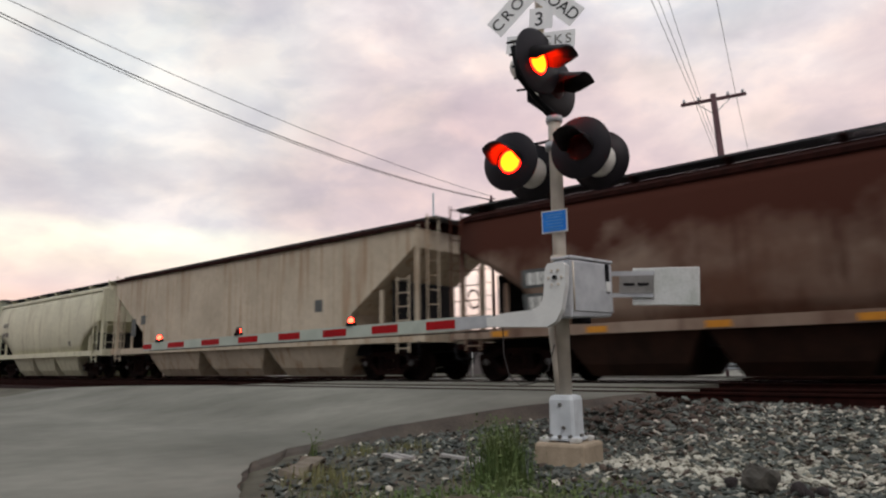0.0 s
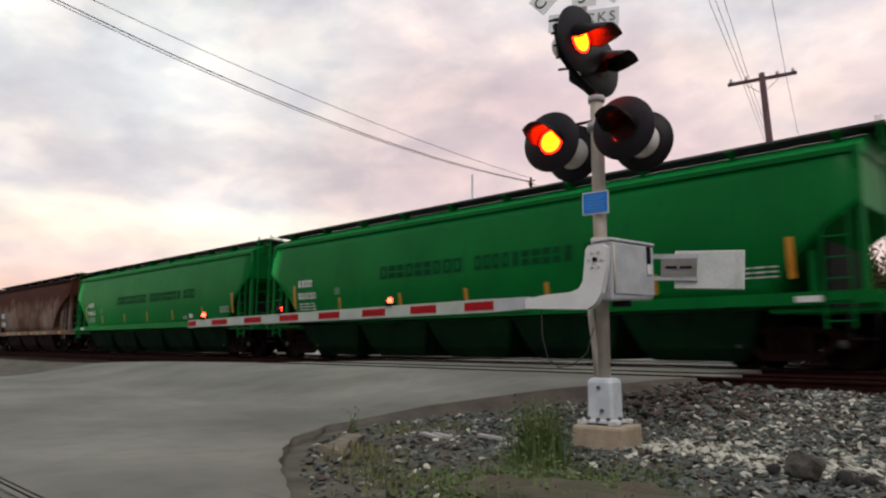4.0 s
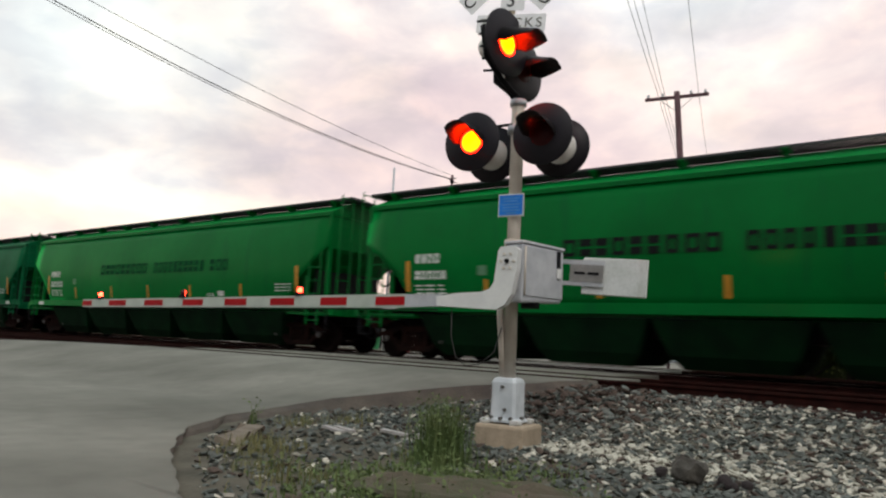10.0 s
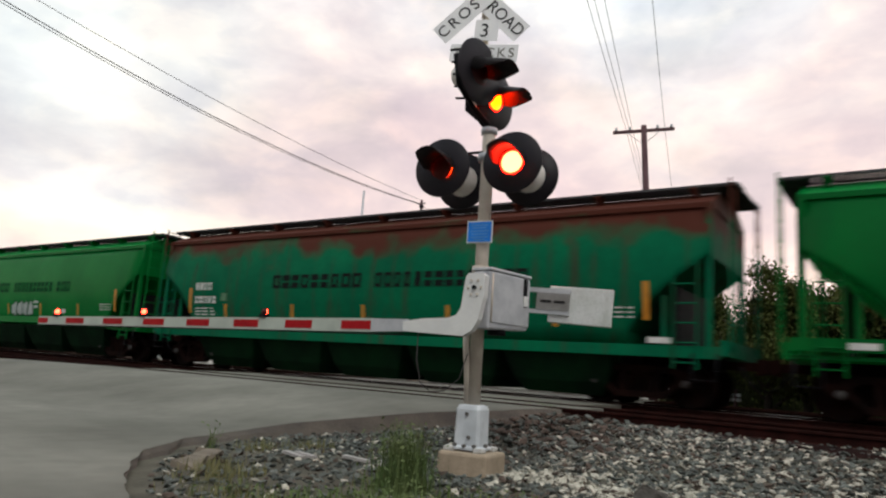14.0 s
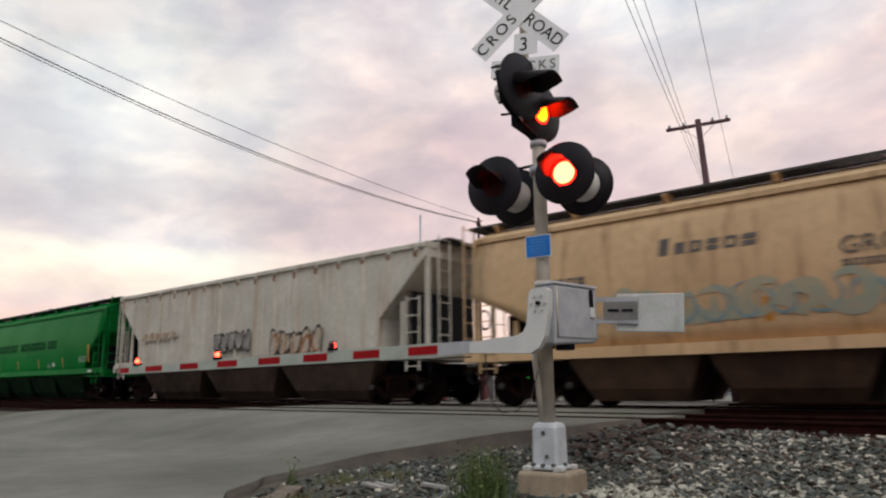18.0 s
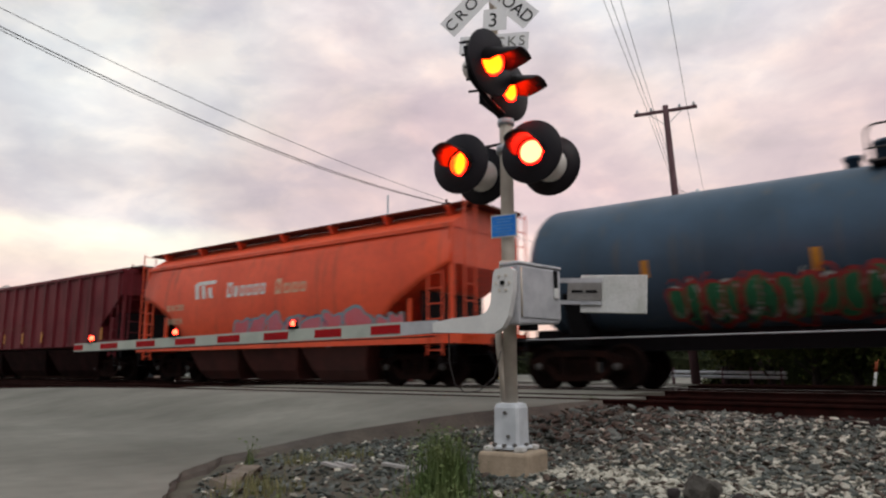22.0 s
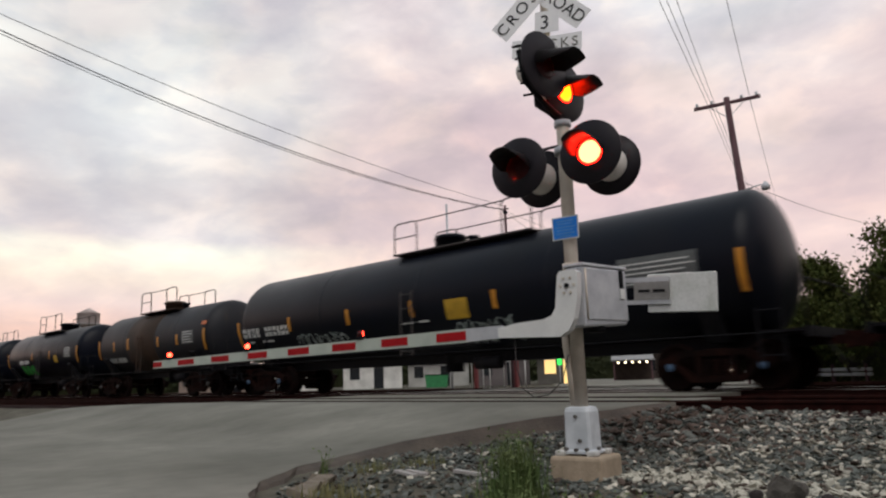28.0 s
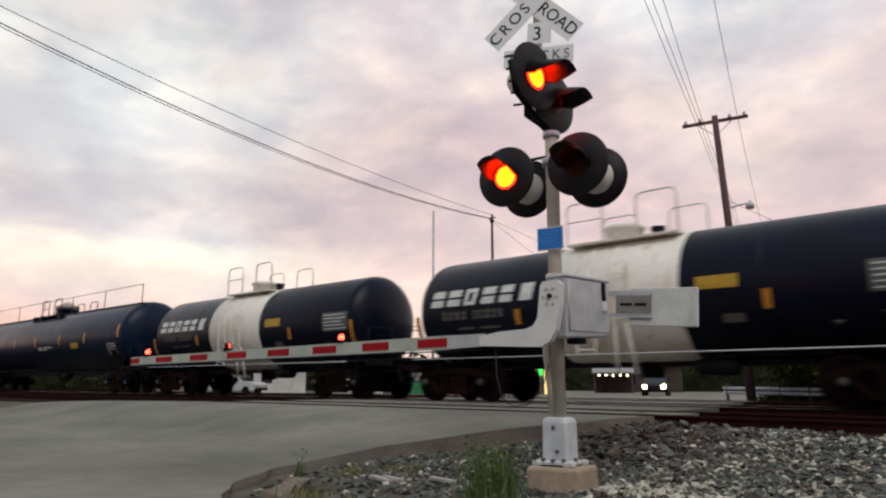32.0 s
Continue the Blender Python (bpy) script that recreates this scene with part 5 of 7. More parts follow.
def green_car(x0, x1, label, paint, word=DKGREEN, tag=None, drop=0.03):
    # chutes: darker copy of the green, with the shade under the car painted in
    car, face, hb = hopper(label, x0, x1, paint, paint, chutes=5, cut=1.6, cut_z=2.85, drop=drop, eave=3.87, crest=4.26, chute_paint=mat("shaded_green_chute_paint", (0.002, 0.024, 0.007), (0.002, 0.012, 0.005), scale=1.5, rough=0.8, spec=0.08))
    side = -hb + 1.68
    blocks(car, side, side + 0.78, 2.30, 0.22, 4, PALE, face, "marking", seed=1)
    blocks(car, side, side + 1.0, 1.91, 0.20, 5, PALE, face, "marking", seed=int(x0))
    for k in range(3):
        bars(car, side + 0.02, 1.74 - 0.09 * k, [[0.22, 0.30], [0.14 + 0.05 * k]], 0.035, PALE, face)
    for a, b, n in ((-3.25, 0.02, 9), (0.40, 3.40, 10), (3.66, 4.66, 3)):
        blocks(car, a, b, 2.32, 0.36, n, word, face, "faded_letter", seed=n)
    panel(car, "small_plate", -5.42, 1.98, 0.24, 0.22, mat("pale_green_plate", (0.10, 0.24, 0.13), rough=0.6, bump=0.0), face)
    for k in range(3):
        bars(car, 3.52 + 0.02 * k, 1.47 + 0.055 * k, [[0.15, 0.2 - 0.03 * k]], 0.022, PALE, face)
    panel(car, "small_plate", 4.10, 1.52, 0.30, 0.16, PALE, face, "small white stencilled plate")
    for k in range(3):
        bars(car, hb - 2.1, 1.66 + 0.09 * k, [[0.24, 0.20], [0.12]], 0.03, PALE, face)
    reflectors(car, face, [-hb + 1.45, hb - 1.15], 1.62, 0.74, 0.12)
    reflectors(car, face, [-5.2, -2.45, 0.05, 2.58, 5.25], 1.46, 0.42, 0.10)
    for s in (-1, 1):
        part("data_plate", box(s * (hb - 0.9) - 0.22, s * (hb - 0.9) + 0.22, -1.512, -1.505, 1.19, 1.30), PALE, car)
    if tag:
        tag(car, face, hb)
    return car


def build_train():
    a, f, hb = hopper("pale grey-green covered hopper car", -57.5, -41.7, P_GREYGREEN, P_GREYGREEN)
    a, f, hb = hopper("cream white covered hopper car with curved sides", -41.7, -27.0, P_CREAM, P_CREAM, eave=3.95, crest=4.25, cut=2.3)
    bars(a, -hb + 1.0, 2.7, [[0.2, 0.2, 0.2]], 0.22, GREYT, f)
    bars(a, -hb + 0.9, 2.2, [[0.2, 0.2, 0.2, 0.2]], 0.22, GREYT, f)
    bars(a, hb - 3.4, 1.5, [[0.25]], 0.22, GREYT, f)
    a, f, hb = hopper("white covered hopper car with long rust streaks", -27.0, -8.1, P_WHITE, RUST, "panel", eave=4.12, crest=4.3, cut=2.6, cut_z=3.5)
    bars(a, -hb + 2.3, 2.15, [[0.4]], 0.36, PLATEG, f)
    bars(a, -hb + 1.5, 1.7, [[0.4]], 0.7, PLATEG, f)
    bars(a, hb - 4.1, 2.0, [[0.36]], 0.36, PLATEG, f)
    # brown chutes darkened in colour for the shade below the sill
    a, f, hb = hopper("rust-brown covered hopper car with faded side", -8.1, 8.4, P_BROWN, RUST, eave=4.02, crest=4.36, cut=2.6, cut_z=3.2, chute_paint=mat("shaded_brown_chute_paint", (0.04, 0.02, 0.014), (0.022, 0.013, 0.01), scale=2, rough=0.8, spec=0.1))
    bars(a, -hb + 1.9, 2.10, [[1.3]], 0.42, PLATEG, f, "data_panel")
    bars(a, -hb + 1.9, 1.55, [[1.6]], 0.42, PLATEG, f, "data_panel")
    bars(a, -hb + 2.05, 2.16, [[0.16] * 4], 0.28, PALE, lambda z: f(z) - 0.004)
    bars(a, -hb + 2.05, 1.62, [[0.16] * 5], 0.28, PALE, lambda z: f(z) - 0.004)
    for k in range(6):
        x = -hb + 1.2 + (2 * hb - 2.4) * k / 5
        part("reflector", box(x - 0.24, x + 0.24, -1.512, -1.505, 1.04, 1.17), YEL, a, "amber reflective strip")

    def tag4(c, f, hb):
        throw_up(c, -4.0, 1.44, 2.7, 0.46, TAGW, DKGREEN, f, 4, 6)
        scrawl(c, -4.0, 1.46, 3.7, 0.42, (INK,), f, 5, 9, 0.05)
        panel(c, "stencil_frame", 5.52, 1.50, 0.48, 0.30, PALE, f, "white stencilled frame")
        panel(c, "stencil_field", 5.57, 1.55, 0.38, 0.20, P_TEAL, f, "", 0.0, 0.013)

    def tag7(c, f, hb):
        scrawl(c, -6.0, 1.55, 3.7, 0.62, (TAGW,), f, 7, 9, 0.07)
        scrawl(c, -5.0, 1.60, 2.4, 0.60, (TAGW,), f, 9, 8, 0.06)
        throw_up(c, 0.35, 1.38, 1.7, 0.62, TAGW, DKGREEN, f, 8, 4)
        for z in (1.70, 1.88):
            throw_up(c, 2.08, z, 0.32, 0.10, TAGW, TAGW, f, 11, 1)
        scrawl(c, -3.54, 3.27, 0.42, 0.38, (PALE,), f, 12, 3, 0.16)

    green_car(8.4, 27.4, "green covered hopper car with dark faded lettering", P_GREEN)
    green_car(27.4, 47.0, "green covered hopper car with small faded lettering", P_GREEN)
    green_car(47.0, 66.6, "bright green covered hopper car with dark lettering", P_BRIGHT, INK)
    green_car(66.6, 85.1, "faded green covered hopper car with white graffiti", P_TEAL, DKGREEN, tag4)
    green_car(85.1, 104.5, "green covered hopper car with clean sides", P_GREEN)
    green_car(104.5, 123.9, "bright green covered hopper car with dark lettering", P_GREEN, INK)
    green_car(123.9, 142.9, "green covered hopper car with white graffiti along the side", P_GREEN, DKGREEN, tag7)
    green_car(142.9, 161.0, "faded green covered hopper car with rusted upper sides", P_RUSTY, INK, None, 0.24)
    green_car(161.0, 180.5, "green covered hopper car with faint lettering", P_GREEN)
    # chute colour far below the pale body's, to paint in under-car shade
    a, f, hb = hopper("stained white covered hopper car with ribbed sides", 180.5, 198.3, P_RIBBED, P_RIBBED, "ribbed", eave=4.08, crest=4.18, sill=1.30, drop=0.03, cut=1.7, cut_z=3.75, step=0.36, stain=mat("dark_rust_stain", (0.16, 0.055, 0.03), (0.30, 0.16, 0.09), scale=6, rough=0.85), chute_paint=mat("shaded_pale_chute_paint", (0.085, 0.058, 0.045), (0.035, 0.026, 0.022), scale=1.2, rough=0.85, spec=0.1))
    f2 = lambda z: f(z) - 0.075
    throw_up(a, -6.1, 2.22, 2.5, 0.32, mat("tan_spray", (0.34, 0.22, 0.13), (0.5, 0.42, 0.34), scale=3, rough=0.7, bump=0.0), P_RIBBED, f2, 21, 5)
    throw_up(a, -1.2, 1.64, 2.1, 0.64, mat("smoky_grey_spray", (0.16, 0.15, 0.14), (0.42, 0.40, 0.37), scale=3, rough=0.7, bump=0.0), TAGK, f2, 22, 5)
    scrawl(a, -1.15, 1.68, 2.0, 0.55, (TAGK,), f2, 26, 7, 0.06)
    throw_up(a, 1.9, 1.36, 2.4, 0.80, mat("off_white_spray", (0.42, 0.33, 0.24), (0.55, 0.48, 0.40), scale=4, rough=0.7, bump=0.0), TAGK, f2, 23, 5)
    scrawl(a, 1.95, 1.40, 2.3, 0.7, (TAGK, mat("rust_orange_spray", (0.40, 0.17, 0.06), rough=0.7, bump=0.0)), f2, 25, 6, 0.09)
    panel(a, "rust_scrape", 0.3, 1.30, 4.6, 0.16, mat("rust_scrape", (0.30, 0.14, 0.06), (0.52, 0.45, 0.36), scale=3, rough=0.8), f)
    # tan chutes painted brown, as the tan looks in the car's shade
    a, f, hb = hopper("tan covered hopper car with grey lettering and blue graffiti", 198.3, 213.4, P_TAN, P_TAN, eave=3.92, crest=4.3, cut=2.2, chute_paint=mat("shaded_tan_chute_paint", (0.085, 0.045, 0.024), (0.04, 0.022, 0.013), scale=2, rough=0.8))
    blocks(a, -2.19, -0.27, 2.93, 0.34, 6, GREYT, f, "faded_letter", 0.04, 3, 0.66)
    writing("lettering", "GROWING", 0.43, GREYT, a, pose(2.08, f(2.55) - 0.012, 2.70, 90, 0, 0), 1.05)
    blocks(a, 1.0, 2.4, 2.36, 0.12, 9, GREYT, f, "faded_letter", seed=4)
    blocks(a, -4.70, -3.75, 2.54, 0.17, 4, GREYT, f, "marking", seed=5)
    blocks(a, -4.70, -3.65, 2.10, 0.17, 6, GREYT, f, "marking", seed=6)
    thin = mat("thin_blue_spray", (0.30, 0.37, 0.31), (0.46, 0.38, 0.24), scale=2.2, rough=0.7, bump=0.0)
    scrawl(a, -3.2, 1.60, 4.6, 0.68, (thin,), f, 31, 7, 0.15)
    scrawl(a, -2.9, 1.62, 4.2, 0.62, (thin,), f, 34, 6, 0.12)
    scrawl(a, -4.0, 1.55, 5.6, 0.74, (TAGB,), f, 32, 9, 0.045)
    reflectors(a, f, [-0.25], 1.54, 0.43, 0.14)
    reflectors(a, f, [5.15], 1.46, 0.85, 0.16)
    bars(a, hb - 2.9, 1.3, [[0.4]], 0.26, BLACK, f)
    # near-black maroon on the chutes is painted shade
    a, f, hb = hopper("dark maroon covered hopper car with small yellow lettering", 213.4, 231.0, P_MAROON, P_MAROON, "ribbed", eave=4.02, crest=4.13, sill=1.30, drop=0.03, cut=1.4, cut_z=3.1, step=0.4, chute_paint=mat("shaded_maroon_chute_paint", (0.02, 0.004, 0.004), (0.01, 0.003, 0.003), scale=2, rough=0.8, spec=0.1))
    f2 = lambda z: f(z) - 0.075
    for dx in (0.0, 0.78, 1.50):
        blocks(a, -6.26 + dx, -5.82 + dx, 2.30, 0.19, 2, GOLD, f2, "marking", seed=3)
        blocks(a, -6.26 + dx, -5.82 + dx, 2.02, 0.19, 2, GOLD, f2, "marking", seed=4)
    reflectors(a, f2, [-7.17, -4.87, -1.57, 0.23, 2.02, 6.9], 1.5, 0.42, 0.13)
    panel(a, "faded_stripe", -2.3, 2.12, 3.4, 0.03, mat("faded_rust_stripe", (0.17, 0.045, 0.03), rough=0.8, bump=0.0), f2)
    # chutes: dark red in place of orange, shade held in the colour
    a, f, hb = hopper("orange covered hopper car with white lettering and pink graffiti", 231.0, 245.8, P_ORANGE, P_ORANGE, walk_tone=mat("dull_orange_grating", (0.14, 0.035, 0.02), (0.08, 0.022, 0.015), rough=0.8, spec=0.15), eave=3.88, crest=4.40, cut=2.5, cut_z=2.9, chute_paint=mat("shaded_orange_chute_paint", (0.07, 0.010, 0.007), (0.04, 0.008, 0.006), scale=2, rough=0.7))
    pale = mat("pale_orange_lettering", (0.66, 0.42, 0.28), rough=0.6, bump=0.0)
    blocks(a, -1.87, 0.06, 2.58, 0.46, 6, PALE, f, "painted_letter", 0.0, 2, 0.72)
    blocks(a, 0.42, 1.84, 2.54, 0.44, 4, pale, f, "painted_letter", 0.0, 3, 0.66)
    for k in range(3):
        panel(a, "painted_emblem", -3.5 + 0.36 * k, 2.62, 0.20, 0.50 - 0.08 * k, PALE, f, "", -0.12)
    panel(a, "painted_emblem", -3.5, 3.06, 1.0, 0.12, PALE, f)
    blocks(a, -5.09, -4.1, 2.31, 0.19, 4, pale, f, "marking", seed=5)
    blocks(a, -5.07, -4.18, 1.87, 0.19, 4, pale, f, "marking", seed=6)
    throw_up(a, -1.55, 1.10, 4.6, 0.86, TAGP, TAGB, f, 41, 6)
    scrawl(a, -1.5, 1.15, 4.5, 0.78, (mat("dark_blue_spray", (0.10, 0.12, 0.24), rough=0.7, bump=0.0),), f, 44, 8, 0.08)
    throw_up(a, 3.05, 1.08, 1.1, 1.0, TAGP, TAGB, f, 45, 1)
    throw_up(a, 4.2, 1.05, 1.0, 0.75, TAGP, TAGB, f, 43, 2)
    scrawl(a, -2.6, 1.08, 1.6, 0.36, (TAGB,), f, 46, 4, 0.07)

    # tank cars
    yellow = mat("yellow_panel", (0.55, 0.33, 0.02), rough=0.5, bump=0.0)

    def strips(car, face, rows):
        for x, z0, z1 in rows:
            reflectors(car, face, [x], z0, z1 - z0, 0.14)

    def notice(car, face, x, z, w, h):
        """A framed data panel with rows of tiny print."""
        panel(car, "data_panel", x, z, w, h, PLATEG, face)
        n = int(h / 0.10)
        for k in range(n):
            panel(car, "text_line", x + 0.06, z + 0.05 + k * 0.10, w - 0.12 - 0.1 * (k % 3), 0.025, PALE, face, "", 0.0, 0.013)

    a, f, hb = tank("blue-grey tank car with red and green graffiti", 245.8, 262.5, P_SLATE, 1.42, 2.60, 0.5, rails=((-0.6, 1.3, -0.25),), dome_h=0.2, valve_dx=-1.42, ladder_dx=-0.02)
    part("pressure_housing", lathe([(0.22, 3.9), (0.22, 4.40), (0.25, 4.40), (0.25, 4.46), (0.18, 4.50), (0.01, 4.51)], 20), P_SLATE, a, "round valve housing", pose(-0.35, 0, 0))
    strips(a, f, [(-4.45, 2.16, 2.50), (-1.45, 2.04, 2.45), (1.65, 1.97, 2.43), (4.05, 1.96, 2.41)])
    bars(a, 1.74, 1.70, [[0.78]], 0.31, mat("mustard_panel", (0.30, 0.17, 0.04), rough=0.6, bump=0.0), f)
    panel(a, "stain", 1.2, 2.40, 0.34, 0.42, mat("pale_scuffed_stain", (0.10, 0.12, 0.14), (0.07, 0.085, 0.10), scale=3, rough=0.6), f)
    throw_up(a, -4.1, 1.22, 4.6, 0.86, TAGG, TAGR, f, 51, 7)
    scrawl(a, -4.0, 1.22, 4.4, 0.75, (TAGK,), f, 58, 14, 0.11)
    scrawl(a, -4.1, 1.3, 4.6, 0.85, (TAGW, TAGR), f, 52, 14, 0.05)
    panel(a, "data_panel", 4.71, 1.86, 1.1, 0.56, PLATEG, f)
    bars(a, 4.80, 2.28, [[0.3, 0.4]], 0.04, GREYT, f)
    bars(a, 4.80, 2.14, [[0.4, 0.2]], 0.06, GREYT, f)
    bars(a, 4.80, 2.00, [[0.2, 0.5]], 0.04, GREYT, f)
    scrawl(a, hb - 1.9, 2.5, 0.6, 1.0, (TAGW,), f, 53, 3, 0.05)
    part("placard", lathe([(0.001, -0.01), (0.2, -0.01), (0.2, 0.0), (0.001, 0.0)], 4, axis="y"), mat("red_white_placard", (0.6, 0.12, 0.14), (0.7, 0.6, 0.6), scale=5, bump=0.0), a, "diamond hazard placard", pose(hb - 2.9, -1.52, 1.45))
    a, f, hb = tank("black tank car with small white lettering", 262.5, 275.1, P_BLACK, 1.30, 2.30, -0.8)
    strips(a, f, [(-hb + 0.4, 1.7, 2.5), (-2.2, 2.1, 2.45), (-0.6, 2.1, 2.45), (2.98, 2.05, 2.43), (4.87, 1.81, 2.62)])
    blocks(a, -4.5, -3.62, 1.84, 0.22, 4, PALE, f, "marking", seed=7)
    blocks(a, -3.42, -2.31, 1.84, 0.22, 6, PALE, f, "marking", seed=8)
    bars(a, 1.9, 1.45, [[0.5]], 0.2, yellow, f)
    notice(a, f, 3.6, 1.9, 1.02, 0.52)
    a, f, hb = tank("black tank car with bright green graffiti", 275.1, 288.2, P_BLACK, 1.30, 2.30, 0.3)
    bars(a, -hb + 2.3, 1.85, [[0.14] * 4, [0.14] * 4], 0.20, PALE, f)
    throw_up(a, -hb + 2.4, 1.2, 2.0, 0.6, mat("bright_green_spray", (0.03, 0.42, 0.05), rough=0.7, bump=0.0), TAGK, f, 61, 3)
    bars(a, hb - 3.6, 1.8, [[0.5]], 0.36, yellow, f)
    strips(a, f, [(-hb + 0.4, 1.7, 2.5), (-hb + 4.4, 2.0, 2.4), (hb - 4.2, 2.0, 2.4), (hb - 0.5, 1.7, 2.5)])
    notice(a, f, hb - 2.2, 2.0, 0.9, 0.5)
    a, f, hb = tank("worn black tank car with a rusty brown middle", 288.2, 300.5, P_WORN, 1.32, 2.32, -0.2, band=(-1.9, 0.7), band_paint=P_BROWNBAND)
    bars(a, -hb + 1.3, 1.5, [[0.14] * 4, [0.13] * 5], 0.20, PALE, f)
    strips(a, f, [(-hb + 0.4, 1.7, 2.5), (-hb + 2.0, 2.0, 2.4), (-hb + 3.4, 2.0, 2.5), (hb - 4.2, 2.0, 2.4), (hb - 2.6, 2.0, 2.4), (hb - 0.5, 1.7, 2.5)])
    notice(a, f, hb - 2.2, 2.0, 0.9, 0.5)
    bars(a, hb - 0.75, 2.65, [[0.34]], 0.14, mat("orange_label", (0.6, 0.16, 0.05), rough=0.5, bump=0.0), f)
    a, f, hb = tank("long black tank car with white lettering and a yellow panel", 300.5, 320.2, P_BLACK, 1.48, 2.50, 0.0, rails=((-1.4, 3.4, 0.0),))
    blocks(a, -8.4, -7.35, 1.93, 0.29, 4, PALE, f, "marking", seed=12)
    blocks(a, -7.1, -5.75, 1.93, 0.29, 6, PALE, f, "marking", seed=13)
    bars(a, -8.2, 1.74, [[0.3, 0.3, 0.2], [0.4]], 0.06, PALE, f)
    bars(a, 1.0, 1.85, [[0.75]], 0.5, yellow, f)
    strips(a, f, [(-8.65, 1.62, 2.48), (-5.7, 2.0, 2.44), (-2.83, 2.0, 2.44), (-0.2, 2.0, 2.44), (2.6, 2.0, 2.44), (8.4, 1.8, 2.6)])
    scrawl(a, -5.5, 1.42, 2.4, 0.46, (TAGW,), f, 71, 9, 0.026)
    scrawl(a, -5.3, 1.46, 2.2, 0.40, (TAGW,), f, 75, 7, 0.022)
    scrawl(a, 1.2, 1.20, 1.9, 0.62, (TAGW,), f, 73, 7, 0.026)
    scrawl(a, 1.4, 1.25, 1.6, 0.55, (TAGW,), f, 76, 6, 0.022)
    notice(a, f, hb - 3.0, 2.1, 1.7, 0.6)
    bars(a, -0.7, 1.85, [[0.5, 0.4]], 0.05, PALE, f)
    a, f, hb = tank("long blue-black tank car with full-length top railing", 320.2, 341.3, P_NAVY, 1.45, 2.43, -0.6, rails=((-1.5, 1.0, -0.1),), long_rail=True)
    blocks(a, -8.4, -7.5, 2.04, 0.24, 4, PALE, f, "marking", seed=14)
    blocks(a, -7.3, -6.0, 2.04, 0.24, 6, PALE, f, "marking", seed=15)
    bars(a, -8.3, 1.86, [[0.3, 0.3], [0.5]], 0.05, PALE, f)
    bars(a, -8.3, 1.74, [[0.2, 0.5], [0.3]], 0.05, PALE, f)
    strips(a, f, [(-9.2, 2.04, 2.8), (-6.23, 2.22, 2.66), (-3.2, 2.2, 2.64), (-0.31, 2.16, 2.6), (2.69, 2.19, 2.64), (5.5, 2.2, 2.62), (8.8, 2.3, 2.84)])
    panel(a, "painted_panel", 4.0, 1.97, 0.8, 0.26, yellow, f)
    notice(a, f, hb - 1.9, 1.6, 0.9, 0.5)
    bars(a, 0.08, 2.08, [[0.6, 0.9]], 0.05, PALE, f)
    bars(a, 0.12, 1.98, [[0.5, 0.4]], 0.05, PALE, f)
    # valve boxes that hang beside the manway
    for x in (-2.3, -1.4, 0.9):
        part("valve_box", box(x - 0.2, x + 0.2, -0.95, -0.72, 3.45, 3.82, bevel=0.02), BLACK, a)
    for x0 in (341.3, 355.3):
        a, f, hb = tank("near-black blue tank car with a white middle band and white lettering", x0, x0 + 14.0, P_INKBLUE, 1.36, 2.24, -0.5, band=(-1.75, 1.23), band_paint=P_WBAND, rails=((-1.5, 1.1, 0.05),))
        blocks(a, -5.25, -2.05, 2.30, 0.40, 6, PALE, f, "painted_letter", 0.08, 9)
        blocks(a, -4.86, -4.05, 1.96, 0.20, 4, GREYT, f, "marking", seed=10)
        blocks(a, -3.9, -2.95, 1.96, 0.20, 5, GREYT, f, "marking", seed=11)
        bars(a, -4.4, 1.72, [[0.5], [0.6]], 0.05, GREYT, f)
        panel(a, "painted_panel", 1.56, 2.19, 0.79, 0.25, yellow, f)
        notice(a, f, 4.44, 1.92, 1.1, 0.54)
        bars(a, 2.0, 1.55, [[0.4]], 0.16, GREYT, f)
        strips(a, f, [(-5.7, 1.36, 2.1), (-2.6, 1.76, 2.11), (2.83, 1.76, 2.11), (5.7, 1.4, 2.2)])
        part("placard", lathe([(0.001, -0.01), (0.09, -0.01), (0.09, 0.0), (0.001, 0.0)], 4, axis="y"), GREYT, a, "small diamond placard", pose(3.9, -1.13, 1.5))
        # steel straps and ladder rails down the white band
        for x in (-0.9, -0.35):
            part("band_strap", lathe([(1.37, x), (1.392, x + 0.02), (1.392, x + 0.13), (1.37, x + 0.15)], 48, axis="x", cap=False), P_WBAND, a, m=pose(0, 0, 2.24))
        ladder(a, 0.0, -1.40, 1.62, 2.75, P_WBAND, 0.40)
        for xa, xb in ((-0.24, -0.28), (0.02, 0.15)):
            part("brace", rod((xa, -1.22, 1.66), (xb, -1.05, 0.62), 0.035, n=8), P_WBAND, a)


build_train()

# ---------------------------------------------------------------- beyond and beside the tracks
def from_eye(az, dist, z=0.0):
    """A place by its bearing (degrees right of +y) and distance from the viewer."""
    return Vector((EYE[0] + dist * math.sin(radians(az)), EYE[1] + dist * math.cos(radians(az)), z))


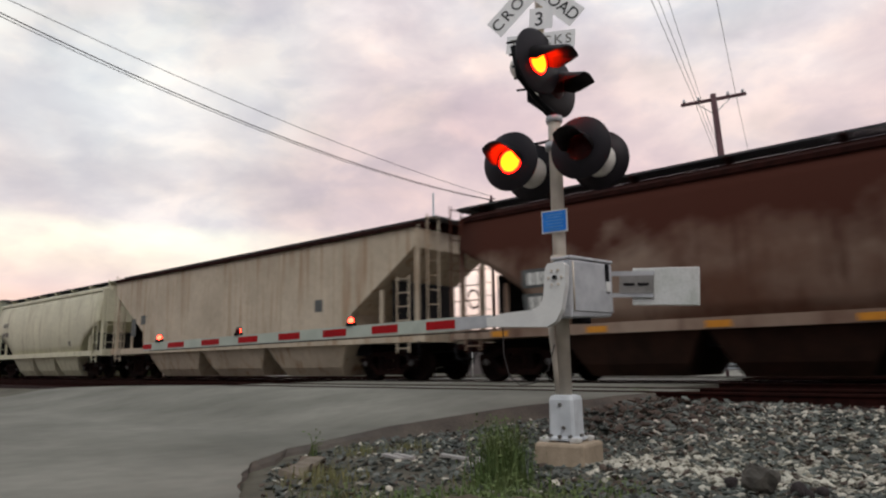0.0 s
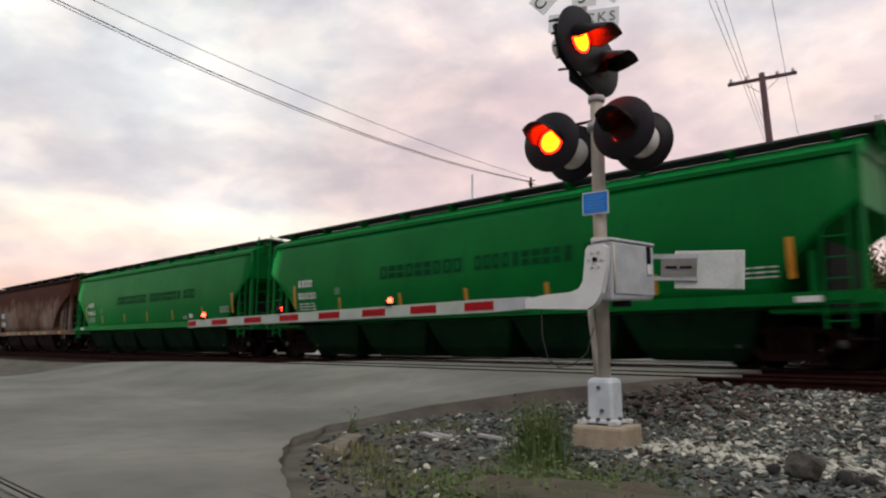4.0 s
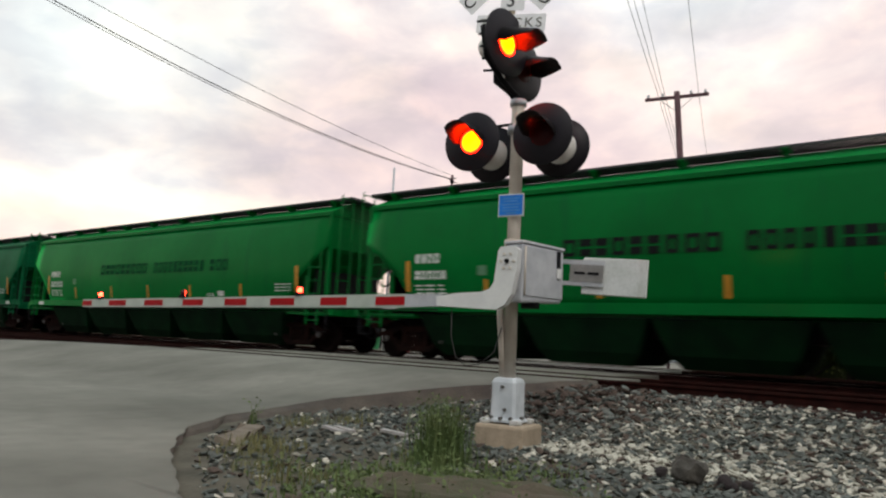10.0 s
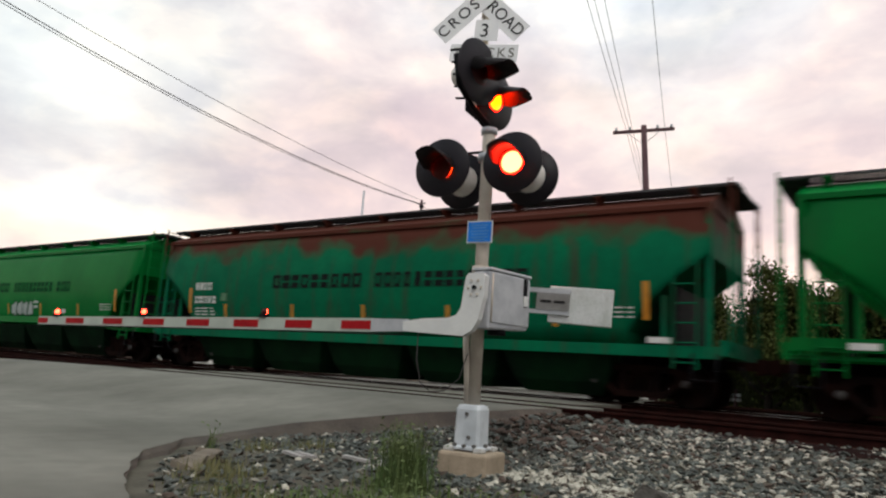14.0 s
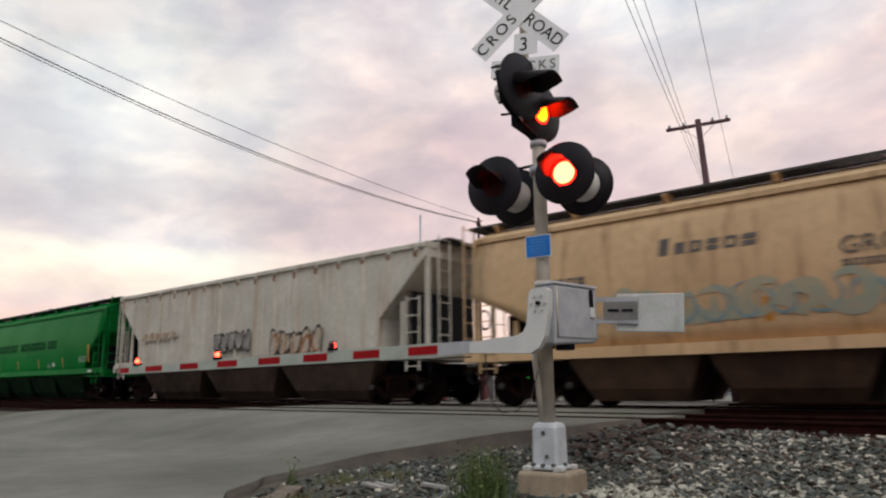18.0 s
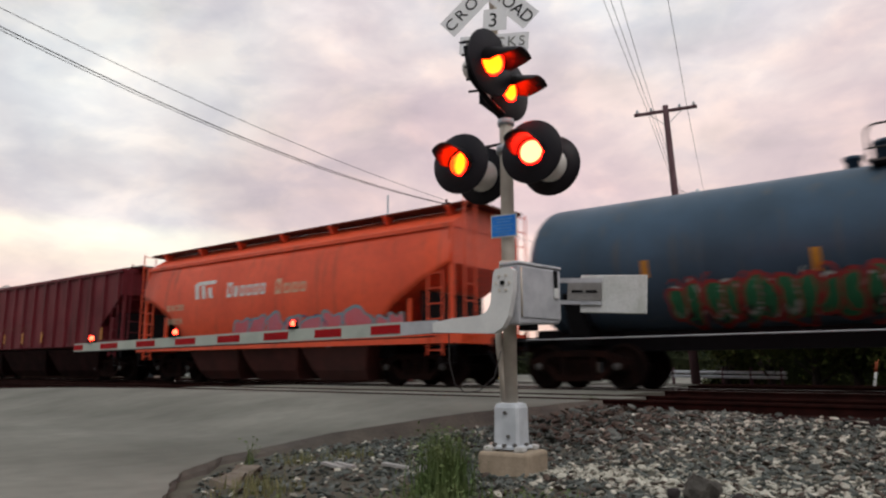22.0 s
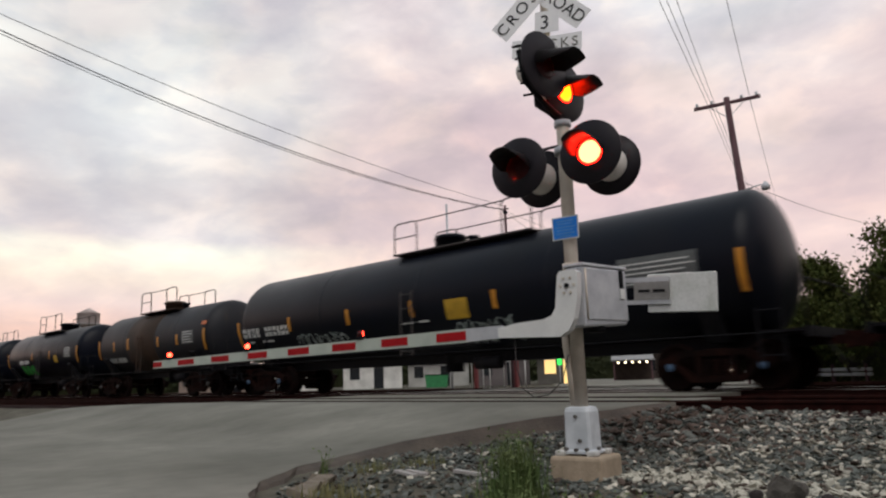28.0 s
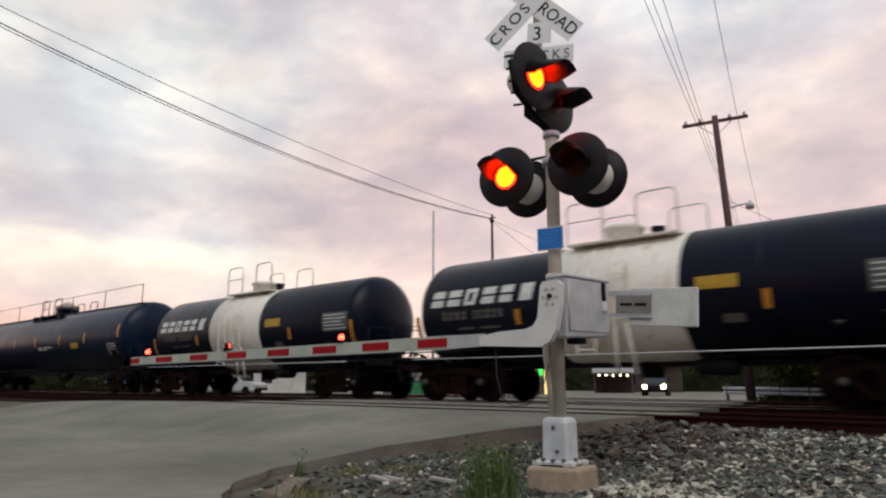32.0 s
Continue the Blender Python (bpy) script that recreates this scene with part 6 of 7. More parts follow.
def build_poles():
    p = from_eye(-17.6, 28.0, 0.0)
    t = from_eye(-18.71, 28.0, 11.25)
    pole = thing("utility_pole", "weathered brown timber utility pole leaning slightly, with crossarm", "utility pole")
    part("shaft", rod(p, t, 0.17, n=14, r2=0.11), WOOD, pole)
    d = Vector((0.86, 0.51, 0.12))
    c = t - Vector((0, 0, 0.22))
    b = 1.22 * d
    bm = bmesh.new()
    rod(c - b, c + b, 0.075, bm, 4)
    part("crossarm", bm, WOOD, pole)
    for k in (-1.1, -0.55, 0.55, 1.1):
        q = c + d * k
        part("insulator", lathe([(0.03, 0.05), (0.07, 0.09), (0.05, 0.13), (0.06, 0.17), (0.02, 0.22)], 10), GALV, pole, m=pose(*q))
    part("brace", pipe([c - d * 0.7, c - Vector((0, 0, 0.6)), c + d * 0.7], 0.018, n=5), GALV, pole)
    lamp = from_eye(-16.65, 28.0, 7.55)
    part("lamp_bracket", pipe([p + (t - p) * 0.665, p + (t - p) * 0.665 + (lamp - (p + (t - p) * 0.665)) * 0.8 + Vector((0, 0, 0.1)), lamp], 0.03, n=6), GALV, pole)
    part("street_light", lathe([(0.05, 0.18), (0.10, 0.1), (0.17, 0.0), (0.14, -0.12), (0.02, -0.16)], 14), GALV, pole, m=pose(*lamp))
    for az, el, dist, r, lab in ((-41.85, 14.05, 36.0, 0.07, "slender grey metal pole"), (-36.94, 13.76, 44.0, 0.10, "thin timber pole carrying cables")):
        ztop = EYE[2] + dist * math.tan(radians(el))
        q = from_eye(az, dist)
        w = thing("cable_pole", lab, "utility pole", pose(*q))
        part("shaft", rod((0, 0, 0), (0, 0, ztop), r, n=10, r2=r * 0.8), WOOD if r > 0.08 else GALV, w)
        if r > 0.08:
            part("spool", lathe([(0.05, -0.1), (0.14, -0.08), (0.14, 0.08), (0.05, 0.1)], 10), BLACK, w, m=pose(0, 0, ztop - 0.45))
            part("pole_cap", rod((-0.3, 0, ztop - 0.25), (0.3, 0, ztop - 0.25), 0.04, n=6), BLACK, w)


build_poles()


def cable(a, b, sag, r, label="sagging black overhead cable", n=28):
    pts = []
    for k in range(n + 1):
        t = k / n
        q = Vector(a).lerp(Vector(b), t)
        q.z -= sag * 4 * t * (1 - t)
        pts.append(q)
    tagged(part("overhead_cable", pipe(pts, r, n=5), WIRE), label, "cable", "overhead cables")


def at(az, el, d):
    return from_eye(az, d, EYE[2] + d * math.tan(radians(el)))


def build_cables():
    ex, ey = -22.96, 29.23
    cable((-22, -6, 14.32), (ex, ey, 11.44), 1.27, 0.022)
    cable((-22, -6, 14.20), (ex, ey, 11.40), 1.30, 0.015)
    cable((-22, -6, 14.58), (ex, ey, 11.69), 0.74, 0.014)
    end = Vector((ex, ey, 11.4))
    for az, el in ((-28.0, 9.5), (-30.0, 8.0)):
        cable(end, at(az, el, 52.0), 0.2, 0.012)
    # lines that run over the viewer to the crossarm
    t = from_eye(-18.71, 28.0, 11.2)
    d = Vector((0.86, 0.51, 0.0))
    for k, az in ((-0.75, -26.3), (-0.62, -25.4), (-0.48, -24.1), (0.84, -19.1)):
        cable(t + d * k, at(az, 36.0, 14.3), 0.05, 0.009, "thin power line to the crossarm")
        cable(t + d * k, at(-15.9 + 0.6 * k, 8.0, 75.0), 0.5, 0.009, "thin power line beyond the crossarm")
    cable(t - Vector((0, 0, 3.2)), at(-8.0, 9.0, 45.0), 0.4, 0.010)


build_cables()

LEAF = mat("dusk_green_leaves", (0.040, 0.060, 0.014), (0.078, 0.080, 0.022), scale=2, rough=0.8, bump=0.0, spec=0.12)
BARK = mat("brown_bark", (0.05, 0.037, 0.03), scale=5, rough=0.9)
WOODS = mat("dark_far_foliage", (0.022, 0.03, 0.014), (0.038, 0.042, 0.02), scale=0.4, rough=0.9, bump=0.0, spec=0.1)


def leaves(name, centres, spread_, size, material, parent, seed):
    """Many small folded leaves strewn about the centres."""
    r = np.random.default_rng(seed)
    n = len(centres)
    p = np.asarray(centres) + r.normal(0, 1, (n, 3)) * np.array(spread_)
    a = r.normal(0, 1, (n, 3))
    a /= np.linalg.norm(a, axis=1)[:, None]
    b = np.cross(a, r.normal(0, 1, (n, 3)))
    b /= np.linalg.norm(b, axis=1)[:, None]
    s = r.uniform(size[0], size[1], (n, 1))
    v = np.stack([p + a * s, p + b * s * 0.5, p - a * s, p - b * s * 0.5], 1).reshape(-1, 3)
    me = bpy.data.meshes.new(name)
    me.from_pydata(v.tolist(), [], np.arange(4 * n).reshape(-1, 4).tolist())
    return mesh_part(name, me, material, parent)


def tree(x, y, h, w, seed, label):
    rnd = random.Random(seed)
    t = thing("tree", label, "tree", pose(x, y, 0.0), "trees beyond the tracks")
    bm = rod((0, 0, -0.1), (0.1, 0, h * 0.45), 0.14, n=9, r2=0.08)
    tips = []
    for k in range(16):
        a = rnd.uniform(0, 6.28)
        z = h * rnd.uniform(0.08, 0.45)
        u = rnd.uniform(0.25, 0.5)
        tip = Vector((w * u * math.cos(a), w * u * math.sin(a), min(h * 0.92, z + h * rnd.uniform(0.1, 0.5))))
        mid = Vector((0.05, 0, z)).lerp(tip, 0.5) + Vector((0, 0, 0.12 * h * rnd.random()))
        rod((0.05, 0, z), mid, 0.05, bm, 6, 0.03)
        rod(mid, tip, 0.03, bm, 5, 0.01)
        tips += [tip, mid, mid.lerp(tip, 0.6)]
    part("trunk", bm, BARK, t)
    pts = []
    for k in range(80):
        c = rnd.choice(tips) + Vector((rnd.gauss(0, 1), rnd.gauss(0, 1), rnd.gauss(0, 0.8))) * w * 0.05
        q = w * rnd.uniform(0.03, 0.08)
        pts += [(c.x + rnd.gauss(0, q), c.y + rnd.gauss(0, q), max(0.15, c.z + rnd.gauss(0, q * 0.8))) for j in range(400)]
    leaves("crown", pts, (0.02, 0.02, 0.02), (0.04, 0.095), LEAF, t, seed)


for n, (az, d, h, w) in enumerate([(-15.5, 30, 4.0, 4.0), (-12.5, 27, 4.7, 4.6), (-9.6, 25, 4.2, 4.8), (-7.0, 25, 4.9, 4.4), (-4.5, 26, 4.5, 4.6), (-1.5, 24, 4.4, 4.5), (1.5, 25, 4.8, 5.0)]):
    q = from_eye(az, d)
    tree(q.x, q.y, h, w, n, "scrubby green tree beyond the tracks")


def build_woods():
    """A dark line of far trees that closes the view under the train."""
    rnd = random.Random(77)
    pts = []
    hedge = bmesh.new()
    prev = None
    for k in range(271):
        az = -100 + 0.5 * k
        top = (3.2 + 1.6 * smooth(-66, -52, az)) * (1 + 0.45 * noise.noise((az * 0.21, 0, 3)) + 0.3 * noise.noise((az * 0.9, 4, 3)))
        d = 96 + 6 * noise.noise((az * 0.13, 9, 1))
        row = [hedge.verts.new(from_eye(az, d + q, z)) for q, z in ((-1.0, -0.1), (-1.4, top * 0.45), (0.3, top * 0.8), (3.0, -0.1))]
        if prev:
            for q in range(3):
                hedge.faces.new((prev[q], row[q], row[q + 1], prev[q + 1]))
        prev = row
        for j in range(52):
            z = top * rnd.random() ** 0.7
            pts.append(from_eye(az + rnd.uniform(-0.3, 0.3), d - 1.4 + rnd.uniform(-0.8, 1.6), z)[:])
    tagged(part("far_trees", hedge, WOODS), "dark line of distant trees and hedge", "trees", kind="stuff")
    tagged(leaves("far_foliage", pts, (0.2, 0.2, 0.1), (0.18, 0.5), WOODS, None, 5), "dark foliage of distant trees", "trees", kind="stuff")


build_woods()


def build_woods_behind():
    """Trees added behind the viewer, never in view, to block the low sky's light there."""
    rnd = random.Random(78)
    pts = []
    hedge = bmesh.new()
    prev = None
    for k in range(76):
        az = 100 + 2.0 * k
        top = 8.5 * (1 + 0.35 * noise.noise((az * 0.11, 0, 5)))
        d = 30 + 4 * noise.noise((az * 0.06, 9, 1))
        row = [hedge.verts.new(from_eye(az, d + q, z)) for q, z in ((-0.8, -0.1), (-1.5, top * 0.45), (0.3, top * 0.85), (3.0, -0.1))]
        if prev:
            for q in range(3):
                hedge.faces.new((prev[q], row[q], row[q + 1], prev[q + 1]))
        prev = row
        for j in range(60):
            pts.append(from_eye(az + rnd.uniform(-1.2, 1.2), d - 1.6 + rnd.uniform(-0.8, 1.6), top * rnd.random() ** 0.7)[:])
    tagged(part("roadside_trees", hedge, WOODS), "dense dark trees added out of view to block low sky light", "trees", kind="stuff")
    tagged(leaves("roadside_foliage", pts, (0.2, 0.2, 0.1), (0.15, 0.4), WOODS, None, 6), "dark foliage of the trees added out of view", "trees", kind="stuff")


build_woods_behind()


def build_undergrowth():
    """Dense dark shrubs under and behind the trees beyond the tracks."""
    rnd = random.Random(79)
    pts = []
    hedge = bmesh.new()
    prev = None
    for k in range(116):
        az = -17.5 + 0.5 * k
        top = (1.3 * smooth(-17.5, -15.5, az) + 1.6 * smooth(-13.6, -11.0, az)) * (1 + 0.4 * noise.noise((az * 0.35, 0, 8))) + 0.2
        d = 31 + 1.0 * noise.noise((az * 0.2, 9, 1))
        row = [hedge.verts.new(from_eye(az, d + q, z)) for q, z in ((-0.4, 0.0), (-0.6, top * 0.5), (0.2, top * 0.8), (1.5, 0.0))]
        if prev:
            for q in range(3):
                hedge.faces.new((prev[q], row[q], row[q + 1], prev[q + 1]))
        prev = row
        for j in range(150):
            pts.append(from_eye(az + rnd.uniform(-0.3, 0.3), d - 0.7 + rnd.uniform(-0.5, 0.8), 0.05 + top * rnd.random() ** 0.8)[:])
    tagged(part("shrubs", hedge, WOODS), "dense dark green shrubs beyond the tracks", "shrubs", kind="stuff")
    tagged(leaves("shrub_leaves", pts, (0.06, 0.06, 0.05), (0.04, 0.11), LEAF, None, 8), "olive leaves of shrubs beyond the tracks", "shrubs", kind="stuff")


build_undergrowth()


def build_far():
    grass = mat("evening_grass", (0.10, 0.13, 0.045), (0.14, 0.13, 0.06), scale=1.5, rough=0.95, bump=0.6)
    bm = bmesh.new()
    q = [from_eye(-23, 31, 0.085), from_eye(8, 24, 0.085), from_eye(8, 60, 0.085), from_eye(-23, 60, 0.085)]
    bm.faces.new([bm.verts.new(p) for p in q])
    tagged(part("grass_verge", bm, grass), "rough green grass verge beyond the tracks", "grass", kind="structure")
    # guard rail
    rail = thing("guard_rail", "galvanised guard rail on short posts in grass", "guard rail")
    a, b = from_eye(-19.5, 30.0, 0.62), from_eye(-11.4, 26.5, 0.60)
    d = (b - a).normalized()
    bm = bmesh.new()
    for z in (0.0, 0.16):
        rod(a + Vector((0, 0, z)), b + Vector((0, 0, z)), 0.06, bm, 6)
    part("beam", bm, GALV, rail)
    for k in range(5):
        p = a.lerp(b, (k + 0.15) / 4.3)
        part("post", rod((p.x, p.y, 0.05), (p.x, p.y, 0.95), 0.06, n=8), WOOD, rail)
    # leaning marker post
    m = from_eye(-6.2, 22.5, 0.08)
    mk = thing("marker_post", "leaning white marker post with an orange top", "marker post", pose(m.x, m.y, m.z, 0, 10, 0))
    part("stake", rod((0, 0, -0.1), (0, 0, 0.75), 0.035, n=8), WHITE, mk)
    part("tip", rod((0, 0, 0.75), (0, 0, 1.1), 0.036, n=8), mat("orange_tip", (0.6, 0.13, 0.05)), mk)
    # small grey equipment post
    e0 = from_eye(-4.35, 24.0, 0.06)
    ep = thing("equipment_post", "small grey equipment box on a short post", "equipment post", pose(e0.x, e0.y, e0.z))
    part("post", rod((0, 0, -0.05), (0, 0, 1.0), 0.05, n=8), GALV, ep)
    part("box", box(-0.17, 0.17, -0.12, 0.12, 0.55, 1.05, bevel=0.02), GALV, ep)
    part("head", lathe([(0.02, 1.05), (0.13, 1.10), (0.15, 1.35), (0.10, 1.55), (0.01, 1.6)], 12), GALV, ep)
    # low buildings across the road: wall, roof edge, openings
    dark = mat("dark_glass", (0.02, 0.024, 0.028), rough=0.2)
    lamp_glow = mat("lit_window", (0.6, 0.5, 0.2), glow=((1.0, 0.66, 0.25), 0.9), bump=0.0)
    roofm = mat("roof_edge_paint", (0.16, 0.15, 0.145), rough=0.8)
    whitem = mat("white_trim_paint", (0.66, 0.66, 0.64), rough=0.7)
    for n, (az0, az1, dist, h, tone, step, lab) in enumerate([
            (-63.0, -57.5, 66, 2.5, (0.34, 0.26, 0.22), 2.6, "low brown building with a flat roof"),
            (-56.0, -52.0, 60, 2.7, (0.74, 0.72, 0.68), 2.6, "low white building with dark openings"),
            (-50.6, -45.9, 66, 2.9, (0.78, 0.78, 0.74), 2.2, "white flat-roofed building with dark windows"),
            (-45.4, -40.5, 70, 2.6, (0.56, 0.56, 0.53), 2.6, "long pale grey shed with a flat roof"),
            (-40.0, -35.6, 62, 3.0, (0.15, 0.13, 0.13), 2.2, "dark canopy building behind red posts"),
            (-35.0, -31.6, 58, 2.5, (0.12, 0.11, 0.10), 1.5, "small dark shop with lit windows"),
            (-27.0, -22.4, 76, 2.9, (0.060, 0.045, 0.038), 2.4, "low dark brown house behind the grass")]):
        c0, c1 = from_eye(az0, dist), from_eye(az1, dist)
        L = (c1 - c0).length
        ang = math.degrees(math.atan2(c1.y - c0.y, c1.x - c0.x))
        bd = thing("building", lab, "building", pose(c0.x, c0.y, 0.04, 0, 0, ang), "low buildings across the road")
        part("wall", box(0, L, 0, 7, 0, h), mat("building_wall_%s" % "abcdefg"[n], tone, scale=1.0, rough=0.85), bd)
        if n == 6:
            part("roof", prism([(-0.5, h), (3.5, h + 1.3), (7.5, h), (7.5, h + 0.12), (3.5, h + 1.45), (-0.5, h + 0.12)], -0.4, L + 0.4, "x"), roofm, bd, "shallow pitched roof")
        else:
            part("roof", box(-0.3, L + 0.3, -0.7, 7.3, h + 0.003, h + 0.22), roofm if n != 2 else whitem, bd)
        k, j = 0.6, 0
        while k < L - 1.1:
            tall = j % 3 == 1
            w = part("door" if tall else "window", box(k, k + 0.9, -0.04, 0.02, 0.05 if tall else 0.9, 2.0), lamp_glow if n == 5 and j in (0, 1) else dark, bd)
            part("frame", box(k - 0.06, k + 0.96, -0.03, 0.01, 2.003, 2.08), whitem, w)
            k += step
            j += 1
    # front canopy with slim white posts
    c0 = from_eye(-40.5, 56)
    can = thing("canopy", "flat white canopy roof on slim posts", "canopy", pose(c0.x, c0.y, 0.04, 0, 0, -37))
    part("roof", box(0, 6.2, 0, 3, 2.5, 2.68), whitem, can)
    for x in (0.2, 2.1, 4.0, 6.0):
        for y in (0.2, 2.8):
            part("post", rod((x, y, 0), (x, y, 2.5), 0.05, n=8), whitem, can)
    sign = thing("shop_sign", "small glowing green shop sign", "sign", pose(*from_eye(-33.2, 55.5, 0.04)))
    part("post", rod((0, 0, 0), (0, 0, 2.5), 0.05, n=8), GALV, sign)
    part("panel", box(-0.16, 0.16, -0.06, 0.06, 1.55, 2.35), mat("green_sign_light", (0.05, 0.5, 0.1), glow=((0.06, 1.0, 0.12), 1.1), bump=0.0), sign)
    # dark porch roof with a row of bright lamps under its edge
    p0, p1 = from_eye(-28.9, 66, 0.05), from_eye(-26.2, 66, 0.05)
    ang = math.degrees(math.atan2(p1.y - p0.y, p1.x - p0.x))
    L = (p1 - p0).length
    porch = thing("porch", "dark porch roof with a row of bright round lamps", "porch", pose(*p0, 0, 0, ang))
    part("roof", prism([(-0.3, 1.95), (1.6, 2.5), (3.4, 2.5), (3.4, 2.35), (-0.3, 1.83)], -0.3, L + 0.3, "x"), mat("pale_roof_sheet", (0.30, 0.30, 0.30), rough=0.7), porch)
    part("back_wall", box(-0.2, L + 0.2, 3.0, 3.2, 0, 2.36), mat("dark_brown_boards", (0.045, 0.03, 0.024), scale=2, rough=0.9), porch)
    for x in (-0.1, L + 0.1):
        part("post", box(x - 0.06, x + 0.06, 0.0, 0.12, 0, 1.88), WOOD, porch)
    bulb = mat("bright_white_bulb", (0.8, 0.75, 0.6), glow=((1.0, 0.80, 0.52), 7.0), bump=0.0)
    for k in range(5):
        part("lamp", lathe([(0.005, -0.08), (0.075, -0.04), (0.075, 0.04), (0.005, 0.08)], 10), bulb, porch, "round lit lamp", pose(L * (k + 0.5) / 5, -0.05, 1.68))
    for az, r, h in ((-39.9, 0.11, 2.9), (-36.7, 0.15, 2.5)):
        q = from_eye(az, 45)
        pst = thing("red_post", "dark red steel post", "post", pose(q.x, q.y, 0.05))
        part("shaft", box(-r, r, -r, r, 0, h, bevel=0.02), mat("dark_red_paint", (0.14, 0.02, 0.022), rough=0.6), pst)
        part("foot", box(-r * 1.6, r * 1.6, -r * 1.6, r * 1.6, 0, 0.12), CONC, pst)
    q = from_eye(-43.1, 56)
    bin_ = thing("dumpster", "green metal dumpster across the road", "dumpster", pose(q.x, q.y, 0.05, 0, 0, 40))
    part("body", prism([(-0.8, 0.1), (0.8, 0.1), (0.9, 1.05), (-0.9, 1.05)], -0.6, 0.6, "y"), mat("green_dumpster_paint", (0.03, 0.24, 0.08), rough=0.6), bin_)
    part("lid", box(-0.92, 0.92, -0.62, 0.62, 1.05, 1.12), BLACK, bin_)
    # a pale pickup parked across the road, and a car that comes up with its headlights on
    def vehicle(label, paint, place, lights):
        v = thing("car", label, "car", place)
        part("body", prism([(-2.2, 0.35), (2.15, 0.35), (2.2, 0.75), (1.95, 0.92), (1.0, 1.0), (0.45, 1.45), (-1.2, 1.48), (-1.9, 1.0), (-2.2, 0.95)], -0.85, 0.85, "y"), paint, v)
        part("windscreen", prism([(1.01, 1.02), (0.50, 1.42), (0.53, 1.43), (1.05, 1.02)], -0.74, 0.74, "y"), dark, v)
        part("side_window", prism([(0.75, 1.03), (0.42, 1.38), (-1.1, 1.40), (-1.6, 1.03)], -0.862, -0.852, "y"), dark, v)
        part("side_window", prism([(0.75, 1.03), (0.42, 1.38), (-1.1, 1.40), (-1.6, 1.03)], 0.852, 0.862, "y"), dark, v)
        for x in (-1.35, 1.35):
            for y in (-0.78, 0.78):
                part("wheel", rod((x, y - 0.1, 0.32), (x, y + 0.1, 0.32), 0.32, n=18), BLACK, v)
        for y in (-0.62, 0.62):
            part("headlight", lathe([(0.001, 0.04), (0.11, 0.025), (0.15, 0.0), (0.15, -0.03)], 14, axis="x"), lights, v, "headlight", pose(2.2, y, 0.68))
        part("bumper", box(2.16, 2.26, -0.82, 0.82, 0.32, 0.52, bevel=0.03), BLACK, v)
        return v
    q = from_eye(-57.2, 58)
    vehicle("parked white car across the road", mat("white_car_paint", (0.62, 0.62, 0.62), rough=0.4, spec=0.3), pose(q.x, q.y, 0.08, 0, 0, 22), mat("unlit_headlight", (0.6, 0.6, 0.6), rough=0.2))
    q = from_eye(-20.6, 44)
    global DRIVER
    DRIVER = vehicle("dark car with headlights on driving slowly along the road", mat("dark_car_paint", (0.012, 0.012, 0.015), rough=0.4, spec=0.2), pose(q.x, q.y, 0.08, 0, 0, -110), mat("lit_headlight", (0.8, 0.8, 0.7), glow=((1.0, 0.72, 0.42), 28.0), bump=0.0))
    # water tower, far off
    q = from_eye(-69.45, 260)
    wt = thing("water_tower", "distant white water tower", "water tower", pose(q.x, q.y, 0))
    part("tank", lathe([(0.4, 20.2), (2.6, 21.0), (3.5, 21.9), (3.5, 25.2), (3.7, 25.3), (0.3, 27.2)], 28), mat("weathered_white_tank_paint", (0.50, 0.44, 0.42), (0.36, 0.30, 0.28), scale=0.5, rough=0.7), wt)
    part("balcony", lathe([(3.5, 21.8), (4.3, 21.8), (4.3, 21.95), (3.5, 21.95)], 28), GALV, wt)
    for k in range(4):
        a = k * math.pi / 2 + 0.4
        part("leg", rod((4.0 * math.cos(a), 4.0 * math.sin(a), 0), (3.2 * math.cos(a), 3.2 * math.sin(a), 22), 0.25, n=6), GALV, wt)


build_far()

# ---------------------------------------------------------------- stones, weeds and litter
STONE = [mat("blue_grey_stone", (0.135, 0.146, 0.132), (0.064, 0.071, 0.064), scale=14, rough=0.9, bump=0.4, island=0.34, spec=0.2), mat("pale_stone", (0.50, 0.475, 0.40), (0.33, 0.315, 0.26), scale=14, rough=0.9, bump=0.4, island=0.34, spec=0.2),
         mat("brown_stone", (0.095, 0.072, 0.058), (0.055, 0.041, 0.033), scale=14, rough=0.9, bump=0.4, island=0.34, spec=0.2)]


def stone_mesh(seed):
    rnd = random.Random(seed)
    bm = bmesh.new()
    bmesh.ops.create_icosphere(bm, subdivisions=1, radius=1.0)
    for v in bm.verts:
        v.co *= 1 + rnd.uniform(-0.46, 0.40)
        v.co.z *= 0.5
        v.co.x *= 1.4
    me = bpy.data.meshes.new("stone")
    bm.to_mesh(me)
    bm.free()
    return me


def on_road(x, y):
    """Whether a place lies on the asphalt."""
    if y < -4.5:
        return True
    for (ax, ay), (bx, by) in zip(EDGE, EDGE[1:]):
        if ay <= y <= by:
            return x < ax + (bx - ax) * (y - ay) / (by - ay) + 0.27
    return x < -0.7


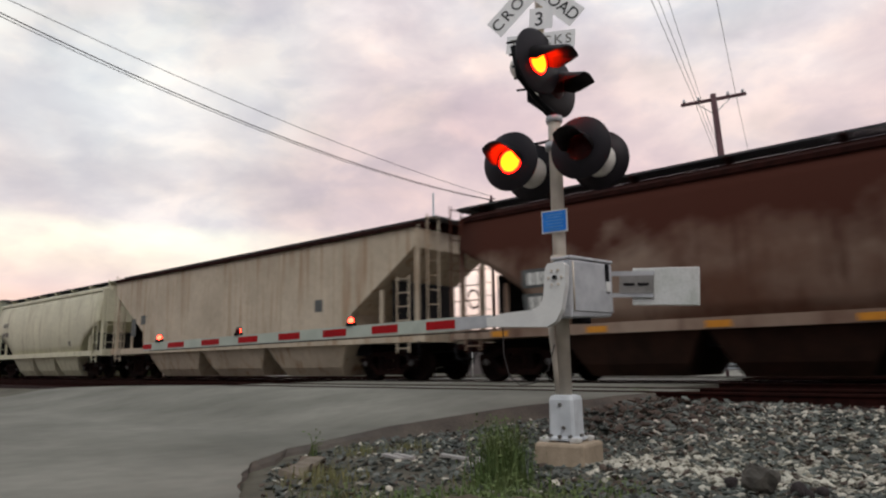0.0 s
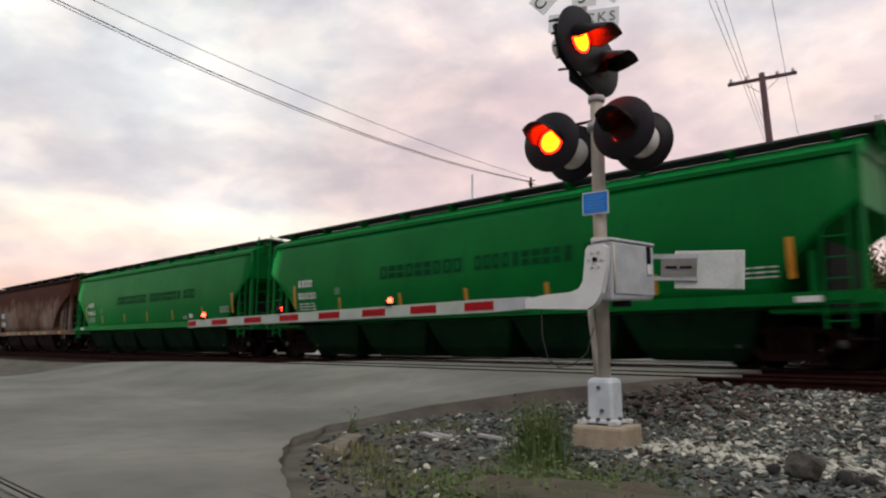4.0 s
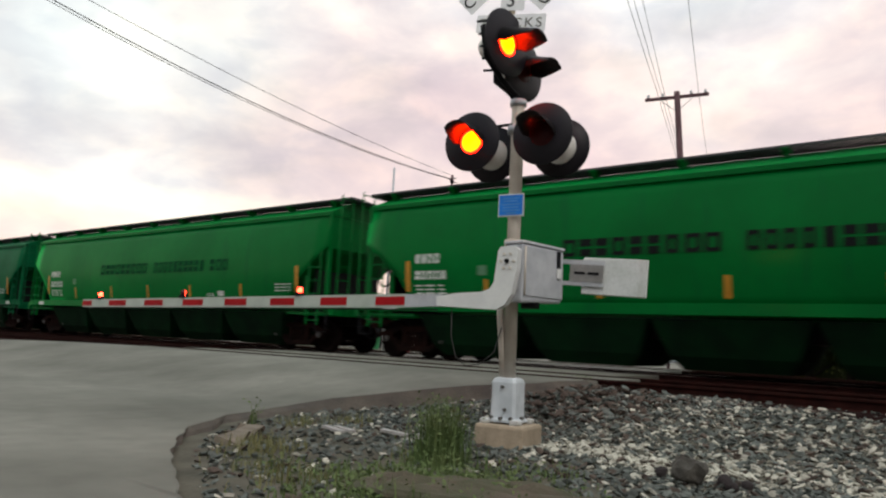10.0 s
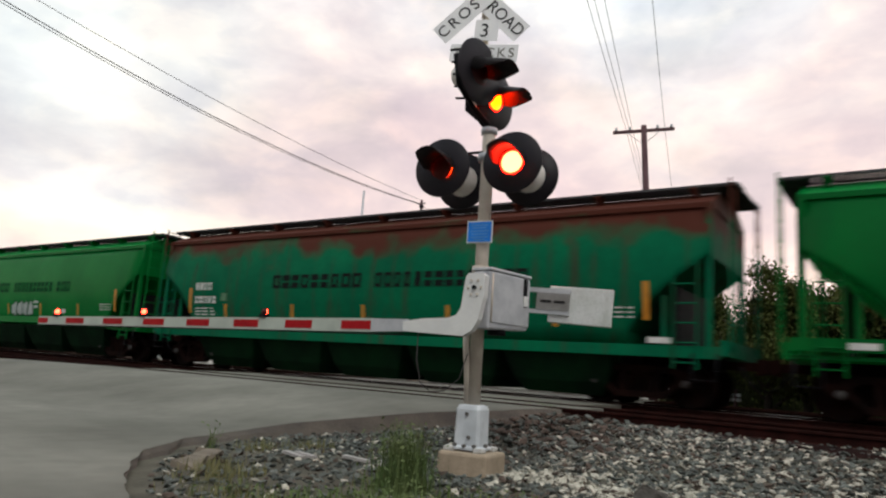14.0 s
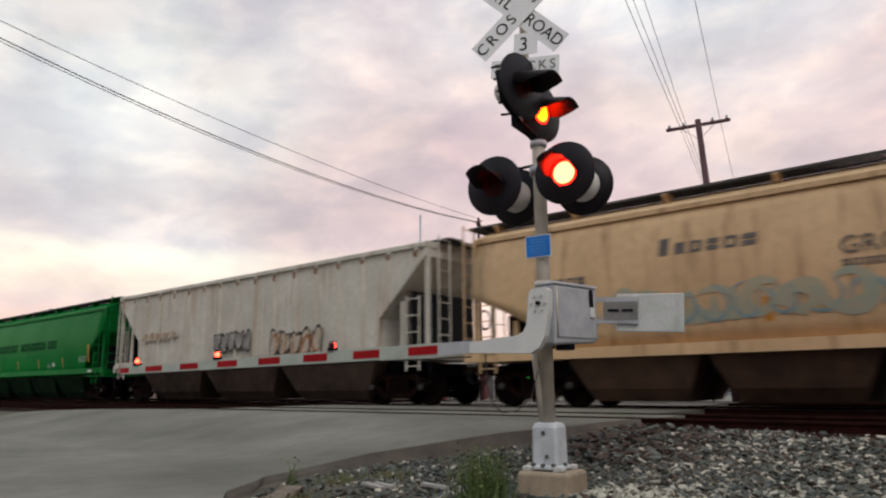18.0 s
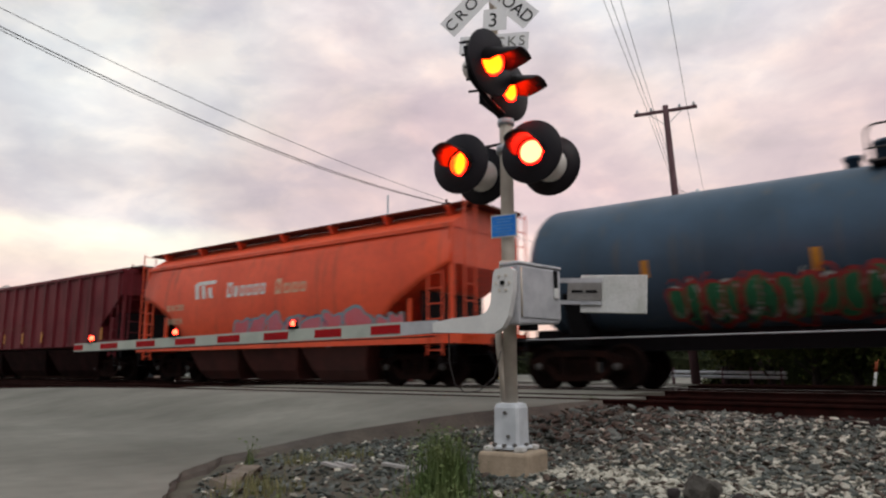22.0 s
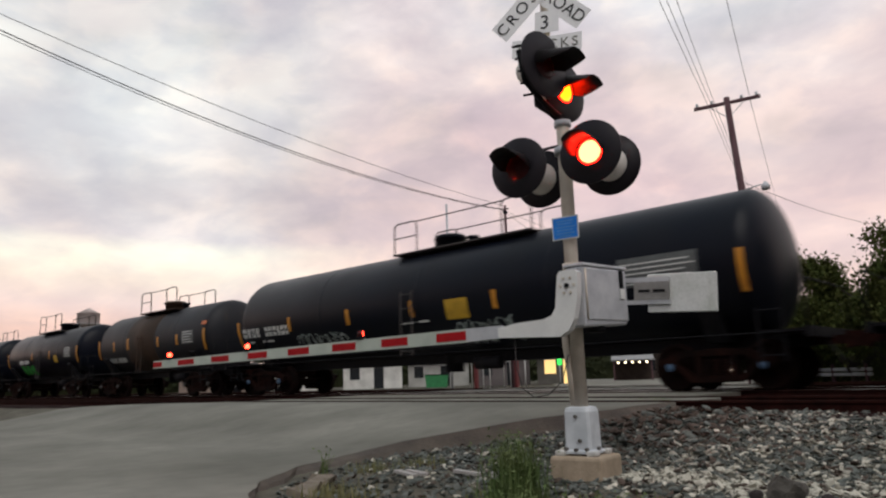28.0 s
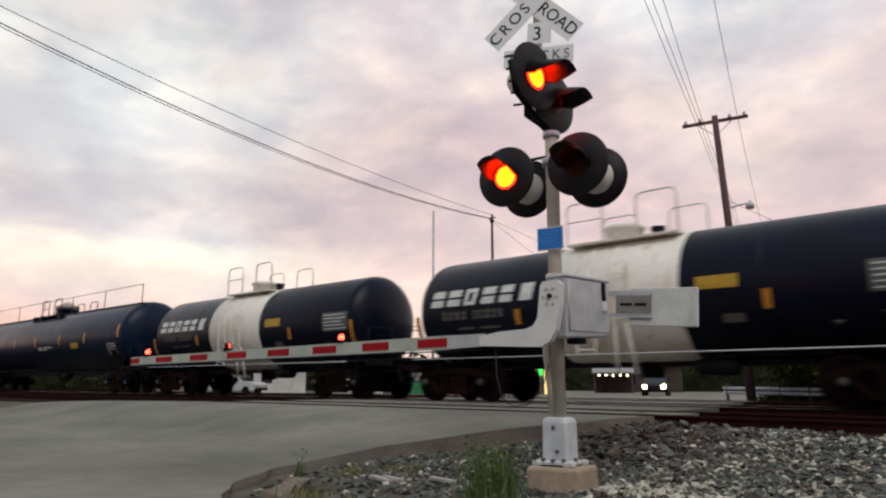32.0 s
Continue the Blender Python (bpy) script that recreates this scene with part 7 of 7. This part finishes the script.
def build_stones():
    rnd = random.Random(5)
    protos = [stone_mesh(k) for k in range(12)]
    verts = [[v.co.copy() for v in me.vertices] for me in protos]
    faces = [[tuple(p.vertices) for p in me.polygons] for me in protos]
    bins = {0: ([], []), 1: ([], []), 2: ([], [])}
    for k in range(84000):
        x, y = rnd.uniform(-3.0, 9.0), rnd.uniform(-4.3, 3.9)
        if on_road(x, y):
            continue
        d = math.hypot(x - EYE[0], y - EYE[1])
        if y > 3.7 - 0.52 * max(0.0, x - 1.0) + 0.25 * noise.noise((x * 1.5, y * 1.5, 4)) and rnd.random() > 0.12:
            continue
        if d < 1.5 or (math.hypot(x, y) < 0.33):
            continue
        # fewer stones in the earthy, weedy strip near the road
        dense = 0.22 + 0.78 * smooth(-1.5, 0.1, y + 0.25 * x)
        if rnd.random() > dense:
            continue
        pale = math.exp(-((y - 0.12 - 0.1 * math.sin(3 * x)) / 0.45) ** 2) * smooth(0.2, 0.5, x) * (1 - 0.6 * smooth(1.8, 3.6, x))
        r = rnd.random()
        light = 0.08 + 0.17 * smooth(0.0, 0.6, x) * smooth(-0.4, 0.1, y) + 0.60 * pale
        c = 1 if r < light else (2 if r < light + 0.15 else 0)
        s = rnd.choice((0.008, 0.009, 0.011, 0.013, 0.016, 0.019, 0.023, 0.028, 0.036))
        p = rnd.randrange(12)
        a, tilt = rnd.uniform(0, 6.28), rnd.uniform(-0.6, 0.6)
        rot = Euler((tilt, rnd.uniform(-0.6, 0.6), a)).to_matrix() * s
        z = height(x, y) + 0.03 * noise.noise((x * 0.9, y * 0.9, 0)) + s * rnd.uniform(0.1, 0.7)
        vs, fs = bins[c]
        o = len(vs)
        vs.extend([tuple(rot @ v + Vector((x, y, z))) for v in verts[p]])
        fs.extend([tuple(i + o for i in f) for f in faces[p]])
    # larger rubble where the asphalt breaks off beside the mast
    for k in range(420):
        x, y = rnd.uniform(-1.0, 0.75), rnd.uniform(1.3, 3.5)
        if on_road(x + 0.1, y) or rnd.random() < 0.5 * smooth(0.2, 0.8, x):
            continue
        s, p, c = rnd.uniform(0.022, 0.062), rnd.randrange(12), rnd.choice((0, 2, 2))
        rot = Euler((rnd.uniform(-0.6, 0.6), rnd.uniform(-0.6, 0.6), rnd.uniform(0, 6.28))).to_matrix() * s
        z = height(x, y) + 0.06 * smooth(0.7, -0.6, x) + s * rnd.uniform(0.1, 0.6)
        vs, fs = bins[c]
        o = len(vs)
        vs.extend([tuple(rot @ v + Vector((x, y, z))) for v in verts[p]])
        fs.extend([tuple(i + o for i in f) for f in faces[p]])
    for c, (vs, fs) in bins.items():
        me = bpy.data.meshes.new("ballast_stones")
        me.from_pydata(vs, [], fs)
        ob = mesh_part("ballast_stones", me, STONE[c])
        tagged(ob, ("blue-grey crushed ballast stones", "pale crushed limestone pieces", "brown crushed stones")[c] + " scattered beside the track", "ballast", kind="stuff")


build_stones()


def build_litter():
    rk = thing("rock", "large rough brown-grey rock lying on the ballast", "rock", pose(1.95, -0.72, 0.05))
    bm = bmesh.new()
    bmesh.ops.create_icosphere(bm, subdivisions=3, radius=0.12)
    for v in bm.verts:
        v.co.z *= 0.8
    jitter(bm, 0.05, 6, 2)
    jitter(bm, 0.03, 15, 4)
    part("stone", bm, mat("brown_grey_rock", (0.10, 0.09, 0.075), (0.05, 0.045, 0.038), scale=9, rough=0.95, bump=0.8), rk, m=pose(0, 0, 0.07))
    for n, (x, y, s) in enumerate(((1.66, -0.46, 0.055), (2.14, -0.52, 0.055), (2.27, -0.47, 0.042), (2.22, -0.60, 0.036))):
        bm = bmesh.new()
        bmesh.ops.create_icosphere(bm, subdivisions=2, radius=s)
        jitter(bm, s * 0.5, 9, n)
        ob = part("dark_clod", bm, mat("dark_clod", (0.03, 0.022, 0.022), scale=12, rough=0.95, bump=0.6), m=pose(x, y, height(x, y) + s * 0.75))
        tagged(ob, "dark clod of tarry earth beside the rock", "clod", "dark clods")
    rnd = random.Random(9)
    # weeds
    blade = mat("weed_green", (0.075, 0.130, 0.032), (0.12, 0.155, 0.05), scale=4, rough=0.8, bump=0.0)
    dry = mat("dry_grass", (0.20, 0.18, 0.075), (0.12, 0.13, 0.05), scale=4, rough=0.85, bump=0.0)

    def clump(name, cx, cy, n, h, w, tone, label):
        bm = bmesh.new()
        for k in range(n):
            x, y = cx + rnd.gauss(0, w), cy + rnd.gauss(0, w)
            z = height(x, y) - 0.01
            hh, a, lean = h * rnd.uniform(0.4, 1.0), rnd.uniform(0, 6.28), rnd.uniform(0.05, 0.45)
            s = rnd.uniform(0.004, 0.008)
            d = Vector((math.cos(a), math.sin(a), 0))
            side = Vector((-d.y, d.x, 0)) * s
            prev = None
            for q in range(5):
                t = q / 4
                c = Vector((x, y, z)) + d * lean * hh * t * t + Vector((0, 0, hh * t * (1 - 0.25 * lean * t)))
                row = [bm.verts.new(c - side * (1.05 - t)), bm.verts.new(c + side * (1.05 - t))]
                if prev:
                    bm.faces.new((prev[0], prev[1], row[1], row[0]))
                prev = row
                if tone is blade and q and rnd.random() < 0.22:
                    l = Vector((rnd.gauss(0, 1), rnd.gauss(0, 1), rnd.uniform(0, 0.8))).normalized() * rnd.uniform(0.02, 0.05)
                    o = l.orthogonal().normalized() * 0.008
                    bm.faces.new([bm.verts.new(c), bm.verts.new(c + l * 0.5 + o), bm.verts.new(c + l), bm.verts.new(c + l * 0.5 - o)])
        tagged(part(name, bm, tone), label, "weeds", "weeds by the road", "stuff")

    clump("weed_clump", 0.26, -1.38, 560, 0.58, 0.095, blade, "tall green weed clump growing in gravel")
    clump("weed_clump", 0.45, -1.65, 120, 0.22, 0.16, blade, "low green weeds in gravel")
    clump("weed_clump", 0.95, -1.6, 60, 0.12, 0.2, blade, "low green weeds in gravel")
    clump("weed_clump", 0.75, -2.45, 200, 0.16, 0.26, blade, "low green weeds in gravel")
    for x, y, n in ((0.3, -2.3, 200), (0.6, -3.0, 160), (0.75, -1.95, 170), (1.2, -1.9, 120), (-0.2, -2.6, 90)):
        clump("weed_clump", x, y, n, 0.12, 0.17, blade, "low green weeds in gravel")
    for x, y, n in ((1.1, -2.1, 260), (1.55, -1.95, 200), (0.65, -2.0, 220), (1.45, -2.35, 160), (0.95, -1.25, 150)):
        clump("weed_clump", x, y, n, 0.10, 0.20, blade, "low green weeds over damp earth")
    for x, y in ((-1.25, -1.95), (-0.8, -2.3), (-0.3, -2.6), (-2.0, -0.75), (-1.9, -0.2), (0.0, -1.2), (-0.9, -2.0), (0.1, -2.7)):
        clump("dry_grass", x, y, 110, 0.16, 0.13, dry, "dry straw-coloured grass tuft")
    clump("weed_clump", -1.25, 4.15, 170, 0.20, 0.15, blade, "small weeds between the rails")
    clump("weed_clump", -2.25, -1.2, 16, 0.3, 0.03, blade, "thin weed at the asphalt edge")
    # broken wood pieces
    for n, (x, y, l, a) in enumerate(((-1.42, -0.90, 0.30, -8), (-1.36, -0.80, 0.22, 4), (-0.92, -0.56, 0.30, 6), (-0.42, -0.72, 0.22, -14), (-0.60, -0.50, 0.16, 20))):
        bm = box(-l / 2, l / 2, -0.035, 0.035, 0, 0.025)
        jitter(bm, 0.012, 6, n)
        tagged(part("wood_scrap", bm, mat("grey_split_wood", (0.42, 0.40, 0.38), (0.26, 0.245, 0.23), scale=8, rough=0.9, stretch=(1, 6, 6)), m=pose(x, y, height(x, y) + 0.03, 0, 4, a)), "grey splintered piece of wood on gravel", "wood scrap", "wood scraps")

    bm = bmesh.new()
    bmesh.ops.create_uvsphere(bm, u_segments=24, v_segments=12, radius=1.0)
    for v in bm.verts:
        v.co = Vector((v.co.x * 0.85, v.co.y * 0.36, v.co.z * 0.06))
    jitter(bm, 0.06, 6, 3)
    tagged(part("earth_mound", bm, mat("dark_damp_earth", (0.085, 0.066, 0.046), (0.05, 0.055, 0.026), scale=5, rough=0.95, bump=0.7), m=pose(1.1, -2.2, 0.03, 0, 0, 22)), "low mound of dark earth with moss and weeds", "earth mound")
    bm = box(-0.5, 0.5, -0.10, 0.10, -0.04, 0.025)
    bmesh.ops.subdivide_edges(bm, edges=bm.edges[:], cuts=4)
    jitter(bm, 0.06, 5, 8)
    tagged(part("kerb_fragment", bm, mat("dirty_concrete", (0.20, 0.165, 0.125), (0.12, 0.10, 0.075), scale=6, rough=0.95, bump=0.6), m=pose(-1.72, -1.72, 0.03, 0, 0, 128)), "broken pale concrete edge along the asphalt", "concrete edge")


build_litter()


# ---------------------------------------------------------------- what moves
def motions():
    at = lambda x0, t: pose(x0 - SPEED * t, TRACK_Y, RAIL_Z)
    for car, x0 in CARS:
        walk(car, [(0.0, at(x0, 0.0)), (16.0, at(x0, 16.0)), (32.2, at(x0, 32.2))])
    starts = {car.name: x0 for car, x0 in CARS}
    for ws, car, dx in WHEELS:
        # a wheelset is keyed while its car rolls past, frame by frame
        x0 = starts[car.name]
        a, b = max(0.0, (x0 - 14.0) / SPEED), min(32.2, (x0 + 42.0) / SPEED)
        fa, fb = int(a * FPS), int(b * FPS)
        base = pose(dx, 0, WHEEL_R)
        spin = lambda f: base @ pose(0, 0, 0, 0, -math.degrees(SPEED * f / FPS / WHEEL_R), 0)
        rows = [(f / FPS, spin(f)) for f in range(fa, fb + 1)]
        if fa > 0:
            rows.insert(0, (0.0, spin(fa)))
        if fb / FPS < 32.0:
            rows.append((32.2, spin(fb)))
        walk(ws, rows)
    # the far car waits, then rolls along the road beyond the tracks
    rows = []
    for t, az, d in ((0.0, -13.0, 78.0), (21.5, -13.2, 78.0), (25.5, -19.4, 69.0), (26.5, -20.1, 66.0), (28.0, -21.0, 61.0), (29.5, -22.1, 56.5), (31.0, -23.5, 54.0), (32.2, -24.5, 52.5)):
        q = from_eye(az, d)
        e = from_eye(az, 0.0)
        facing = math.degrees(math.atan2(e.y - q.y, e.x - q.x)) - 4
        rows.append((t, pose(q.x, q.y, 0.08, 0, 0, facing - (60 if t < 22 else 15 if t < 26 else 0))))
    walk(DRIVER, rows)
    for ob, rows in MOVERS:
        walk(ob, rows)


motions()
